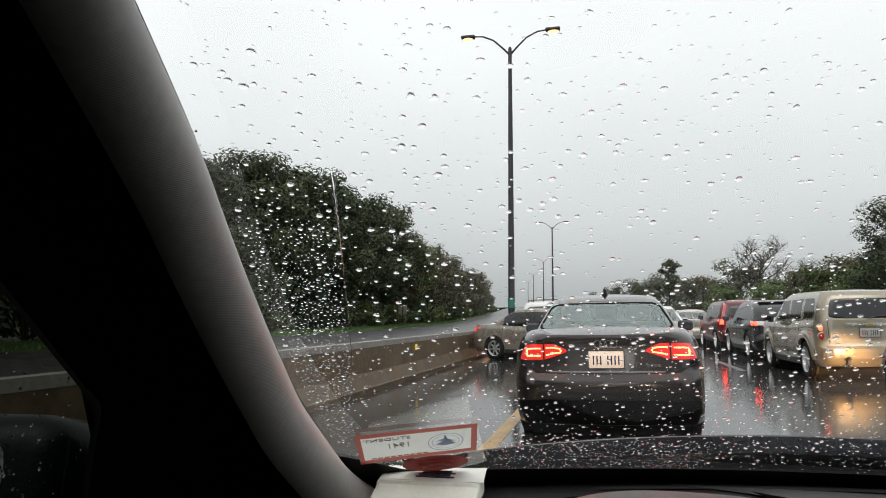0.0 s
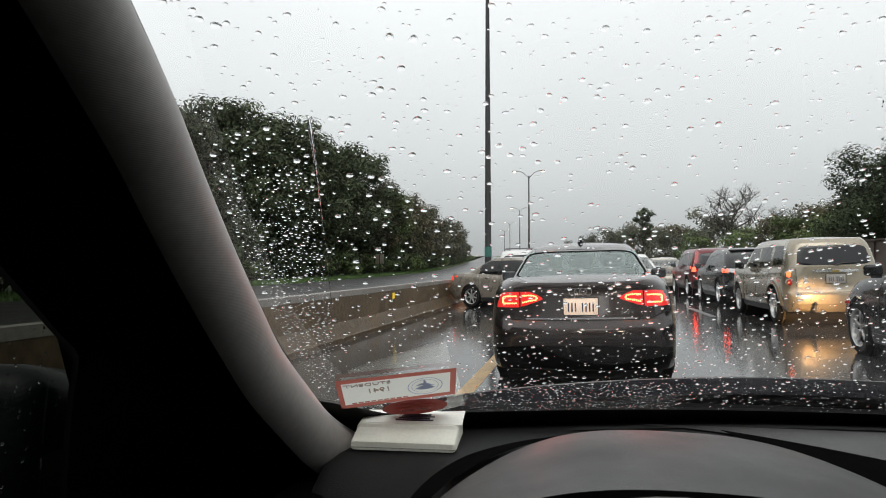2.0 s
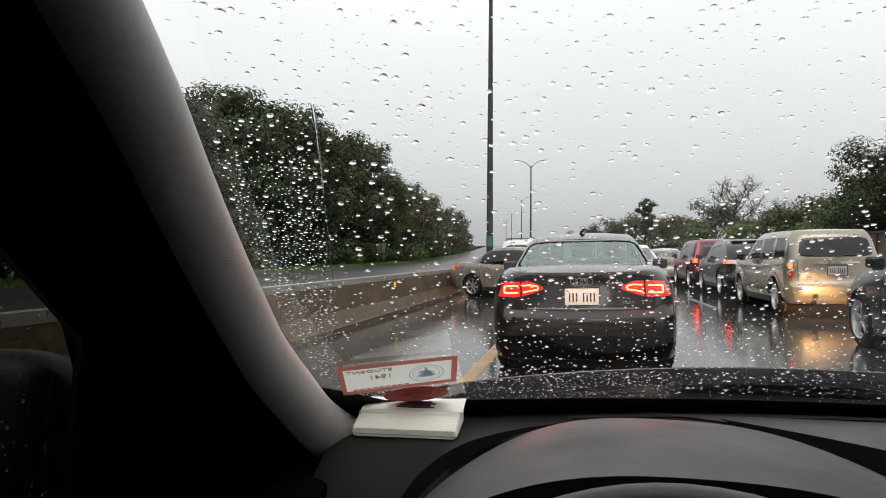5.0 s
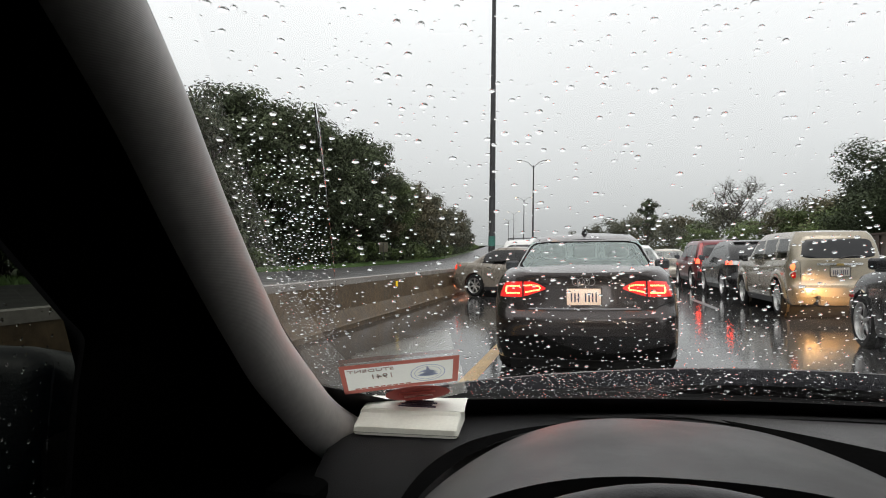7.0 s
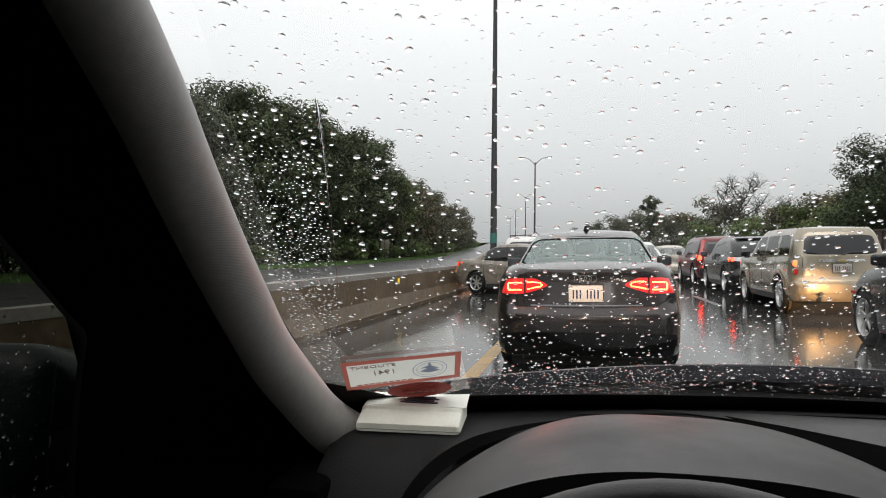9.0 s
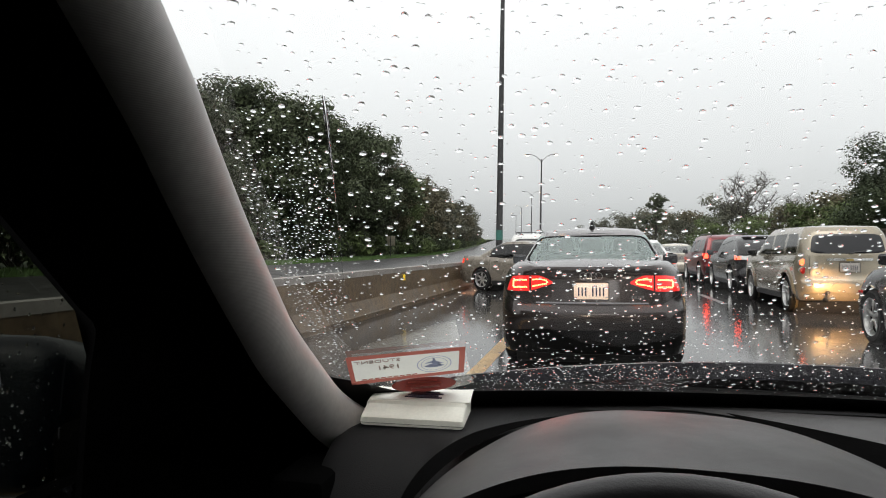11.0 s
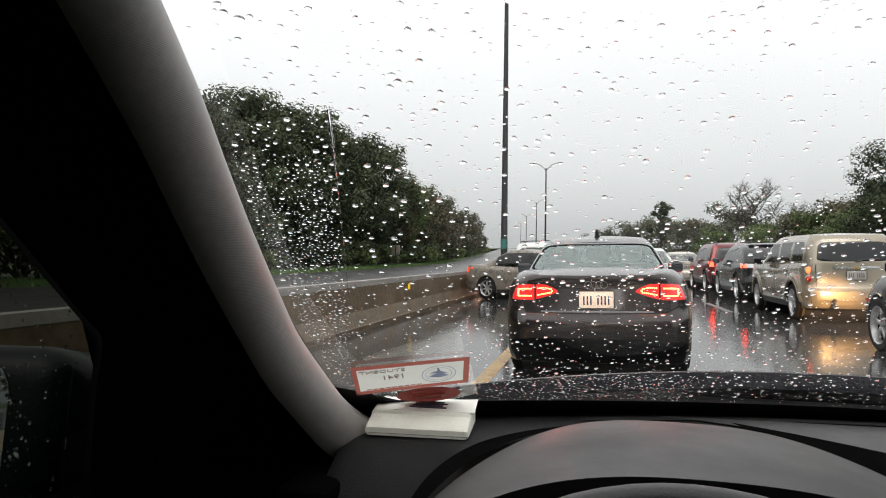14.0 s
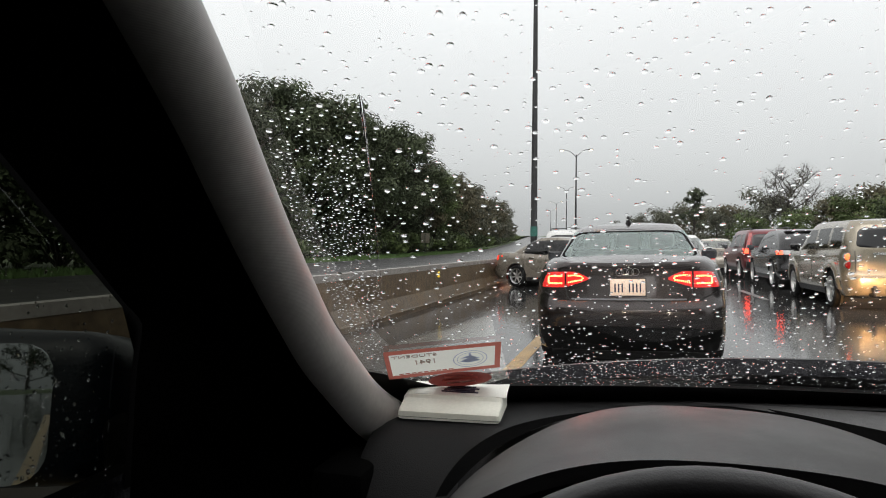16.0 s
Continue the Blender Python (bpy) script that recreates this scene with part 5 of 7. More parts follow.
part("bumper", rear_patch(V, -0.84, 0.84, 0.38, 0.62, 0.05, 0.09, 26, 4), "silver_paint", pale_suv)
plate(pale_suv, V, 0.90, sheet="plate_dull")
# black sedan alongside, with its headlights on
black = car("sedan", on_road(4.12, 5.15, 0.6), "glossy black sedan with its headlights on in the next lane", D, dict(SED_SPEC, paint="black_paint", glass="glass_dark", spokes=5), group="stopped traffic in the next lane")
sedan_tail(black, D, "red_lens", "black_paint")
for s in (-1, 1):
    bm = grid_bm(10, 4, lambda u, v: (s * (0.36 + 0.20 * u), 4.70 - 0.08 - 0.10 * u * u + 0.0 * v, 0.60 + 0.12 * v), thick=(0, -0.05, 0))
    part("headlight", bm, "head_lit", black, "lit headlight")
    bm = grid_bm(4, 2, lambda u, v: (s * (D.side_x(3.35 + 0.1 * u, 0.66) + 0.006), 4.02 + 0.10 * u, 0.60 + 0.03 * v), thick=(-s * 0.02, 0, 0))
    part("side_marker", bm, "red_lens", black)

# ---- trees ----
def leaf_cloud(lobes, count, size, rng):
    """Many small folded leaf clumps through a set of ellipsoid lobes, thicker towards their skins."""
    n = count
    w = np.array([lb[3] * lb[4] * lb[5] for lb in lobes]) ** 0.8
    pick = rng.choice(len(lobes), n, p=w / w.sum())
    L = np.array(lobes)[pick]
    d = rng.normal(size=(n, 3))
    d /= np.linalg.norm(d, axis=1)[:, None]
    r = rng.random(n) ** 0.42 * (1 + 0.20 * rng.normal(size=n) * (rng.random(n) < 0.4))
    c = L[:, :3] + d * r[:, None] * L[:, 3:6]
    # leaves turn their faces outward and up, so that each lobe has a lit crown and a dark underside
    face = d * 0.9 + np.array([0.0, 0.0, 0.55]) + rng.normal(size=(n, 3)) * 0.42
    face /= np.linalg.norm(face, axis=1)[:, None]
    a = np.cross(face, rng.normal(size=(n, 3)))
    a /= np.linalg.norm(a, axis=1)[:, None]
    b = np.cross(face, a)
    s = size * (0.5 + rng.random(n) ** 2 * 1.1)[:, None]
    q = np.cross(a, b)
    v = np.stack([c - a * s, c + b * s * 0.55 + q * s * 0.15, c + a * s, c - b * s * 0.55 + q * s * 0.15], 1).reshape(-1, 3)
    f = np.arange(4 * n).reshape(n, 4)
    return v, f


def cloud_mesh(name, v, f, material):
    me = bpy.data.meshes.new(name)
    me.from_pydata(v.tolist(), [], f.tolist())
    me.materials.append(M[material])
    return me


def make_tree(name, label, h, spread, seed, leaf, count, size, low=0.22, bare=False, group=""):
    rng = np.random.default_rng(seed)
    rnd = random.Random(seed)
    top = thing(name, pose(0, 0, -300), label, "tree", group)
    bm = bmesh.new()
    tr = 0.018 * h + 0.06
    trunk = [(0.05 * h * 0.1 * rnd.uniform(-1, 1) * i, 0.05 * h * 0.1 * rnd.uniform(-1, 1) * i, h * 0.80 * i / 6) for i in range(7)]
    tube_bm(trunk, [tr * (1 - 0.8 * i / 6) for i in range(7)], 8, bm)
    lobes = []
    limbs = 11 if not bare else 20
    for i in range(limbs):
        z = h * (low + (0.72 - low) * (i + rnd.random() * 0.7) / limbs)
        k = min(5, int(z / (h * 0.80) * 6))
        p = Vector(trunk[k]).lerp(Vector(trunk[k + 1]), 0.5)
        p.z = z
        ang = i * 2.4 + rnd.uniform(-0.5, 0.5)
        reach = spread * (1.0 - 0.55 * (z / h)) * rnd.uniform(0.6, 1.05)
        e = p + Vector((math.cos(ang) * reach, math.sin(ang) * reach, (0.12 + 0.22 * rnd.random()) * h))
        mid = p.lerp(e, 0.5) + Vector((0, 0, -0.03 * h))
        r0 = tr * (0.62 if bare else 0.42) * (1 - 0.5 * z / h)
        tube_bm([p, mid, e], [r0, r0 * 0.6, r0 * 0.15], 5, bm)
        if bare:
            for _ in range(9):
                t = rnd.uniform(0.25, 1)
                q = mid.lerp(e, t)
                g = q + Vector((rnd.uniform(-1, 1), rnd.uniform(-1, 1), rnd.uniform(0.3, 1.3))) * spread * 0.26
                tube_bm([q, q.lerp(g, 0.5) + Vector((0, 0, 0.1)), g], [r0 * 0.34, r0 * 0.24, r0 * 0.10], 4, bm, caps=False)
                for _ in range(6):
                    a = q.lerp(g, rnd.uniform(0.3, 1))
                    bb = a + Vector((rnd.uniform(-1, 1), rnd.uniform(-1, 1), rnd.uniform(0.1, 1))) * spread * 0.15
                    tube_bm([a, bb], [r0 * 0.13, r0 * 0.06], 3, bm, caps=False)
        for t, sc in ((1.0, 1.0), (0.62, 0.85)):
            c = p.lerp(e, t)
            rr = spread * rnd.uniform(0.22, 0.40) * sc
            lobes.append((c.x, c.y, c.z, rr, rr, rr * rnd.uniform(0.6, 0.85)))
    for _ in range(4):
        rr = spread * rnd.uniform(0.24, 0.38)
        lobes.append((rnd.uniform(-0.25, 0.25) * spread, rnd.uniform(-0.25, 0.25) * spread, h * rnd.uniform(0.80, 0.95) - rr * 0.3, rr, rr, rr * 0.75))
    part("trunk", bm, "bark", top)
    v, f = leaf_cloud(lobes, count, size, rng)
    crown = new("crown", cloud_mesh("crown", v, f, leaf))
    crown.parent = top
    return top


WOOD = "trees along the far verge"
kinds = [
    make_tree("tree", "tall dark green broadleaf tree in the wet roadside wood", 13.0, 5.2, 11, "leaf", 12500, 0.136, 0.10, group=WOOD),
    make_tree("tree", "tall brownish green broadleaf tree in the wet roadside wood", 12.0, 4.4, 12, "leaf_brown", 11500, 0.130, 0.08, group=WOOD),
    make_tree("tree", "tall dark green broadleaf tree in the wet roadside wood", 13.6, 4.6, 13, "leaf", 12500, 0.136, 0.10, group=WOOD),
    make_tree("tree", "fresh green broadleaf tree at the edge of the wood", 10.5, 4.4, 14, "leaf_light", 12500, 0.120, 0.10, group=WOOD),
]


def make_shrub(label, seed, leaf, h, w, count, group):
    rng = np.random.default_rng(seed)
    rnd = random.Random(seed)
    top = thing("shrub", pose(0, 0, -300), label, "shrub", group)
    bm = bmesh.new()
    lobes = []
    for i in range(8):
        a = i * 2.4
        e = Vector((math.cos(a) * w * rnd.uniform(0.2, 0.8), math.sin(a) * w * rnd.uniform(0.2, 0.8), h * rnd.uniform(0.35, 0.8)))
        tube_bm([(0, 0, 0), e * 0.5 + Vector((0, 0, 0.1)), e], [0.04, 0.03, 0.01], 4, bm)
        rr = w * rnd.uniform(0.3, 0.5)
        lobes.append((e.x, e.y, e.z, rr, rr, h * 0.30))
    part("stems", bm, "bark", top)
    v, f = leaf_cloud(lobes, count, 0.18, rng)
    v[:, 2] = np.maximum(v[:, 2], 0.03)
    c = new("foliage", cloud_mesh("foliage", v, f, leaf))
    c.parent = top
    return top


UNDER = "undergrowth at the foot of the wood"
shrubs = [make_shrub("dark leafy undergrowth at the foot of the wood", 21, "leaf", 3.2, 2.6, 1500, UNDER), make_shrub("fresh green undergrowth at the foot of the wood", 22, "leaf_light", 2.6, 2.6, 1700, UNDER)]

# lighter-built ones for the rows behind and further off
back_kinds = [
    make_tree("tree", "dark green broadleaf tree deeper in the roadside wood", 13.0, 5.2, 41, "leaf", 3900, 0.225, 0.10, group=WOOD),
    make_tree("tree", "brownish green broadleaf tree deeper in the roadside wood", 12.4, 4.6, 42, "leaf_brown", 3900, 0.22, 0.08, group=WOOD),
]
# far rows take the greyed leaf colour in place of haze
far_kind = make_tree("tree", "grey-green broadleaf tree far along the roadside wood", 11.5, 5.0, 43, "leaf_haze_grey", 3600, 0.245, 0.06, group=WOOD)
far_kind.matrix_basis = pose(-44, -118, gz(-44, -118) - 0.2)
rg = random.Random(5)
# height of the wood along the road, and its edge beside it
stand = spline([(4, 12.5), (34, 13.6), (41, 13.4), (46, 13.2), (57, 16.6), (73, 16.9), (86, 17.4), (91, 17.0), (94, 12.8), (150, 12.8), (200, 12.6), (250, 11.0), (296, 8.5)])
edge = spline([(4, -27.0), (75, -27.0), (102, -25.0), (150, -24.0), (200, -23.2), (296, -22.6)])


def crown_top(tree):
    return max(v.co.z for c in tree.children if c.name.startswith("crown") for v in c.data.vertices)


tall = {t.name: crown_top(t) for t in kinds + back_kinds + [far_kind]}
spots = []
y = 4.0
while y < 296:
    for row in range(2 if y < 130 else 1):
        spots.append((edge(y) - 5.0 * row + bend(y) + rg.uniform(-1.0, 1.0), y + rg.uniform(-1.2, 1.2) + 2.0 * row, row))
    y += 4.6 if y < 110 else 6.0
for x, y, row in spots:
    k = rg.choice((0, 1, 2, 0, 2)) if (row or rg.random() > 0.22) else 3
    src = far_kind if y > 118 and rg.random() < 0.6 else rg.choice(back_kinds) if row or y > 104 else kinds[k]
    s = rg.uniform(0.91, 1.07) * stand(y) / tall[src.name]
    copy_thing(src, pose(x, y, gz(x, y) - 0.2, 0, 0, rg.uniform(0, 360)) @ Matrix.Diagonal((s, s, s, 1)))
y = 6.0
while y < 420:
    sh = rg.choice(shrubs)
    s = rg.uniform(0.7, 1.15)
    copy_thing(sh, pose(edge(y) + 1.0 + bend(y) + rg.uniform(-0.8, 0.8), y, gz(-24, y) - 0.14, 0, 0, rg.uniform(0, 360)) @ Matrix.Diagonal((s, s, s * rg.uniform(0.8, 1.1), 1)))
    y += rg.uniform(2.6, 4.2) * (1.0 if y < 150 else 1.8)

y = 8.0
while y < 125:
    s = rg.uniform(1.25, 1.6)
    copy_thing(shrubs[0], pose(edge(y) - 0.6 + bend(y) + rg.uniform(-0.8, 0.8), y, gz(-27, y) - 0.14, 0, 0, rg.uniform(0, 360)) @ Matrix.Diagonal((s, s, s * 1.15, 1)))
    y += rg.uniform(3.4, 4.6)

# the other side: a bare-branched tree, a slim dark one, mixed bushes and a big dark clump near the road
EAST = "trees beyond the queue"
bare = make_tree("bare_tree", "bare-branched grey tree with thin scattered leaves", 13.4, 5.6, 31, "leaf_haze_grey", 2600, 0.10, 0.22, True, EAST)
bare.matrix_basis = pose(26.6, 133, gz(26, 133) - 0.15, 0, 0, 40) @ Matrix.Scale(1.12, 4)
bare2 = copy_thing(bare, pose(34.0, 128, gz(34, 128) - 0.15, 0, 0, 130) @ Matrix.Diagonal((0.72, 0.72, 0.72, 1)))
slim = make_tree("tree", "slim dark tree standing over the bushes", 12.0, 2.6, 33, "leaf", 3000, 0.22, 0.2, group=EAST)
slim.matrix_basis = pose(12.2, 154, gz(12, 154) - 0.15) @ Matrix.Scale(1.12, 4)
grey_t = make_tree("tree", "grey-green broadleaf tree in the far treeline", 7.6, 4.6, 34, "leaf_haze_grey", 4300, 0.20, 0.08, group=EAST)
dark_t = make_tree("tree", "brownish green broadleaf tree in the far treeline", 7.6, 4.4, 35, "leaf_brown", 4300, 0.20, 0.08, group=EAST)
green_t = make_tree("tree", "fresh green broadleaf tree in the far treeline", 7.0, 4.2, 36, "leaf_light", 4300, 0.19, 0.06, group=EAST)
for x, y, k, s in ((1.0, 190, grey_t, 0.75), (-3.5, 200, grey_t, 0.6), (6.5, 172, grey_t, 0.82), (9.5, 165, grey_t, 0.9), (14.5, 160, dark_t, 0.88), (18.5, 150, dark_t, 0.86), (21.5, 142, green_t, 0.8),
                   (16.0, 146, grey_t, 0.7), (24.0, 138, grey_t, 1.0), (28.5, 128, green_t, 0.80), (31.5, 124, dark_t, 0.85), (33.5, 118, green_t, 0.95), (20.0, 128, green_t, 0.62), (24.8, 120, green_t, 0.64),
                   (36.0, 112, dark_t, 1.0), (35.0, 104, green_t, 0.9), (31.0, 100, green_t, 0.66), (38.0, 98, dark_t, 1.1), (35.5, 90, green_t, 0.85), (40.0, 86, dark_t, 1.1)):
    s *= 1.36
    copy_thing(k, pose(x, y, gz(x, y) - 0.15, 0, 0, rg.uniform(0, 360)) @ Matrix.Diagonal((s, s, s, 1)))
y = 380.0
while y < 560:
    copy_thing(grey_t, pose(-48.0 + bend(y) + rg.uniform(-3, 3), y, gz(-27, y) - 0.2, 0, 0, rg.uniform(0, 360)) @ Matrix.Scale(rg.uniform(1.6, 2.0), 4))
    y += 26.0
for y, k in ((-24, 0), (-31, 1), (-38, 1), (-46, 0), (-55, 1), (-66, 0), (-80, 1)):
    copy_thing(back_kinds[k], pose(-27.0 + rg.uniform(-2, 2), y, gz(-27, y) - 0.2, 0, 0, rg.uniform(0, 360)))
big = make_tree("tree", "big dark green broadleaf tree by the road wall", 11.5, 5.6, 37, "leaf_dark", 25000, 0.118, 0.06, group=EAST)
big.matrix_basis = pose(25.2, 63, gz(25, 63) - 0.15) @ Matrix.Scale(0.96, 4)
for x, y, s in ((27.5, 74, 0.90), (30.0, 66, 1.22), (27.5, 55, 1.25), (33.0, 74, 1.08), (29.5, 48, 1.3), (31.0, 84, 0.78)):
    copy_thing(big, pose(x, y, gz(x, y) - 0.15, 0, 0, rg.uniform(0, 360)) @ Matrix.Diagonal((s, s, s, 1)))
for x, y, s in ((29.0, 60, 0.62), (32.5, 69, 0.70), (35.0, 60, 0.85), (34.0, 50, 0.9)):
    copy_thing(back_kinds[0], pose(x, y, gz(x, y) - 0.15, 0, 0, rg.uniform(0, 360)) @ Matrix.Diagonal((s, s, s, 1)))
for ob, x, y in ((kinds[0], -33, -8), (kinds[1], -28, -14), (kinds[2], -35, -18), (kinds[3], -27, -3), (back_kinds[0], -34, -100), (back_kinds[1], -28, -95), (shrubs[0], -24.5, 1), (shrubs[1], -24.5, -3), (grey_t, 42, 120), (dark_t, 43, 108), (green_t, 44, 96)):
    ob.matrix_basis = pose(x, y, gz(x, y) - 0.15)

# behind the camera, unseen: two cars and tree rows added to darken reflections
copy_thing(cross, on_road(0.5, -10.5))
copy_thing(redsuv, on_road(4.3, -4.6))
for y in range(-24, -130, -15):
    for x in (-26, 21):
        k = back_kinds[(y // 9 + x) % 2]
        copy_thing(k, pose(x - 0.0016 * y * y + rg.uniform(-2, 2), y + rg.uniform(-3, 3), gz(x, y) - 0.2, 0, 0, rg.uniform(0, 360)) @ Matrix.Scale(rg.uniform(0.9, 1.15), 4))

# rough wet grass of the far verge
rng = np.random.default_rng(8)
n = 9000
gy = 14 + 120 * rng.random(n) ** 1.4
gx = -19.7 - 5.2 * rng.random(n) - 4.9e-4 * gy * gy
hgt, lean = 0.10 + 0.28 * rng.random(n), rng.normal(size=(n, 2)) * 0.10
wd = 0.05 + 0.06 * rng.random(n)
gzz = np.array([gz(a_, b_) for a_, b_ in zip(gx, gy)]) - 0.14
b0 = np.stack([gx - wd, gy, gzz], 1)
b1 = np.stack([gx + wd, gy, gzz], 1)
tp = np.stack([gx + lean[:, 0], gy + lean[:, 1], gzz + hgt], 1)
tufts = new("grass", cloud_mesh("grass", np.stack([b0, b1, tp], 1).reshape(-1, 3), np.arange(3 * n).reshape(n, 3), "blade"))
tagged(tufts, "wet green grass tufts along the far verge", "grass", kind="stuff")

# ---- the car that the camera sits in ----
own = thing("driver_car", pose(0, 0, 0), "interior of a parked dark car seen from the driver's seat", "car")
XM = 0.40  # the car's middle


def glass_y(x, z):
    """The windshield: raked, bowed forward in the middle."""
    return 0.99 - 0.31 * (x - XM) ** 2 - (z - 1.03) * 1.28


def glass_frame(x, z):
    """A place on the windshield, the directions across it and up it, and the outward normal."""
    p = Vector((x, glass_y(x, z), z))
    a = (Vector((x + 0.001, glass_y(x + 0.001, z), z)) - p).normalized()
    u = (Vector((x, glass_y(x, z + 0.001), z + 0.001)) - p).normalized()
    nrm = u.cross(a).normalized()
    if nrm.y < 0:
        nrm = -nrm
    return p, a, nrm.cross(a) * (1 if nrm.cross(a).z > 0 else -1), nrm


edge_x = spline([(0.98, -0.285), (1.02, -0.307), (1.05, -0.318), (1.08, -0.322), (1.15, -0.3215), (1.22, -0.312), (1.28, -0.301), (1.33, -0.290), (1.37, -0.2805), (1.41, -0.274), (1.50, -0.262)])
side_y = spline([(0.88, 0.690), (1.07, 0.706), (1.125, 0.716), (1.160, 0.683), (1.235, 0.608), (1.345, 0.495), (1.59, 0.235)])

wind = part("windshield", grid_bm(30, 14, lambda u, v: (edge_x(1.0 + 0.48 * v) - 0.01 + u * (2 * XM - 2 * edge_x(1.0 + 0.48 * v) + 0.02), glass_y(edge_x(1.0 + 0.48 * v) - 0.01 + u * (2 * XM - 2 * edge_x(1.0 + 0.48 * v) + 0.02), 1.0 + 0.48 * v), 1.0 + 0.48 * v)), "windshield", own)
wind.visible_shadow = False
# black border of the glass
part("windshield_border", grid_bm(40, 2, lambda u, v: (-0.33 + 1.46 * u, glass_y(-0.33 + 1.46 * u, 0.985 + (0.0585 + 0.0335 * math.exp(-(u / 0.035) ** 2)) * v) - 0.003, 0.985 + (0.0585 + 0.0335 * math.exp(-(u / 0.035) ** 2)) * v)), "frit", own)


# windscreen pillar: rounded corded trim from the glass edge round to the side window
def pillar_edge(z):
    ex = edge_x(max(z, 1.02))
    return Vector((ex, glass_y(ex, max(z, 1.02)) - 0.0005, z))


CREST_R = 0.039
crest_lean = spline([(0.98, 28), (1.03, 31), (1.06, 40), (1.10, 46), (1.20, 54), (1.50, 55)])


def pillar(u, v):
    z = 0.90 + 0.63 * v
    low = min(max(0.0, 1.022 - z) / 0.033, 1.25)
    E = pillar_edge(z)
    zz = max(z, 1.03)
    along = (pillar_edge(zz + 0.01) - pillar_edge(zz)).normalized()
    inn = Vector((1, 0, 0)).cross(along).normalized()
    if inn.y > 0:
        inn = -inn
    left = along.cross(inn).normalized()
    if left.x > 0:
        left = -left
    lows = low * (1 - u) ** 3
    E = E + Vector((0.009 * min(lows, 1.0), -0.115 * lows**0.95, 0))
    w = min(1.0, max(0.0, (z - 0.985) / 0.05))
    inn = Vector((inn.x, inn.y, inn.z * w))

    def sec(p, q):
        return E + left * p + inn * q

    # a round crest that bulges past the edge of the glass
    lean = radians(crest_lean(z))
    reach = (0.003 + CREST_R * (0.985 - math.cos(lean))) / math.sin(lean)
    cr, cq = reach * math.cos(lean) - CREST_R * math.sin(lean), reach * math.sin(lean) + CREST_R * math.cos(lean)

    def arc(th):
        return sec(-(cr + CREST_R * math.cos(th)), cq + CREST_R * math.sin(th))

    if u < 0.06:
        return E.lerp(arc(radians(-80)), u / 0.06)
    if u < 0.6:
        return arc(radians(-80 + 148 * (u - 0.06) / 0.54))
    t = (u - 0.6) / 0.4
    p0 = arc(radians(68))
    S_ = Vector((-0.612, side_y(p0.z), p0.z))
    return p0.lerp(S_, t)


part("pillar_trim", grid_bm(60, 64, lambda u, v: pillar(0.60 * u, v)), "pillar", own, "dark grey corded cloth pillar trim")
# rest of the pillar, coloured black where its cloth would turn into shade
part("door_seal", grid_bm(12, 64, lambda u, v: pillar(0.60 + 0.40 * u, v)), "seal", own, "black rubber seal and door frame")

# dashboard top, rolled down towards the driver
def dash_z(x, y):
    start = 0.60 + 0.175 * min(1.0, max(0.0, (-0.07 - x) / 0.11))
    near = max(0.0, start - y) / 0.18
    return 1.018 + 0.006 * math.sin(3 * x) - 0.16 * near**1.8


def dash_pt(u, v):
    x = -0.316 + 1.606 * u
    y = 0.40 + v * (glass_y(x, 1.0) - 0.404)
    return (x, y, dash_z(x, y) - 0.03 * max(0.0, 1 - u / 0.012) ** 2)


part("dashboard", grid_bm(130, 30, dash_pt), "dash_shaded", own, "dark grained dashboard top")
# corner and end face in flat black, for the shadow below the pillar
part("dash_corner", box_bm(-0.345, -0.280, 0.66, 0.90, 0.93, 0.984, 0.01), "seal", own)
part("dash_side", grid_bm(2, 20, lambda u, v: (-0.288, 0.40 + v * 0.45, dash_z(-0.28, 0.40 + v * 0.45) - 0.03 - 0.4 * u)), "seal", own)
part("dash_face", grid_bm(30, 8, lambda u, v: (-0.29 + 1.58 * u, 0.40 + 0.05 * v, dash_z(0, 0.40) - 0.5 * v)), "dash_black", own)
# defroster slot along the foot of the glass
slot = part("defroster_slot", grid_bm(40, 1, lambda u, v: (-0.02 + 0.95 * u, glass_y(-0.02 + 0.95 * u, 1.0) - 0.070 + 0.016 * v, dash_z(-0.02 + 0.95 * u, 0.9) + 0.002)), "gap", own)

# instrument hood: a low domed brow over the dials
DX, DW = 0.0825, 0.2325


def brow_w(y):
    return DW * max(0.0, 1 - (max(0.0, y - 0.50) / 0.385) ** 2.4) ** 0.5


brow_h = spline([(0.47, 0.050), (0.50, 0.060), (0.60, 0.059), (0.72, 0.0465), (0.82, 0.023), (0.885, 0.002)])


def brow(u, v):
    y = 0.508 + 0.376 * v
    w = max(brow_w(y), 0.002)
    s = 2 * u - 1
    return (DX + w * s, y - 0.055 * s * s * (1 - v), dash_z(DX, max(y, 0.62)) + 0.002 + brow_h(y) * (1 - abs(s) ** 3.0))


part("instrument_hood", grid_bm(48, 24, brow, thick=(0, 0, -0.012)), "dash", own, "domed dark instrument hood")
# flat black band round the hood: the shade in its seam put into colour
bm = bmesh.new()
ring_in, ring_out = [], []
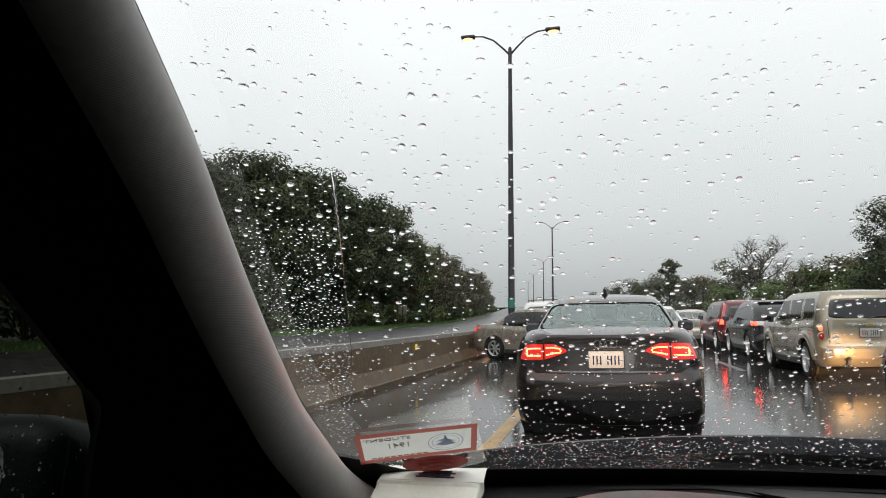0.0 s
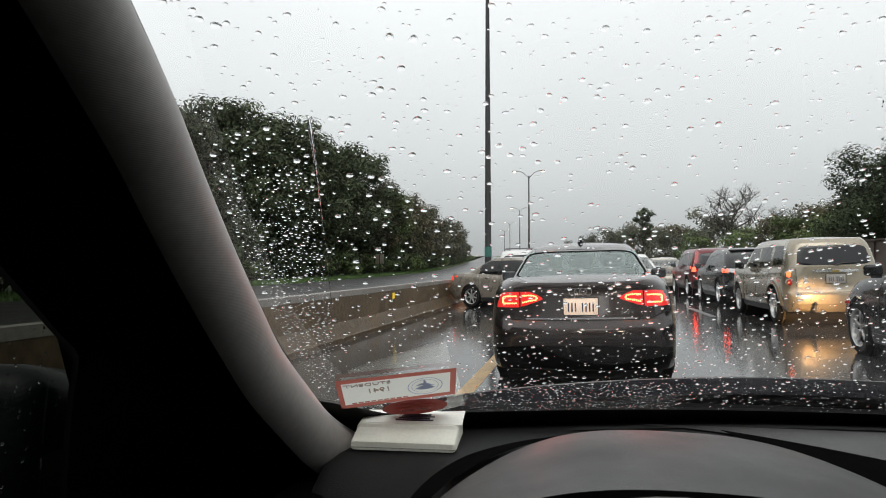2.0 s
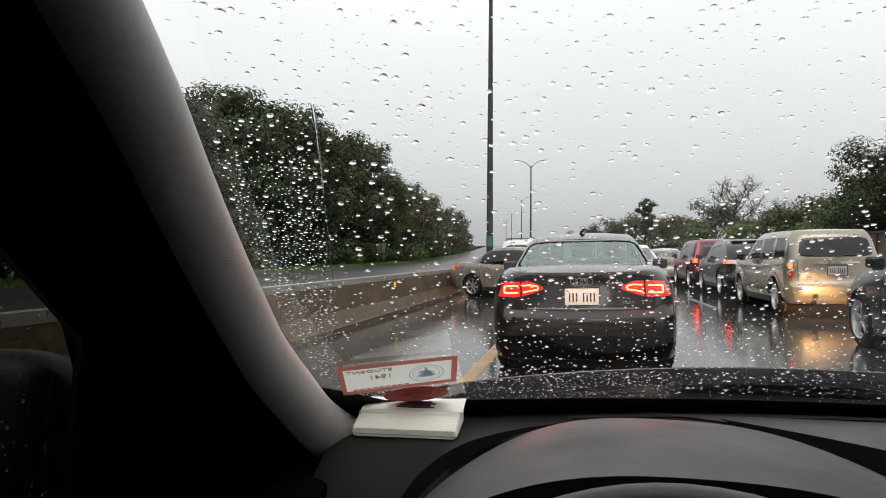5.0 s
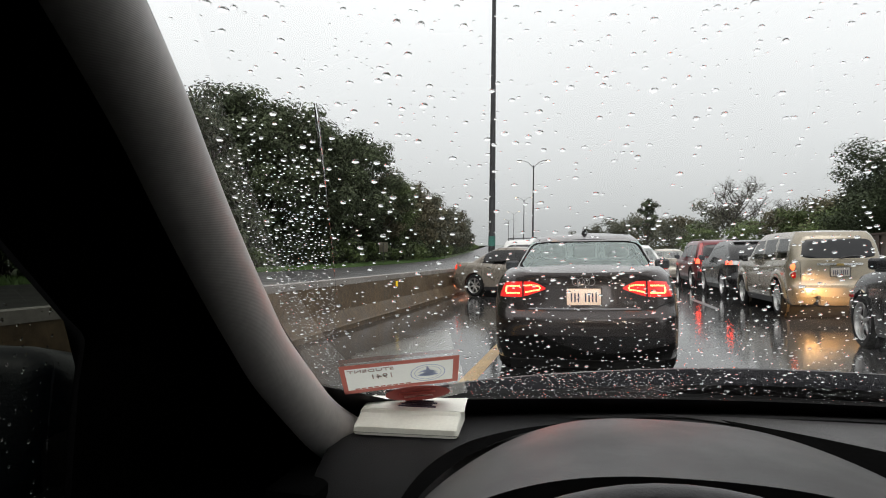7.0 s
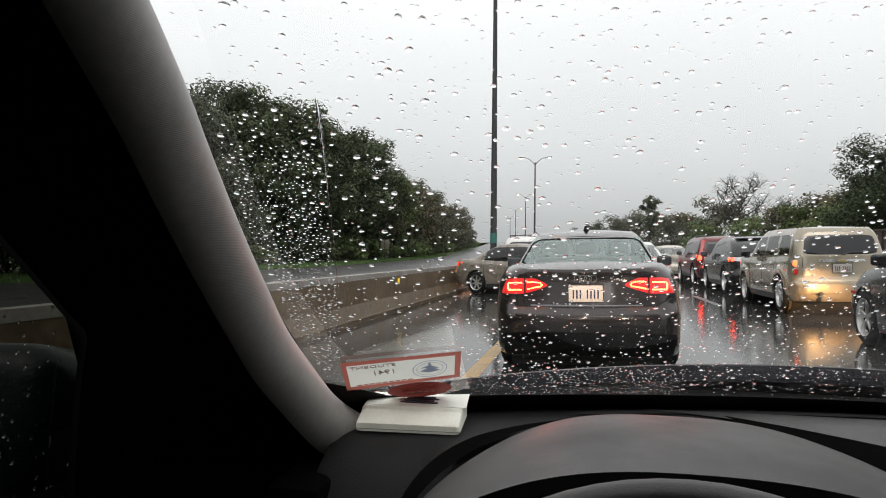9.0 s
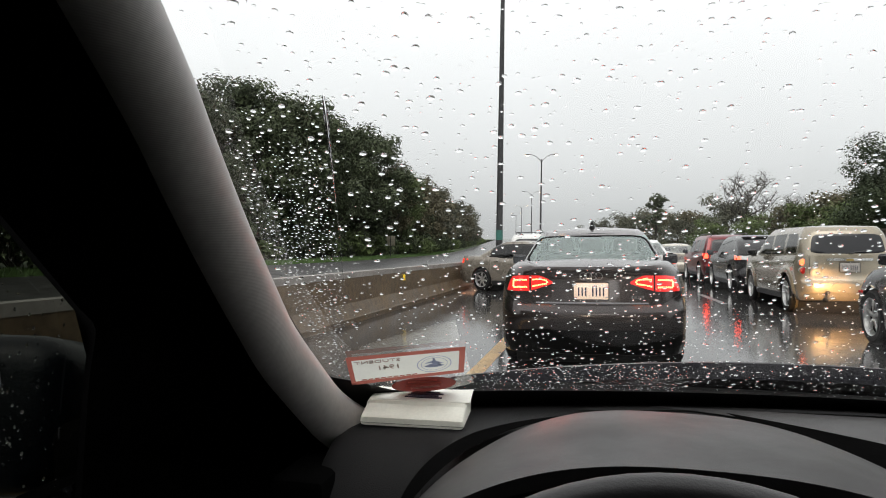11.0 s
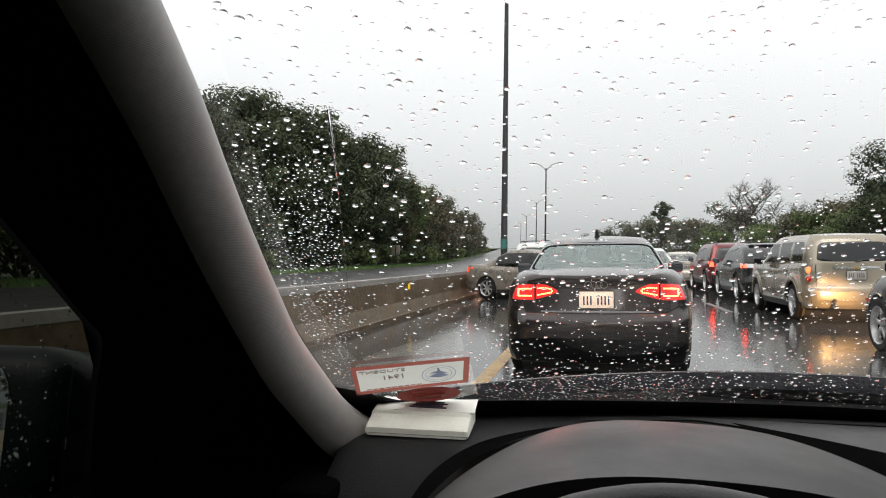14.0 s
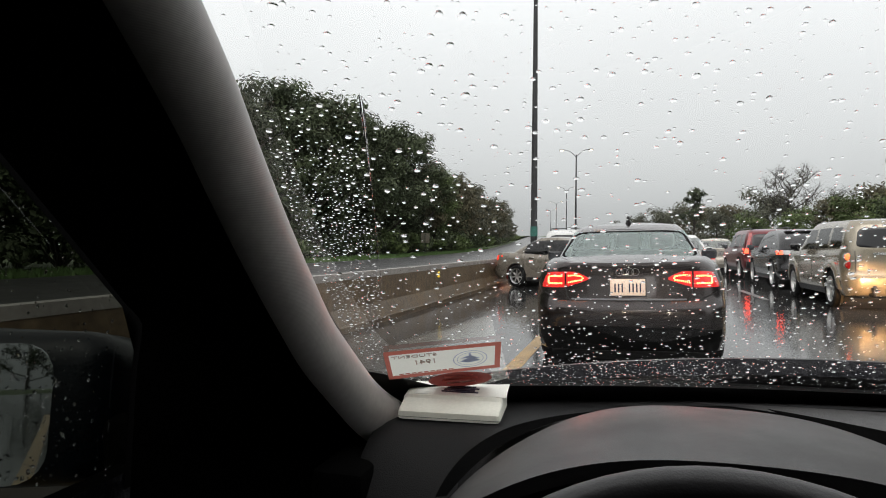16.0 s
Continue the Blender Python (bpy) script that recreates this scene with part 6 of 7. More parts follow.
for i in range(61):
    t = 2 * i / 60 - 1
    yy = 0.53 + 0.352 * (1 - abs(t) ** 2.2)
    sg_ = 1 if t >= 0 else -1
    ww = brow_w(yy) * sg_ * (1 if abs(t) > 0.02 else 0)
    ring_in.append(bm.verts.new((DX + ww * 0.99, yy - 0.004, dash_z(DX, max(0.62, yy)) + 0.007)))
    ring_out.append(bm.verts.new((DX + ww + sg_ * (0.026 if t > 0 else 0.036) * min(1.0, abs(t) * 1.6) * (1 - 0.75 * abs(t) ** 4), yy + 0.010 * (1 - abs(t)), dash_z(DX, max(0.62, yy)) + 0.003)))
for i in range(60):
    bm.faces.new((ring_in[i], ring_in[i + 1], ring_out[i + 1], ring_out[i]))
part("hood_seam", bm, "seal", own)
crease = spline([(0.150, 0.926), (0.172, 0.915), (0.236, 0.878), (0.315, 0.820), (0.40, 0.740), (0.47, 0.650)])
crease_x = spline([(0.60, 0.50), (0.65, 0.47), (0.74, 0.40), (0.82, 0.315), (0.878, 0.236), (0.915, 0.172), (0.926, 0.150), (0.95, 0.06)])


def passenger_top(u, v):
    y = 0.60 + 0.348 * v
    x = crease_x(y) + (1.27 - crease_x(y)) * u
    return (x, y, dash_z(x, max(y, 0.62)) + 0.0022)


# right side of the same dash, in the lighter tone of its lit part
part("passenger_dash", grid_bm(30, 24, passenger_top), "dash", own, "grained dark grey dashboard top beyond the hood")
# black sheet lying on the dash in place of the groove's shade
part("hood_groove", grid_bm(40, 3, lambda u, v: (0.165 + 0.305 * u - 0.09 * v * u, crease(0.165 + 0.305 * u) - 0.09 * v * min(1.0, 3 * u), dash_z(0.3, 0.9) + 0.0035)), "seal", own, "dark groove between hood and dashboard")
part("dial_recess", grid_bm(16, 6, lambda u, v: (DX - 0.16 + 0.32 * u, 0.60 - 0.02 * v, 1.05 - 0.17 * v)), "frit", own)
# steering wheel
bm = bmesh.new()
wc = Vector((0.06, 0.300, 0.930))
tilt = Matrix.Rotation(radians(-40), 3, "X")
prev = None
first = None
for i in range(72):
    a = 2 * math.pi * i / 72
    cdir = tilt @ Vector((math.cos(a), 0, math.sin(a)))
    axis = tilt @ Vector((0, 1, 0))
    row = [bm.verts.new(wc + cdir * (0.205 + 0.0155 * math.cos(2 * math.pi * k / 12)) + axis * 0.0155 * math.sin(2 * math.pi * k / 12)) for k in range(12)]
    if prev:
        for k in range(12):
            bm.faces.new((prev[k], prev[(k + 1) % 12], row[(k + 1) % 12], row[k]))
    else:
        first = row
    prev = row
for k in range(12):
    bm.faces.new((prev[k], prev[(k + 1) % 12], first[(k + 1) % 12], first[k]))
bmesh.ops.recalc_face_normals(bm, faces=bm.faces[:])
swheel = part("steering_wheel", bm, "leather", own, "black leather steering wheel rim")
for ang in (180, 0, 270):
    d = tilt @ Vector((math.cos(radians(ang)), 0, math.sin(radians(ang))))
    part("wheel_spoke", tube_bm([wc + d * 0.04, wc + d * 0.11, wc + d * 0.200], [0.03, 0.02, 0.014], 8), "leather", swheel)
bm = lathe_bm([(-0.03, 0.001), (-0.028, 0.06), (0.0, 0.075), (0.03, 0.06)], 20, "y", closed=False)
bmesh.ops.rotate(bm, cent=(0, 0, 0), matrix=tilt, verts=bm.verts[:])
bmesh.ops.translate(bm, vec=wc, verts=bm.verts[:])
part("wheel_hub", bm, "leather", swheel)

# cowl, bonnet, parked wipers
def hood_z(x, y):
    crest = 1.0235 - 0.122 * (x - 0.425) ** 2
    d = y - 1.36
    return crest - (0.25 * d + 0.10 * d * d if d > 0 else 9.0 * d * d) - 0.9 * max(0.0, abs(x - XM) - 0.66) ** 2


part("bonnet", grid_bm(50, 34, lambda u, v: (-0.42 + 1.64 * u, 1.347 + 1.20 * v, hood_z(-0.42 + 1.64 * u, 1.347 + 1.20 * v)), thick=(0, 0, -0.03)), "hood_paint", own, "wet black bonnet beaded with rain")


def nose_pt(u, v):
    x = -0.42 + 1.64 * u
    s_ = abs(x - XM) / 0.82
    y = 2.62 - 0.30 * s_**3 - 0.10 * (2 * v - 1) ** 4
    return (x, y, 0.20 + v * (hood_z(x, 2.53) - 0.21))


part("front_bumper", grid_bm(24, 12, nose_pt, thick=(0, -0.04, 0)), "hood_paint", own)
for s in (-1, 1):
    hl = part("headlight", grid_bm(10, 5, lambda u, v: (XM + s * (0.50 + 0.24 * u), nose_pt(0.5 + s * (0.50 + 0.24 * u) / 1.64, 0.5)[1] + 0.012, 0.58 + (0.11 + 0.03 * u) * v), thick=(0, -0.03, 0)), "clear_lens", own, "clear headlight glass")
    part("bulb", grid_bm(4, 4, lambda u, v: (XM + s * (0.56 + 0.07 * u), nose_pt(0.5 + s * 0.60 / 1.64, 0.5)[1] + 0.022, 0.60 + 0.07 * v), thick=(0, -0.008, 0)), "head_bulb", hl, "lit headlight bulb")


def cowl_pt(u, v):
    x = -0.42 + 1.64 * u
    y0 = glass_y(min(max(x, -0.34), 1.14), 1.0) + 0.006
    return (x, y0 + v * (1.36 - y0), 0.972 + 0.012 * v - 0.03 * max(0.0, v - 0.8) * 5 - 0.03 * (x - 0.42) ** 2)


part("cowl", grid_bm(40, 10, cowl_pt), "matt_black", own, "black plastic cowl under the windshield")
for x0, x1 in ((-0.10, 0.50), (0.46, 1.02)):
    pts = [(x0 + (x1 - x0) * i / 8, glass_y(x0 + (x1 - x0) * i / 8, 1.012) + 0.030, 1.012 + 0.006 * math.sin(math.pi * i / 8)) for i in range(9)]
    wp = part("wiper", tube_bm(pts, [0.006] * 9, 6), "black_trim", own, "parked black wiper blade")
    part("wiper_arm", tube_bm([(x1 - 0.02, pts[8][1] + 0.03, 0.985), pts[5], pts[4]], [0.012, 0.009, 0.006], 6), "black_trim", wp)

# side: door, mirror corner, side glass, roof; unseen panels added to keep the cabin dark
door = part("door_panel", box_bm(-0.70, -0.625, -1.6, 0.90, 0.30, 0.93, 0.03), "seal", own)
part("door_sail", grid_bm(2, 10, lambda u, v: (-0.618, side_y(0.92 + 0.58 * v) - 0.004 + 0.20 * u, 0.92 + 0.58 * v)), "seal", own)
sg = part("side_window_pane", grid_bm(1, 1, lambda u, v: (-0.632, -0.9 + 1.68 * u, 0.92 + 0.55 * v)), "side_glass", own)
part("window_post", box_bm(-0.66, -0.61, -1.05, -0.9, 0.9, 1.5, 0.01), "frit", own)
# unseen panel added over the side window behind the eye, against daylight
part("side_panel", box_bm(-0.68, -0.615, -1.7, -0.05, 0.9, 1.5, 0.01), "headliner", own)
part("roof_lining", grid_bm(8, 8, lambda u, v: (-0.66 + 1.98 * u, 0.36 - 2.1 * v, 1.472 + 0.03 * math.sin(math.pi * u)), thick=(0, 0, 0.04)), "headliner", own)
part("roof_rail_lining", box_bm(-0.67, -0.60, -1.6, 0.36, 1.44, 1.52, 0.01), "headliner", own)
# unseen wall added to shut out daylight from the rear
part("back_wall", box_bm(-0.70, 1.35, -1.75, -1.65, 0.3, 1.52, 0.01), "headliner", own)
part("cabin_floor", box_bm(-0.70, 1.35, -1.7, 0.85, 0.22, 0.30, 0.01), "headliner", own)
part("right_door", box_bm(1.275, 1.40, -1.6, 0.90, 0.30, 0.95, 0.03), "dash_black", own)
part("right_rail", box_bm(1.26, 1.32, -1.6, 0.36, 1.45, 1.52, 0.01), "headliner", own)
# unseen panel and dark pane added to keep out light from the right
part("right_post", box_bm(1.26, 1.32, -1.7, 0.10, 0.9, 1.5, 0.01), "headliner", own)
rg_ = part("right_window_pane", grid_bm(1, 1, lambda u, v: (1.29, 0.08 + 0.75 * u, 0.92 + 0.55 * v)), "light_block_glass", own)
part("right_pillar", tube_bm([(1.20, 0.86, 0.98), (1.14, 0.60, 1.23), (1.09, 0.34, 1.48)], [0.05, 0.04, 0.04], 10), "pillar", own)
part("fire_wall", box_bm(-0.66, 1.30, 0.84, 0.90, 0.25, 0.94, 0.01), "frit", own)
for s, x in ((1, -0.10), (-1, 0.82)):
    seat_ = part("front_seat", box_bm(x - 0.25, x + 0.25, -0.75, -0.55, 0.45, 1.05, 0.06, 3), "seat", own)
    part("headrest", box_bm(x - 0.13, x + 0.13, -0.74, -0.62, 1.09, 1.28, 0.05, 3), "seat", seat_)

# outer skin of the car: wings, doors, roof, boot and wheels
AX = (1.72, -1.02)


def flank(s, u, v):
    y = -2.42 + 4.98 * u
    z = 0.22 + 0.72 * v
    belly = 0.022 * math.sin(math.pi * min(1.0, v * 1.05))
    x = XM + s * (1.02 + belly - 0.10 * max(0.0, (y - 1.2) / 1.35) ** 2 - 0.08 * max(0.0, (-1.3 - y) / 1.1) ** 2)
    if y > 0.95:
        z = 0.22 + (hood_z(XM + s * 0.80, max(y, 1.40)) - 0.235) * v
    return (x, y, z)


for s in (-1, 1):
    bm = grid_bm(90, 14, lambda u, v: flank(s, u, v))
    for wy in AX:
        cut_arch(bm, wy, 0.33, 0.385, 0.0)
    part("body_side", bm, "hood_paint", own)
    bm = grid_bm(30, 4, lambda u, v: (XM + s * (0.80 + 0.21 * v), 0.96 + 1.56 * u, hood_z(XM + s * 0.80, max(1.40, 0.96 + 1.56 * u)) - 0.012 - 0.012 * v * v))
    part("wing_top", bm, "hood_paint", own)
    for wy in AX:
        wheel(own, XM + s * 0.90, wy, 0.33, 0.21, 7, s)
part("roof_panel", grid_bm(12, 12, lambda u, v: (-0.66 + 2.12 * u, 0.30 - 2.0 * v, 1.516 + 0.035 * math.sin(math.pi * u) - 0.05 * max(0.0, v - 0.7)), thick=(0, 0, -0.006)), "hood_paint", own)
part("rear_screen", grid_bm(10, 6, lambda u, v: (-0.58 + 1.96 * u, -1.72 - 0.42 * v, 1.47 - 0.50 * v), thick=(0, 0.02, 0)), "black_glass", own)
part("boot_lid", grid_bm(12, 8, lambda u, v: (-0.56 + 1.92 * u, -2.10 - 0.36 * v, 0.965 - 0.03 * v * v), thick=(0, 0, -0.03)), "hood_paint", own)
part("rear_bumper", grid_bm(16, 10, lambda u, v: (-0.57 + 1.94 * u, -2.46 - 0.08 * math.sin(math.pi * v) + 0.10 * (2 * u - 1) ** 4, 0.22 + 0.73 * v), thick=(0, 0.03, 0)), "hood_paint", own)

# door mirror with beaded glass
bm = box_bm(-0.985, -0.712, 0.715, 0.875, 0.885, 1.112, 0.045, 4)
for v in bm.verts:
    k = max(0.0, (v.co.y - 0.73) / 0.145)
    v.co.z = 1.0 + (v.co.z - 1.0) * (1 - 0.22 * k * k)
    v.co.z -= 0.035 * max(0.0, (v.co.x + 0.80) / 0.09) * (0.4 + k) if v.co.z > 1.0 else 0
for v in bm.verts:
    v.co.y += 0.41 * (v.co.x + 0.80) + 0.12 * (v.co.z - 1.0)
mir = part("door_mirror", bm, "mirror_shell", own, "wet dark blue door mirror shell")
bm = box_bm(-0.965, -0.772, 0.7138, 0.7158, 0.900, 1.092, 0.0)
bmesh.ops.bevel(bm, geom=[e for e in bm.edges if abs(e.verts[0].co.y - e.verts[1].co.y) > 0.0015], offset=0.045, segments=5, profile=0.5, affect="EDGES")
for v in bm.verts:
    v.co.y += 0.41 * (v.co.x + 0.80) + 0.12 * (v.co.z - 1.0)
mg = part("mirror_glass", bm, "mirror", mir, "rain-beaded mirror glass", smooth=False)
part("mirror_foot", box_bm(-0.73, -0.63, 0.76, 0.86, 0.90, 0.985, 0.02), "seal", mir)

# ---- white toll box on the dash ----
toll = thing("toll_transponder", pose(-0.2195, 0.819, dash_z(-0.2, 0.80) + 0.002, 0, 0, 4.6) @ Matrix.Diagonal((0.89, 0.88, 0.80, 1)), "ivory plastic toll transponder box lying on the dashboard", "transponder")
bm = bmesh.new()


def box_section(i):
    return [(-0.048, 0.000), (-0.048, 0.0120), (-0.044, 0.0158), (-0.014, 0.0245), (-0.011, 0.0290), (0.046, 0.0365), (0.046, 0.0)][i]


n_ = 7
xs_ = [-0.072, -0.070, -0.066, 0.066, 0.070, 0.072]
ins = [0.0035, 0.001, 0.0, 0.0, 0.001, 0.0035]
rows_ = []
for xx, q in zip(xs_, ins):
    rows_.append([bm.verts.new((xx, box_section(i)[0] * (1 - q * 12), max(0.0, box_section(i)[1] - (q if i not in (0, 6) else -q)))) for i in range(n_)])
for a, b in zip(rows_, rows_[1:]):
    for i in range(n_):
        j = (i + 1) % n_
        bm.faces.new((a[i], a[j], b[j], b[i]))
bm.faces.new(rows_[0][::-1])
bm.faces.new(rows_[-1])
bmesh.ops.recalc_face_normals(bm, faces=bm.faces[:])
tb = part("case", bm, "box_white", toll)
part("case_seam", box_bm(-0.0726, 0.0726, -0.0485, 0.0465, 0.0034, 0.0042), "box_seam", toll, smooth=False)
lab = part("label", grid_bm(8, 4, lambda u, v: (-0.058 + 0.134 * u, -0.008 + 0.052 * v, 0.0300 + 0.0068 * v + 0.002 * max(0.0, u - 0.75) ** 2 * 16 * v + 0.0004 * math.sin(9 * u)), thick=(0, 0, -0.0006)), "label_paper", toll, "curling translucent paper label")
bars = bmesh.new()
for i in range(4):
    box_bm(-0.020 + 0.003 * (i % 3), 0.034 - 0.006 * (i % 2), 0.004 + 0.0075 * i, 0.0095 + 0.0075 * i, 0.0310 + 0.00098 * i, 0.0327 + 0.00098 * i, bm=bars)
part("label_bars", bars, "ink", lab, smooth=False)


# ---- stickers on the inside of the windshield, read from outside ----
def on_glass(x, z, lift=0.004):
    p, a, u, nrm = glass_frame(x, z)
    return p - nrm * lift


def sticker_pt(u, v, lift):
    """u along, v up the permit."""
    x = -0.3005 + 0.1385 * u + 0.0110 * v
    z = 1.0622 + 0.0190 * u + (0.0445 - 0.0040 * u) * v
    return on_glass(x, z, lift)


permit = thing("parking_permit", pose(0, 0, 0), "red-bordered white student permit stuck inside the windshield", "sticker")
part("face", grid_bm(20, 8, lambda u, v: sticker_pt(0.04 + 0.91 * u, 0.12 + 0.75 * v, 0.0045)), "sticker_white", permit)
for u0, u1, v0, v1 in ((0, 0.04, 0, 1), (0.95, 1, 0, 1), (0.04, 0.95, 0, 0.12), (0.04, 0.95, 0.87, 1)):
    part("border", grid_bm(16, 4, lambda u, v: sticker_pt(u0 + (u1 - u0) * u, v0 + (v1 - v0) * v, 0.0045)), "sticker_red", permit)


def glass_matrix(u, v, lift):
    o = sticker_pt(u, v, lift)
    ax = (sticker_pt(u + 0.01, v, lift) - sticker_pt(u - 0.01, v, lift)).normalized()
    up = (sticker_pt(u, v + 0.01, lift) - sticker_pt(u, v - 0.01, lift)).normalized()
    up = (up - ax * up.dot(ax)).normalized()
    nz = ax.cross(up)
    m3 = Matrix((-ax, up, -nz)).transposed()
    return Matrix.Translation(o) @ m3.to_4x4()


text_mesh("lettering", "STUDENT", 0.0088, glass_matrix(0.255, 0.80, 0.0060) @ Matrix.Diagonal((1.45, 1.05, 1, 1)), "sticker_ink", permit)
text_mesh("lettering", "1941", 0.0150, glass_matrix(0.345, 0.56, 0.0060), "sticker_ink", permit)
for k in range(9):
    u0 = 0.10 + 0.055 * k
    part("print_bar", grid_bm(2, 1, lambda u, v: sticker_pt(u0 + 0.042 * u, 0.165 + 0.04 * v, 0.0058)), "sticker_red", permit, smooth=False)
for r0, r1 in ((0.150, 0.142), (0.116, 0.111)):
    part("seal_ring", grid_bm(36, 1, lambda u, v: sticker_pt(0.735 + (r0 + (r1 - r0) * v) * math.cos(2 * math.pi * u), 0.50 + (r0 + (r1 - r0) * v) * 2.05 * math.sin(2 * math.pi * u), 0.0058)), "sticker_blue", permit, smooth=False)
part("seal_print", grid_bm(12, 3, lambda u, v: sticker_pt(0.645 + 0.18 * u, 0.42 + 0.10 * math.sin(math.pi * u) * (v - 0.3) * 1.6, 0.0058)), "sticker_blue", permit, smooth=False)
part("seal_print", grid_bm(10, 2, lambda u, v: sticker_pt(0.65 + 0.17 * u, 0.53 + 0.09 * (v - 0.2) * math.sin(math.pi * u) + 0.02 * math.sin(5 * u), 0.0058)), "sticker_blue", permit, smooth=False)
part("seal_print", grid_bm(4, 4, lambda u, v: sticker_pt(0.722 + 0.028 * u * (1 - 0.5 * v), 0.60 + 0.13 * v, 0.0058)), "sticker_blue", permit, smooth=False)
oval = thing("oval_sticker", pose(0, 0, 0), "dark red oval sticker low on the windshield", "sticker")


def oval_pt(r, t, lift):
    return on_glass(-0.2155 + 0.040 * r * math.cos(t), 1.0605 + 0.0125 * r * math.sin(t) + 0.004 * r * math.cos(t), lift)


part("face", grid_bm(36, 4, lambda u, v: oval_pt(0.02 + 0.98 * v, 2 * math.pi * u, 0.0040)), "sticker_dark", oval)
for k, (w_, zz) in enumerate(((0.5, 0.45), (0.62, 0.05), (0.5, -0.4))):
    part("print_bar", grid_bm(8, 1, lambda u, v: on_glass(-0.2155 + 0.036 * w_ * (2 * u - 1), 1.0605 + 0.0125 * zz + 0.0028 * v + 0.004 * w_ * (2 * u - 1), 0.0050)), "sticker_white" if k == 2 else "sticker_red", oval, smooth=False)

# ---- rain on the glass ----
def add_drop(vs, fs, p, a, u, nrm, r, tall, high, rng, seg=11):
    """A sessile drop: flat foot on the glass, a low dome, an uneven outline."""
    k0 = len(vs)
    ph = rng.random(3) * 6.28
    am = rng.random(3) * np.array([0.10, 0.07, 0.05])
    for ring, hh in ((1.0, 0.0), (0.90, 0.26), (0.68, 0.62), (0.36, 0.90)):
        for s in range(seg):
            t = 2 * math.pi * s / seg
            q = r * ring * (1 + am[0] * math.sin(2 * t + ph[0]) + am[1] * math.sin(3 * t + ph[1]) + am[2] * math.sin(5 * t + ph[2]))
            # the belly of the drop sags down the glass
            sag = -0.10 * r * hh
            vs.append(p + a * (q * math.cos(t)) + u * (q * tall * math.sin(t) + sag) + nrm * (r * high * hh))
    vs.append(p + nrm * (r * high) - u * 0.10 * r)
    vs.append(p)
    for j in range(3):
        for s in range(seg):
            s2 = (s + 1) % seg
            fs.append((k0 + j * seg + s, k0 + j * seg + s2, k0 + (j + 1) * seg + s2, k0 + (j + 1) * seg + s))
    for s in range(seg):
        s2 = (s + 1) % seg
        fs.append((k0 + 3 * seg + s, k0 + 3 * seg + s2, k0 + 4 * seg))
        fs.append((k0 + s2, k0 + s, k0 + 4 * seg + 1))


def drops_object(name, vs, fs, label):
    me = bpy.data.meshes.new(name)
    me.from_pydata([tuple(v) for v in vs], [], fs)
    me.polygons.foreach_set("use_smooth", [len(p.vertices) != 3 or i % 2 == 0 for i, p in enumerate(me.polygons)])
    me.set_sharp_from_angle(angle=radians(50))
    me.materials.append(M["water"])
    bm = bmesh.new()
    bm.from_mesh(me)
    bmesh.ops.recalc_face_normals(bm, faces=bm.faces[:])
    bm.to_mesh(me)
    bm.free()
    ob = new(name, me)
    return tagged(ob, label, "raindrops", kind="stuff")


streak_x = spline([(1.03, -0.312), (1.086, -0.293), (1.186, -0.257), (1.315, -0.213), (1.353, -0.201), (1.47, -0.165)])
rng = np.random.default_rng(77)
cells = {}


def free(x, s, r):
    ci, cj = int(x / 0.008), int(s / 0.008)
    for i in range(ci - 1, ci + 2):
        for j in range(cj - 1, cj + 2):
            for qx, qs, qr in cells.get((i, j), ()):
                if (qx - x) ** 2 + (qs - s) ** 2 < (qr + r + 0.0004) ** 2:
                    return False
    cells.setdefault((ci, cj), []).append((x, s, r))
    return True


vs, fs = [], []
for count, x0, x1, z0, z1, rmin, rmax, power, zone in (
    (2900, -0.31, 1.05, 1.05, 1.46, 0.0012, 0.0031, 1.8, "all"),
    (2300, -0.31, 1.05, 1.045, 1.46, 0.0007, 0.0015, 1.4, "all"),
    (260, -0.25, 1.05, 1.20, 1.46, 0.0024, 0.0036, 1.6, "all"),
    (330, -0.33, -0.15, 1.06, 1.34, 0.0009, 0.0026, 2.2, "left"),
    (600, -0.33, -0.15, 1.05, 1.32, 0.0005, 0.0012, 1.5, "left"),
    (500, -0.20, 0.95, 1.05, 1.22, 0.0007, 0.0019, 1.6, "all"),
    (640, -0.20, 0.12, 1.040, 1.085, 0.0005, 0.0017, 1.8, "foot"),
    (330, 0.0, 1.0, 1.040, 1.085, 0.0005, 0.0014, 1.6, "foot"),
):
    made = tries = 0
    while made < count and tries < count * 8:
        tries += 1
        x, z = x0 + (x1 - x0) * rng.random(), z0 + (z1 - z0) * rng.random()
        if x < edge_x(z) + 0.006:
            continue
        if zone == "left" and (x > streak_x(z) - 0.002 or rng.random() > 1.25 - abs(z - 1.20) * 6):
            continue
        r = rmin + (rmax - rmin) * rng.random() ** power
        if not free(x, z * 1.62, r):
            continue
        p, a, u, nrm = glass_frame(x, z)
        add_drop(vs, fs, p + nrm * 0.003, a, u, nrm, r, 0.60 + 0.34 * rng.random(), 0.40 + 0.16 * rng.random(), rng, 12 if r > 0.0013 else 7)
        made += 1
drops_object("raindrops", vs, fs, "many clear raindrops clinging to the outside of the windshield")

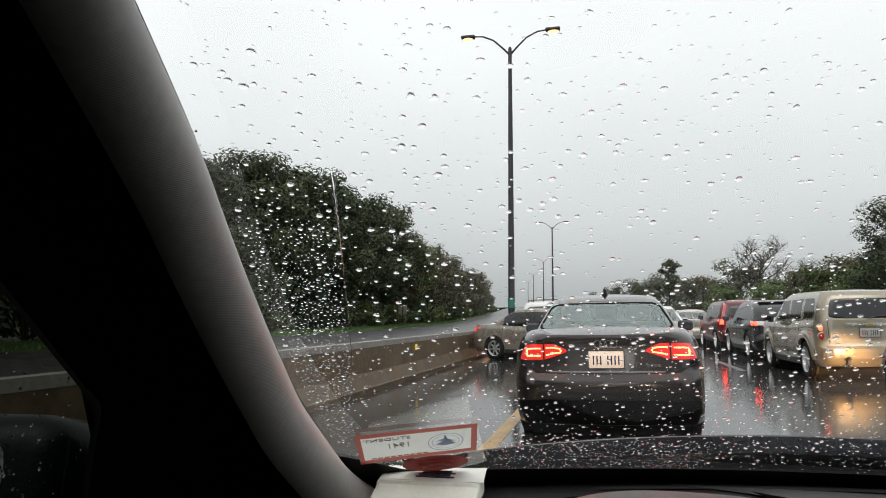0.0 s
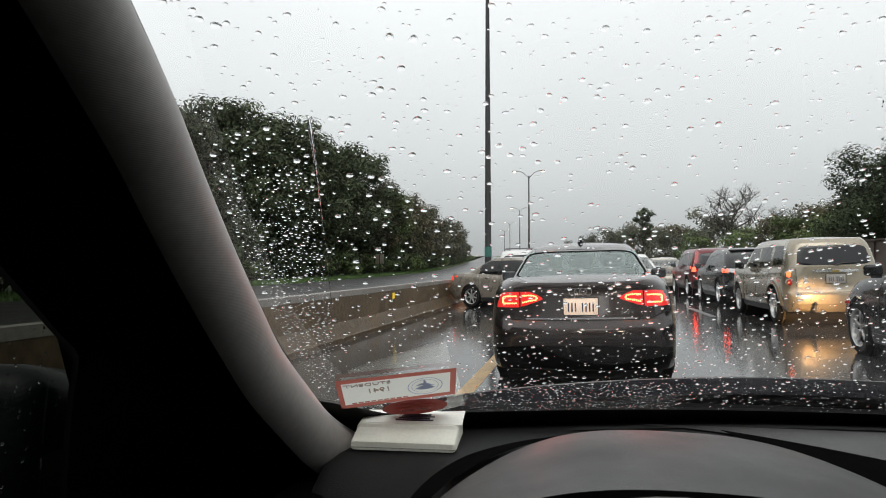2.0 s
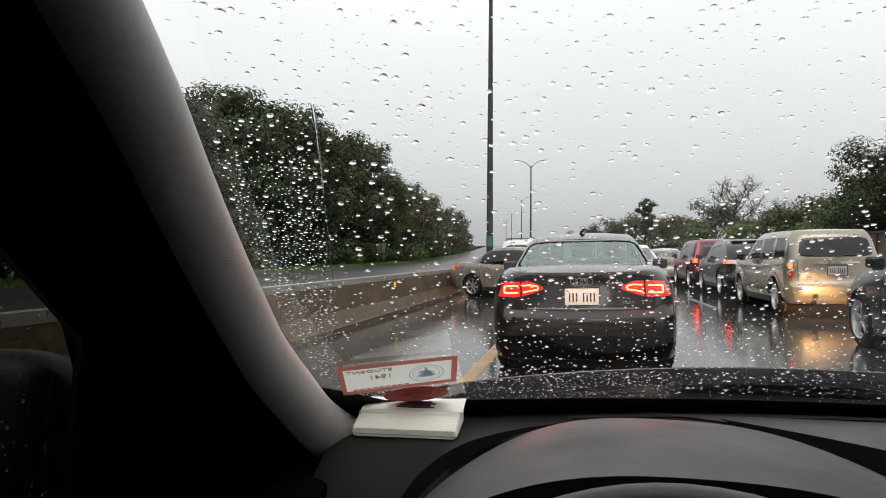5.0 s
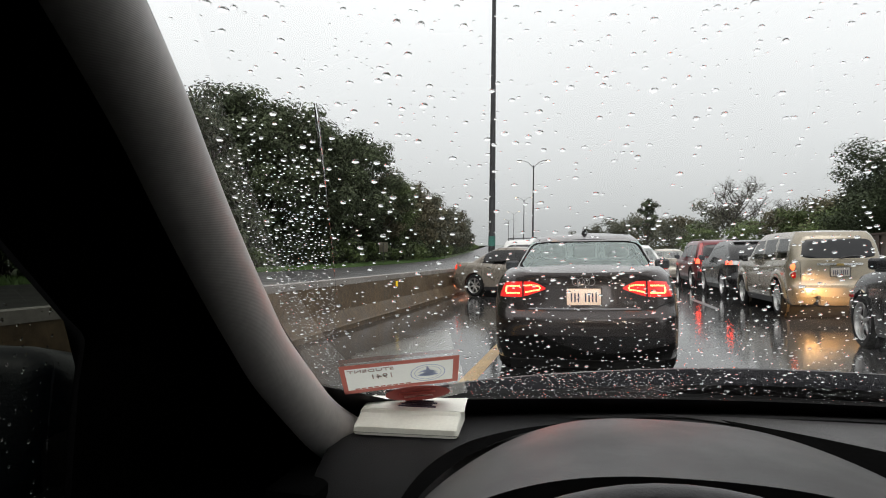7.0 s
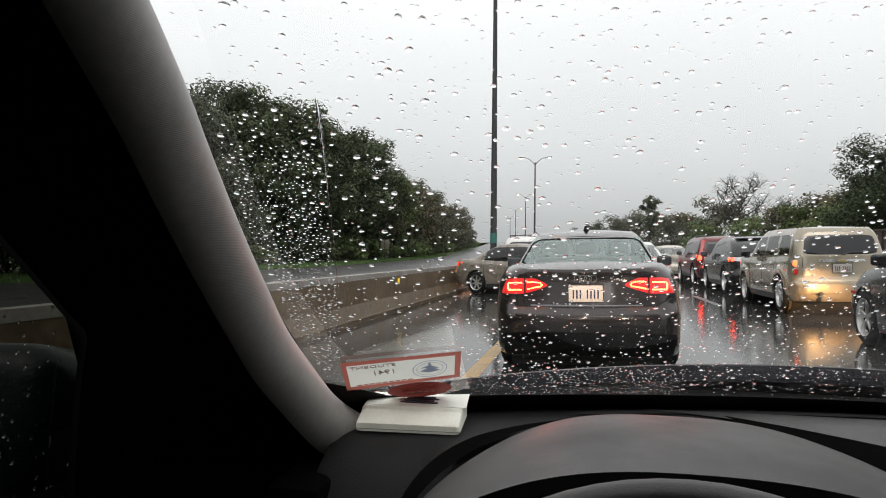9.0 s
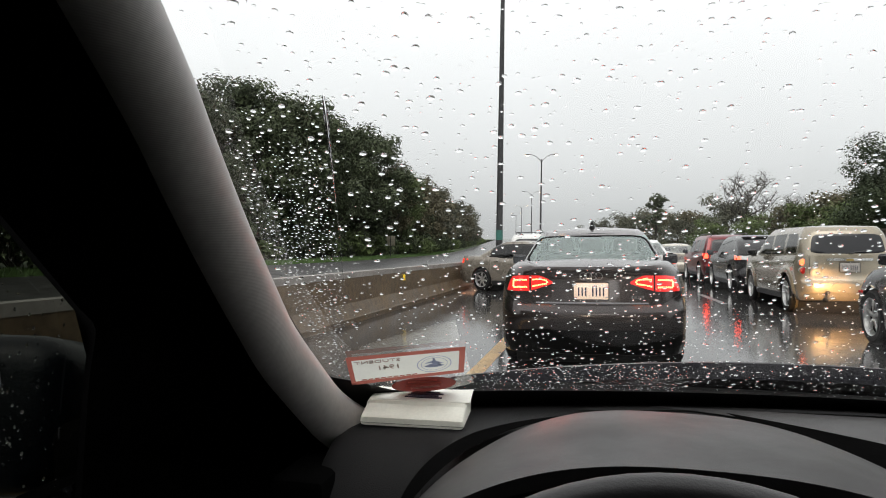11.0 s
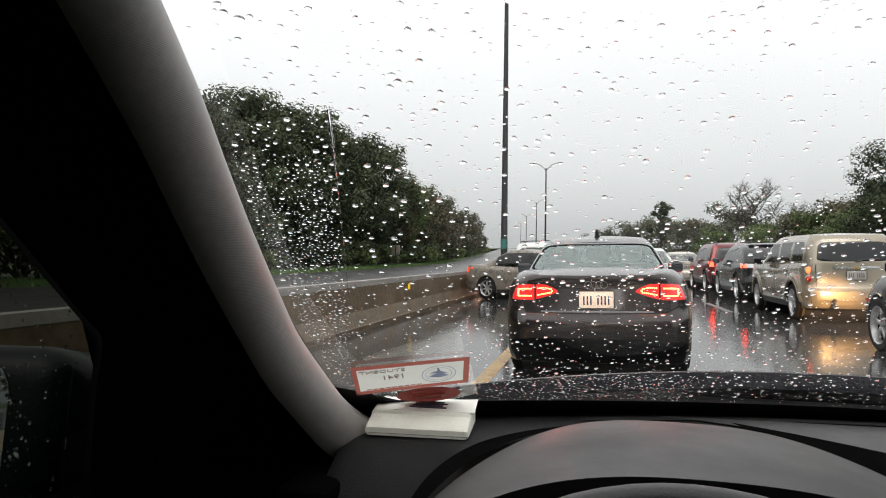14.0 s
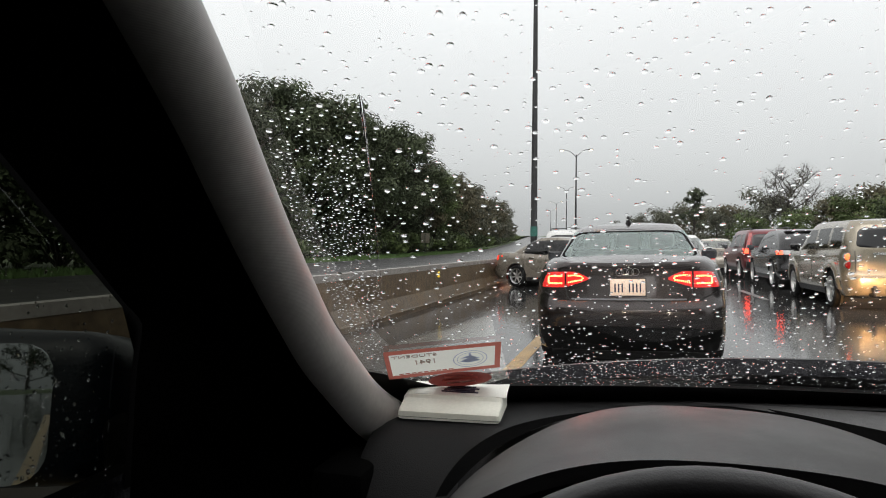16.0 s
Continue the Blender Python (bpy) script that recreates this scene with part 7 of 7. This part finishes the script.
# ridge of water left at the end of the wiper's sweep
vs, fs = [], []
zs = [1.19 + (1.352 - 1.19) * i / 90 for i in range(91)]
for i, z in enumerate(zs):
    x = streak_x(z) + 0.00012 * math.sin(i * 0.9)
    p, a, u, nrm = glass_frame(x, z)
    w = (0.00018 + 0.0020 * max(0.0, (z - 1.275) / 0.077) ** 1.2 + 0.00010 * abs(math.sin(i * 0.7))) * (1.0 if i < 84 else 1.0 - 0.13 * (i - 84))
    for q, hh in ((-1, 0), (-0.6, 0.5), (0, 0.7), (0.6, 0.5), (1, 0)):
        vs.append(p + nrm * (0.003 + w * hh) + a * (w * q))
for i in range(90):
    for k in range(4):
        fs.append((i * 5 + k, i * 5 + k + 1, i * 5 + k + 6, i * 5 + k + 5))
    fs.append((i * 5 + 4, i * 5, i * 5 + 5, i * 5 + 9))
fs += [(4, 3, 2, 1, 0), tuple(90 * 5 + k for k in range(5))]
me = bpy.data.meshes.new("water_ridge")
me.from_pydata([tuple(v) for v in vs], [], fs)
me.polygons.foreach_set("use_smooth", [True] * len(me.polygons))
me.materials.append(M["water"])
tagged(new("water_ridge", me), "thin ridge of rain water along the wiped edge of the windshield", "water", kind="stuff")

# beads on the side window, the mirror glass and the mirror shell
vs, fs = [], []
X, Y, Z = Vector((1, 0, 0)), Vector((0, 1, 0)), Vector((0, 0, 1))
for i in range(850):
    r = 0.0006 + 0.0018 * rng.random() ** 2.2
    p = Vector((-0.6325, 0.05 + 0.66 * rng.random(), 0.94 + 0.36 * rng.random()))
    add_drop(vs, fs, p, Y, Z, -X, r, 1.0, 0.5, rng, 9)
for i in range(420):
    r = 0.0008 + 0.0022 * rng.random() ** 2.0
    x = -0.955 + 0.20 * rng.random()
    z = 0.908 + 0.178 * rng.random()
    p = Vector((x, 0.7130 + 0.41 * (x + 0.80) + 0.12 * (z - 1.0), z))
    add_drop(vs, fs, p, Vector((0.925, 0.38, 0)), Z, Vector((0.38, -0.925, 0)), r, 0.9, 0.5, rng, 9)
drops_object("raindrops", vs, fs, "raindrops beading on the side window and door mirror glass")
vs, fs = [], []
for i in range(600):
    x, y = -0.40 + 1.4 * rng.random(), 1.32 + 0.5 * rng.random() ** 1.5
    r = 0.0012 + 0.003 * rng.random() ** 2
    add_drop(vs, fs, Vector((x, y, hood_z(x, y) + 0.0006)), X, Y, Z, r, 1.0, 0.4, rng, 8)
drops_object("raindrops", vs, fs, "raindrops beading on the wet black bonnet")
